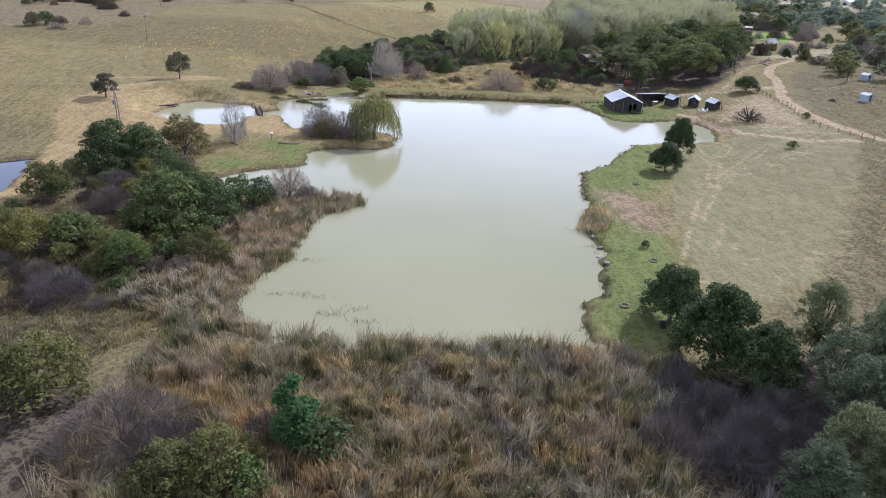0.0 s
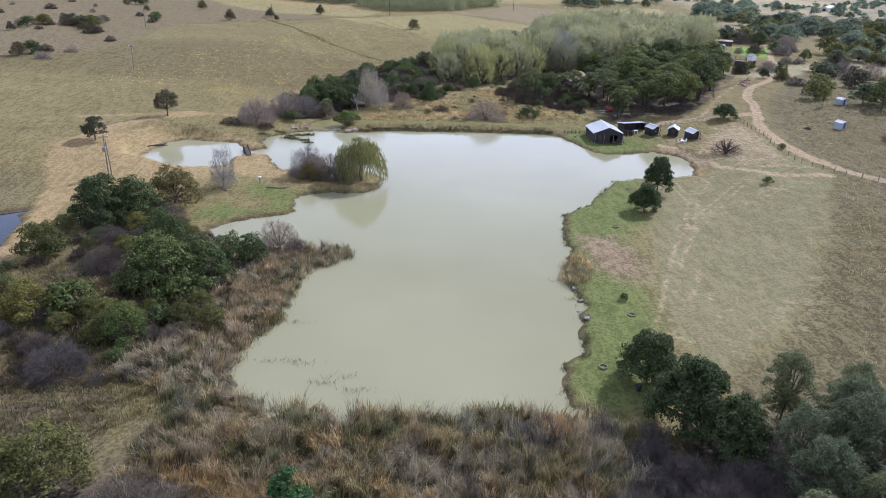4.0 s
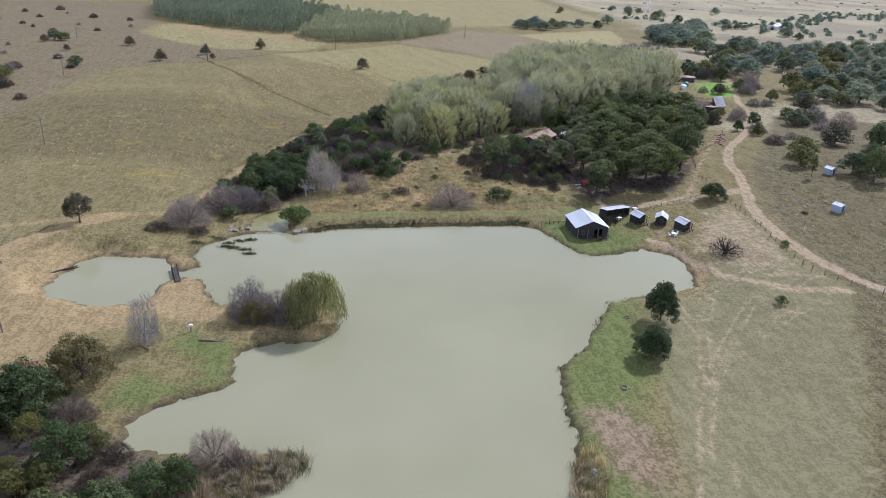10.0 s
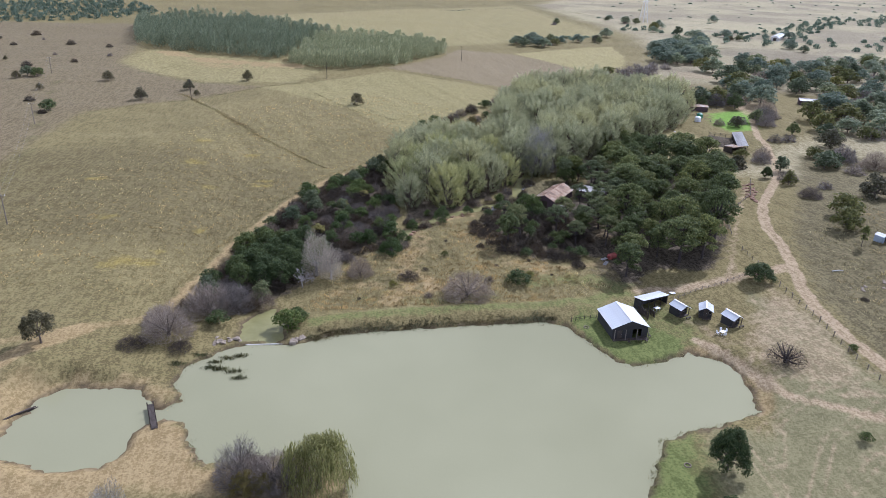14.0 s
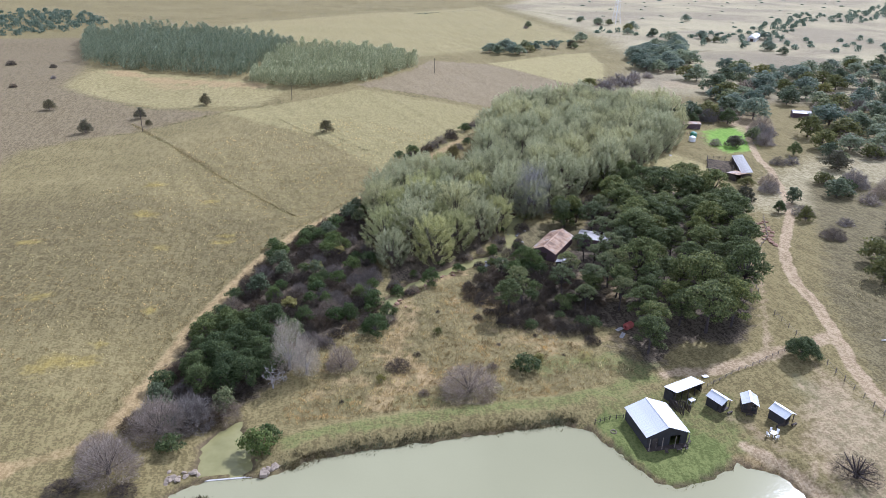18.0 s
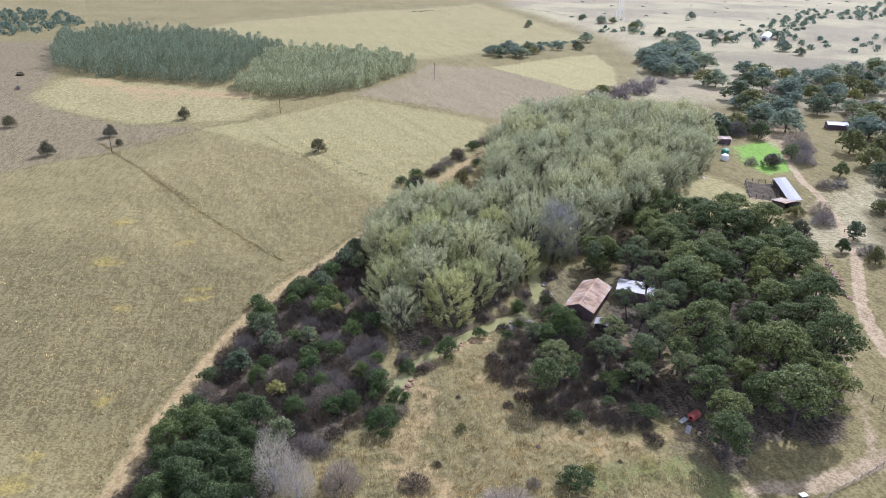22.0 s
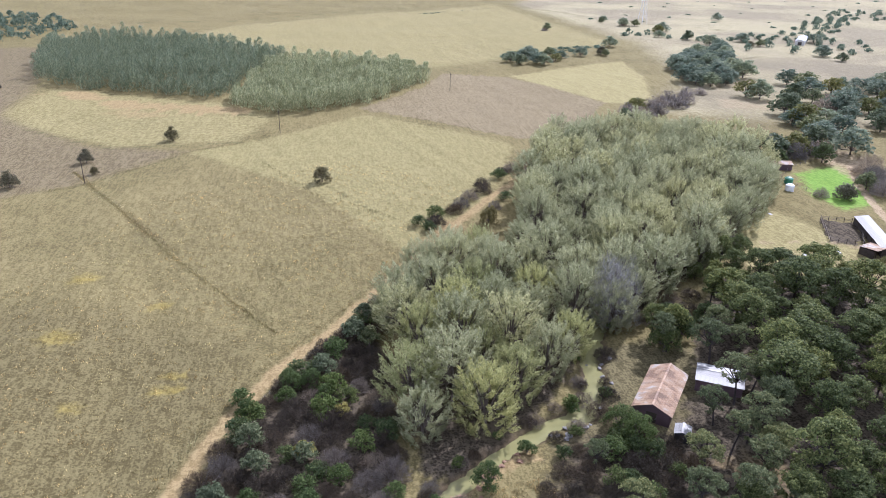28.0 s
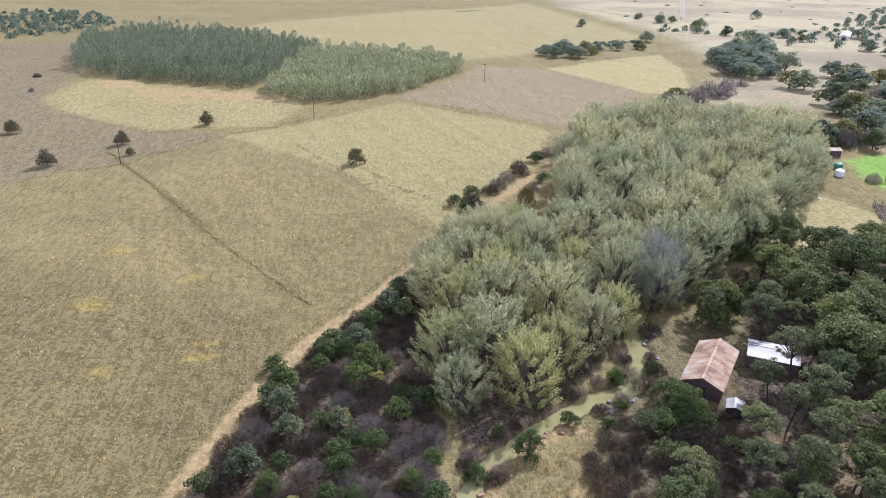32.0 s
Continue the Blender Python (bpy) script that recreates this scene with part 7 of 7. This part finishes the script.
def fence(name, line, gap, label, height=1.2, r=0.06, wires=(0.4, 0.75, 1.1), mat="wood", rail=False):
    x0, y0 = line[0]
    z0 = z_at(x0, y0)
    root = thing(name, x0, y0, z0, 0, label, "fence")
    prev = None
    for (ax, ay), (bx, by) in zip(line, line[1:]):
        k = max(1, round(math.hypot(bx - ax, by - ay) / gap))
        for i in range(k + (1 if (bx, by) == line[-1] else 0)):
            x, y = ax + (bx - ax) * i / k, ay + (by - ay) * i / k
            z = z_at(x, y)
            p = np.array((x - x0, y - y0, z - z0))
            tip = p + (rng.normal() * 0.04, rng.normal() * 0.04, height * rng.uniform(0.92, 1.08))
            rod("post", p - (0, 0, 0.3), tip, r * rng.uniform(0.85, 1.2), M[mat], root, 5)
            if prev is not None:
                for h in wires:
                    rod("rail" if rail else "wire", prev + (0, 0, h), p + (0, 0, h), 0.045 if rail else 0.012, M[mat] if rail else M["grey_rock"], root, 4 if rail else 3)
            prev = p
    return root


fence("road_fence", [(93.6, 229), (92.3, 213.2), (91.6, 190.2), (90.2, 175.4), (90.2, 165), (95.8, 155.4), (104, 150)], 3.0, "post and wire fence along the farm track", 1.3, 0.085)
fence("yard_fence", [(66.0, 207.4), (72.5, 209.8), (79.9, 212.0), (90.4, 215.4)], 1.8, "low weathered rail fence behind the cabins", 0.9, 0.07, (0.3, 0.65), "wood", True)
fence("lodge_fence", [(45.2, 200.3), (42.5, 200.2), (39.2, 199.2)], 1.3, "dark rail fence between lodge and dam wall", 1.0, 0.08, (0.35, 0.75), "dark_wood", True)
fence("wood_fence", [(129.1, 292.2), (119.4, 274.1), (107, 261), (100.7, 253.7), (96, 240)], 2.6, "grey pole fence along the wood", 1.1, 0.08, (0.4, 0.8), "wood", True)
fence("pasture_fence", [(-30.5, 262), (-26, 281), (-14, 302), (0, 322), (12, 340)], 4.5, "post and wire fence between pasture and dirt road", 1.2, 0.07)
fence("kitchen_screen", [(56.0, 203.3), (57.2, 199.8)], 0.35, "dark pole screen beside the kitchen shed", 1.7, 0.1, (0.6, 1.3), "dark_wood", True)
fence("kitchen_screen", [(56.0, 203.3), (58.6, 202.2), (59.0, 200.6)], 0.35, "dark pole screen beside the kitchen shed", 1.5, 0.1, (0.6, 1.3), "dark_wood", True)
fence("green_field_fence", [(160, 384), (155, 398), (168, 412), (192, 424)], 4, "post and wire fence round the bright green field", 1.2, 0.08)

# power poles and their lines
tops = []
for x, y, h, twin in ((-65.9, 145.2, 8.5, True), (-101.8, 253, 8.5, False), (-138, 362, 8.5, False), (-172, 470, 8.5, False)):
    z = z_at(x, y)
    p = thing("power_pole", x, y, z, 0, "weathered wooden power pole with a crossarm", "power pole", "power poles")
    rod("pole", (0, 0, -0.5), (0, 0, h), 0.15, M["wood"], p, 8, 0.1)
    box("crossarm", (0, 0, h - 0.5), (1.8, 0.12, 0.14), M["wood"], p, rz=20)
    for s in (-0.8, 0, 0.8):
        rod("insulator", (s * 0.94, s * 0.34, h - 0.43), (s * 0.94, s * 0.34, h - 0.15), 0.06, M["white"], p, 6)
    if twin:
        rod("pole", (0.9, -0.5, -0.5), (0.35, -0.1, h - 1.2), 0.13, M["wood"], p, 8, 0.1)
        box("transformer", (0.1, -0.5, h - 3.0), (0.7, 0.6, 1.0), M["grey_rock"], p, "grey transformer box", bevel=0.05)
    tops.append((x, y, z + h - 0.15))
for x, y in ((-88.4, 415.7), (-27.2, 477), (60, 560)):
    z = z_at(x, y)
    p = thing("power_pole", x, y, z, 0, "tall wooden power pole in the open pasture", "power pole", "power poles")
    rod("pole", (0, 0, -0.5), (0, 0, 9.5), 0.16, M["dark_wood"], p, 8, 0.1)
    box("crossarm", (0, 0, 9.0), (1.8, 0.12, 0.14), M["dark_wood"], p, rz=-45)
for a, b2 in zip(tops, tops[1:]):
    c = thing("power_line", *a, 0, "thin sagging power line between wooden poles", "cable")
    d = np.subtract(b2, a)
    for off in (-0.75, 0.75):
        pts = [d * s + (off, off * 0.36, -2.2 * 4 * s * (1 - s)) for s in np.linspace(0, 1, 12)]
        part("wire", mesh_of("wire", *tube_arrays(pts, [0.018] * 12, 4), M["grey_rock"]), None, c)

# pylon on the far plain
py_ = thing("pylon", 300, 860, z_at(300, 860), 20, "grey steel lattice pylon on the far plain", "pylon")
for sx, sy in ((-1, -1), (1, -1), (1, 1), (-1, 1)):
    rod("leg", (sx * 3.4, sy * 3.4, -0.5), (sx * 0.7, sy * 0.7, 30), 0.16, M["tin"], py_, 4)
for z in (4, 9, 14, 19, 24):
    w = 3.4 - 2.7 * z / 30
    w2 = 3.4 - 2.7 * (z + 5) / 30
    for sx, sy, tx, ty in ((-1, -1, 1, -1), (1, -1, 1, 1), (1, 1, -1, 1), (-1, 1, -1, -1)):
        rod("brace", (sx * w, sy * w, z), (tx * w2, ty * w2, z + 5), 0.09, M["tin"], py_, 4)
for z, w in ((22, 5), (26, 6.5), (30, 4)):
    rod("arm", (-w, 0, z), (w, 0, z), 0.14, M["tin"], py_, 4)

# ---- the water's edge: sluice, weir, rings, rocks ----
sl = thing("sluice_bridge", -42.9, 169.2, 0.0, 20, "narrow dark wooden footbridge over the pond channel", "bridge")
for s in (-0.38, 0.38):
    box("beam", (s, 0, 0.55), (0.16, 7.4, 0.22), M["dark_wood"], sl)
for i in range(22):
    box("plank", (0, -3.55 + i * 0.338, 0.69), (1.05, 0.3, 0.05), M["dark_wood"], sl)
for y in (-3.2, -1.0, 1.0, 3.2):
    for s in (-0.5, 0.5):
        rod("post", (s, y, -1.5), (s, y, 1.5), 0.09, M["dark_wood"], sl)
weir = thing("weir", -27.2, 193.4, 0, 0, "thin pale concrete weir across the dam outlet", "weir")
box("weir_wall", (0, 0, -0.4), (11.4, 0.35, 1.0), M["concrete"], weir, bevel=0.03)
box("weir_buttress", (5.9, 0.2, 0.1), (1.2, 1.4, 1.1), M["pale_rock"], weir, bevel=0.06)


def rock_mesh(seed, mat):
    bm = bmesh.new()
    bmesh.ops.create_icosphere(bm, subdivisions=2, radius=1)
    g2 = np.random.default_rng(seed)
    k = g2.normal(size=(4, 3))
    for v in bm.verts:
        n2 = np.array(v.co)
        v.co *= 1 + 0.16 * math.sin(2.2 * float(k[0] @ n2) + 1) + 0.12 * math.sin(3.6 * float(k[1] @ n2)) + g2.normal() * 0.05
        v.co.z *= 0.65
    me = bpy.data.meshes.new("rock")
    bm.to_mesh(me)
    bm.free()
    me.materials.append(mat)
    return me


def rocks(line, count, size, mat, label, group, spread=0.8):
    meshes = [rock_mesh(60 + i, M[mat]) for i in range(4)]
    for i in range(count):
        a, b2 = line[i % (len(line) - 1)], line[i % (len(line) - 1) + 1]
        s = rng.random()
        x, y = a[0] + (b2[0] - a[0]) * s + rng.normal() * spread, a[1] + (b2[1] - a[1]) * s + rng.normal() * spread
        k = size * rng.uniform(0.45, 1.3)
        o = new("rock", meshes[i % 4])
        o.matrix_world = pose(x, y, z_at(x, y) + 0.12 * k, jit(-15, 15), jit(-15, 15), jit(0, 360)) @ Matrix.Diagonal((k * jit(0.8, 1.3), k, k * jit(0.6, 1.0), 1))
        tagged(o, label, "rock", group)


rocks([(5.5, 249.5), (8, 254), (11, 258.5), (16, 262.5), (24, 267.5)], 46, 0.5, "rock", "orange-brown rock on the eroded creek bank", "rocks of the creek bank", 1.0)
rocks([(-32, 195), (-36, 194.5), (-38.5, 193)], 16, 0.6, "pale_rock", "pale rock at the weir", "rocks at the weir", 0.6)
rocks([(-21, 193.5), (-19, 195)], 7, 0.5, "pale_rock", "pale rock at the weir", "rocks at the weir", 0.5)
rocks([(117.5, 269), (122, 279), (127, 289)], 34, 0.6, "rock", "red-brown rock in a heap beside the farm track", "rocks beside the track", 0.9)
rocks([(23.5, 96), (24.3, 92), (24.5, 99), (26, 109), (27.5, 108)], 18, 0.4, "grey_rock", "grey rock on the shore", "rocks on the shore", 0.6)
rocks([(44, 285), (47, 294), (40, 276), (33, 273)], 26, 0.55, "grey_rock", "grey rock in the creek bed", "rocks of the creek", 1.6)
rocks([(111, 203), (124, 210), (132, 222)], 22, 0.4, "pale_rock", "pale stone on the rough slope", "stones on the slope", 1.6)

stone_me = bpy.data.meshes.new("ring_stone")
bm = bmesh.new()
add_box(bm, (0, 0, 0), (0.17, 0.22, 0.22))
bmesh.ops.bevel(bm, geom=bm.edges[:], offset=0.04, segments=1, affect="EDGES")
bm.to_mesh(stone_me)
bm.free()
stone_me.materials.append(M["pale_rock"])
for x, y in ((45.6, 151.3), (37.4, 127.6), (31.6, 92.4), (24.3, 77.9), (41.9, 196.6)):
    fr = thing("fire_ring", x, y, z_at(x, y), 0, "round pale stone fire ring on the lawn", "fire ring", "fire rings")
    for i in range(14):
        a = 2 * math.pi * i / 14
        part("stone", stone_me, None, fr).matrix_local = pose(0.52 * math.cos(a), 0.52 * math.sin(a), 0.08, jit(-6, 6), jit(-6, 6), math.degrees(a) + jit(-8, 8))


def slab_table(name, x, y, turn, s, h, mat, label, cat):
    t = thing(name, x, y, z_at(x, y), turn, label, cat)
    box("tabletop", (0, 0, h), (s * 1.3, s, 0.06), mat, t)
    for a in (-1, 1):
        for b2 in (-1, 1):
            box("leg", (a * s * 0.55, b2 * s * 0.4, h / 2), (0.06, 0.06, h), mat, t)
    return t


def chair(x, y, turn, mat, label, group):
    c = thing("garden_chair", x, y, z_at(x, y), turn, label, "chair", group)
    box("seat", (0, 0, 0.42), (0.5, 0.5, 0.05), mat, c)
    box("backrest", (0, 0.24, 0.72), (0.5, 0.05, 0.55), mat, c)
    for a in (-1, 1):
        for b2 in (-1, 1):
            box("leg", (a * 0.21, b2 * 0.21, 0.21), (0.05, 0.05, 0.42), mat, c)
    return c


slab_table("garden_table", 70.1, 190.5, 20, 0.9, 0.72, M["white"], "white plastic garden table on the grass by the cabins", "table")
for i, (dx, dy, a) in enumerate(((-1.0, 0.2, 100), (0.9, 0.4, -70), (0.1, -0.9, 170), (0.2, 1.0, 10))):
    chair(70.1 + dx, 190.5 + dy, a, M["white"], "white plastic garden chair beside the table", "garden chairs")
slab_table("braai_table", 51.5, 190.0, 10, 0.8, 0.75, M["dark_wood"], "dark wooden table in front of the lodge", "table")
for x, y, a in ((47.6, 190.6, 40), (49.2, 189.8, -10), (53.2, 190.2, 60), (54.6, 192.0, 80)):
    chair(x, y, a, M["dark_wood"], "dark wooden chair in front of the lodge", "lodge chairs")
slab_table("kitchen_table", 60.5, 203.2, 21, 1.0, 0.85, M["white"], "pale table under the kitchen shed", "table")
for i, (x, y, a) in enumerate(((65.9, 198.3, 20), (69.0, 196.8, -25), (75.2, 192.2, 20), (72.4, 192.6, 20))):
    b_ = thing("bench", x, y, z_at(x, y), a, "low dark wooden bench outside a cabin", "bench", "cabin benches")
    box("seat", (0, 0, 0.42), (1.3, 0.35, 0.07), M["dark_wood"], b_)
    for s in (-0.5, 0.5):
        box("leg", (s, 0, 0.2), (0.08, 0.3, 0.4), M["dark_wood"], b_)


def log(x, y, turn, length, r, mat, label, lift=0.0, tilt=0.0):
    o = new("log", mesh_of("log", *tube_arrays([(-length / 2, 0, 0), (0, 0.1 * r, 0.05), (length / 2, 0, 0)], [r, r * 0.9, r * 0.7], 7), M[mat]))
    o.matrix_world = pose(x, y, z_at(x, y) + r * 0.7 + lift, 0, tilt, turn)
    return tagged(o, label, "log")


log(-30.5, 142.8, -10, 4.2, 0.14, "wood", "pale fallen log on the grassy bank")
log(-28.5, 143.4, 35, 2.4, 0.1, "wood", "pale fallen log on the grassy bank")
log(-40.6, 140.4, -35, 2.2, 0.12, "wood", "pale fallen log under the bare tree")
log(-35.4, 72.5, -35, 6.0, 0.07, "wood", "long pale pole lying in the brush")
log(-53.2, 98.2, 10, 3.6, 0.06, "wood", "pale pole lying in rough grass")
log(-22.4, 105.0, 20, 2.0, 0.12, "wood", "grey log on the reedy point")
log(111, 214, 5, 3.0, 0.16, "concrete", "pale log beside the farm track")
for x, y, lean in ((-54.8, 104.5, 8), (-41.9, 75.6, -6), (-52, 98, 4)):
    s = thing("fence_post", x, y, z_at(x, y), 0, "thin leaning pale post in rough ground", "post", "leaning posts")
    rod("post", (0, 0, -0.3), (lean * 0.06, 0, 2.6), 0.06, M["wood"], s)
for i in range(9):
    log(-66.5 + 0.28 * i, 170.2 + 0.33 * i, 48 + jit(-8, 8), 2.6, 0.16, "dark_wood", "dark log in a pile on the pond bank")
pb = thing("feeder_post", -34.6, 146.4, z_at(-34.6, 146.4), 0, "small white box on a grey post on the bank", "post box")
rod("post", (0, 0, -0.3), (0, 0, 1.1), 0.12, M["grey_rock"], pb)
box("box", (0, 0, 1.25), (0.6, 0.5, 0.3), M["white"], pb, bevel=0.03)
sh = shed_roof("shelter", -55.2, 131.8, 8, 3.0, 2.2, 2.2, 2.5, "small open shelter with a dark red tin roof", "shelter", M["red"], M["dark_wood"], 2, back_wall=False)
tk = thing("tank_stand", -57.8, 131.4, z_at(-57.8, 131.4), 0, "dark plastic tank raised on a wooden stand", "water tank")
part("tank_body", mesh_of("tank_body", *tube_arrays([(0, 0, 1.8), (0, 0, 2.7), (0, 0, 2.9)], [0.55, 0.55, 0.2], 16), M["rubber"]), None, tk)
for a in (-0.4, 0.4):
    for b2 in (-0.4, 0.4):
        rod("leg", (a, b2, -0.3), (a, b2, 1.8), 0.07, M["dark_wood"], tk)
tagged(new("gate_frame", mesh_of("gate_frame", *tube_arrays([(-63.2, 117.8, z_at(-63.2, 117.8) - 0.3), (-63.2, 117.8, 1.9), (-60.2, 119, 1.9), (-60.2, 119, z_at(-60.2, 119) - 0.3)], [0.06] * 4, 6), M["white"])), "white metal pipe frame on the bank", "frame")
rt = thing("red_tank", 59.6, 233.2, z_at(59.6, 233.2), 30, "red-brown round tank lying at the edge of the wood", "tank")
part("tank_body", mesh_of("tank_body", *tube_arrays([(-1.2, 0, 0.8), (-1.0, 0, 0.8), (1.0, 0, 0.8), (1.2, 0, 0.8)], [0.3, 0.85, 0.85, 0.3], 14), M["red"]), None, rt)
for x, y, a, s in ((57.4, 233.0, 30, 2.2), (57.0, 230.2, 55, 2.6)):
    o = thing("metal_sheet", x, y, z_at(x, y), a, "pale metal sheet lying on bare ground", "metal sheet", "metal sheets")
    box("sheet", (0, 0, 0.12), (s, 0.9, 0.05), M["old_tin"], o, rx=4)
o = thing("sheet_pile", 67.2, 210.6, z_at(67.2, 210.6), 10, "white sheet lying by the yard fence", "metal sheet")
box("sheet", (0, 0, 0.15), (1.3, 0.9, 0.08), M["white"], o, ry=4)
for x, y in ((132.7, 367.6), (135, 337.1), (125, 337.6)):
    o = thing("metal_sheet", x, y, z_at(x, y), jit(0, 90), "pale metal sheet lying on bare ground", "metal sheet", "metal sheets")
    box("sheet", (0, 0, 0.12), (1.7, 0.9, 0.06), M["old_tin"], o, rx=3)
o = thing("bin", 27.6, 73.2, z_at(27.6, 73.2), 0, "dark blue bin under the lawn tree", "bin")
rod("bin_body", (0, 0, -0.05), (0, 0, 0.8), 0.32, M["rubber"], o, 12, 0.36)
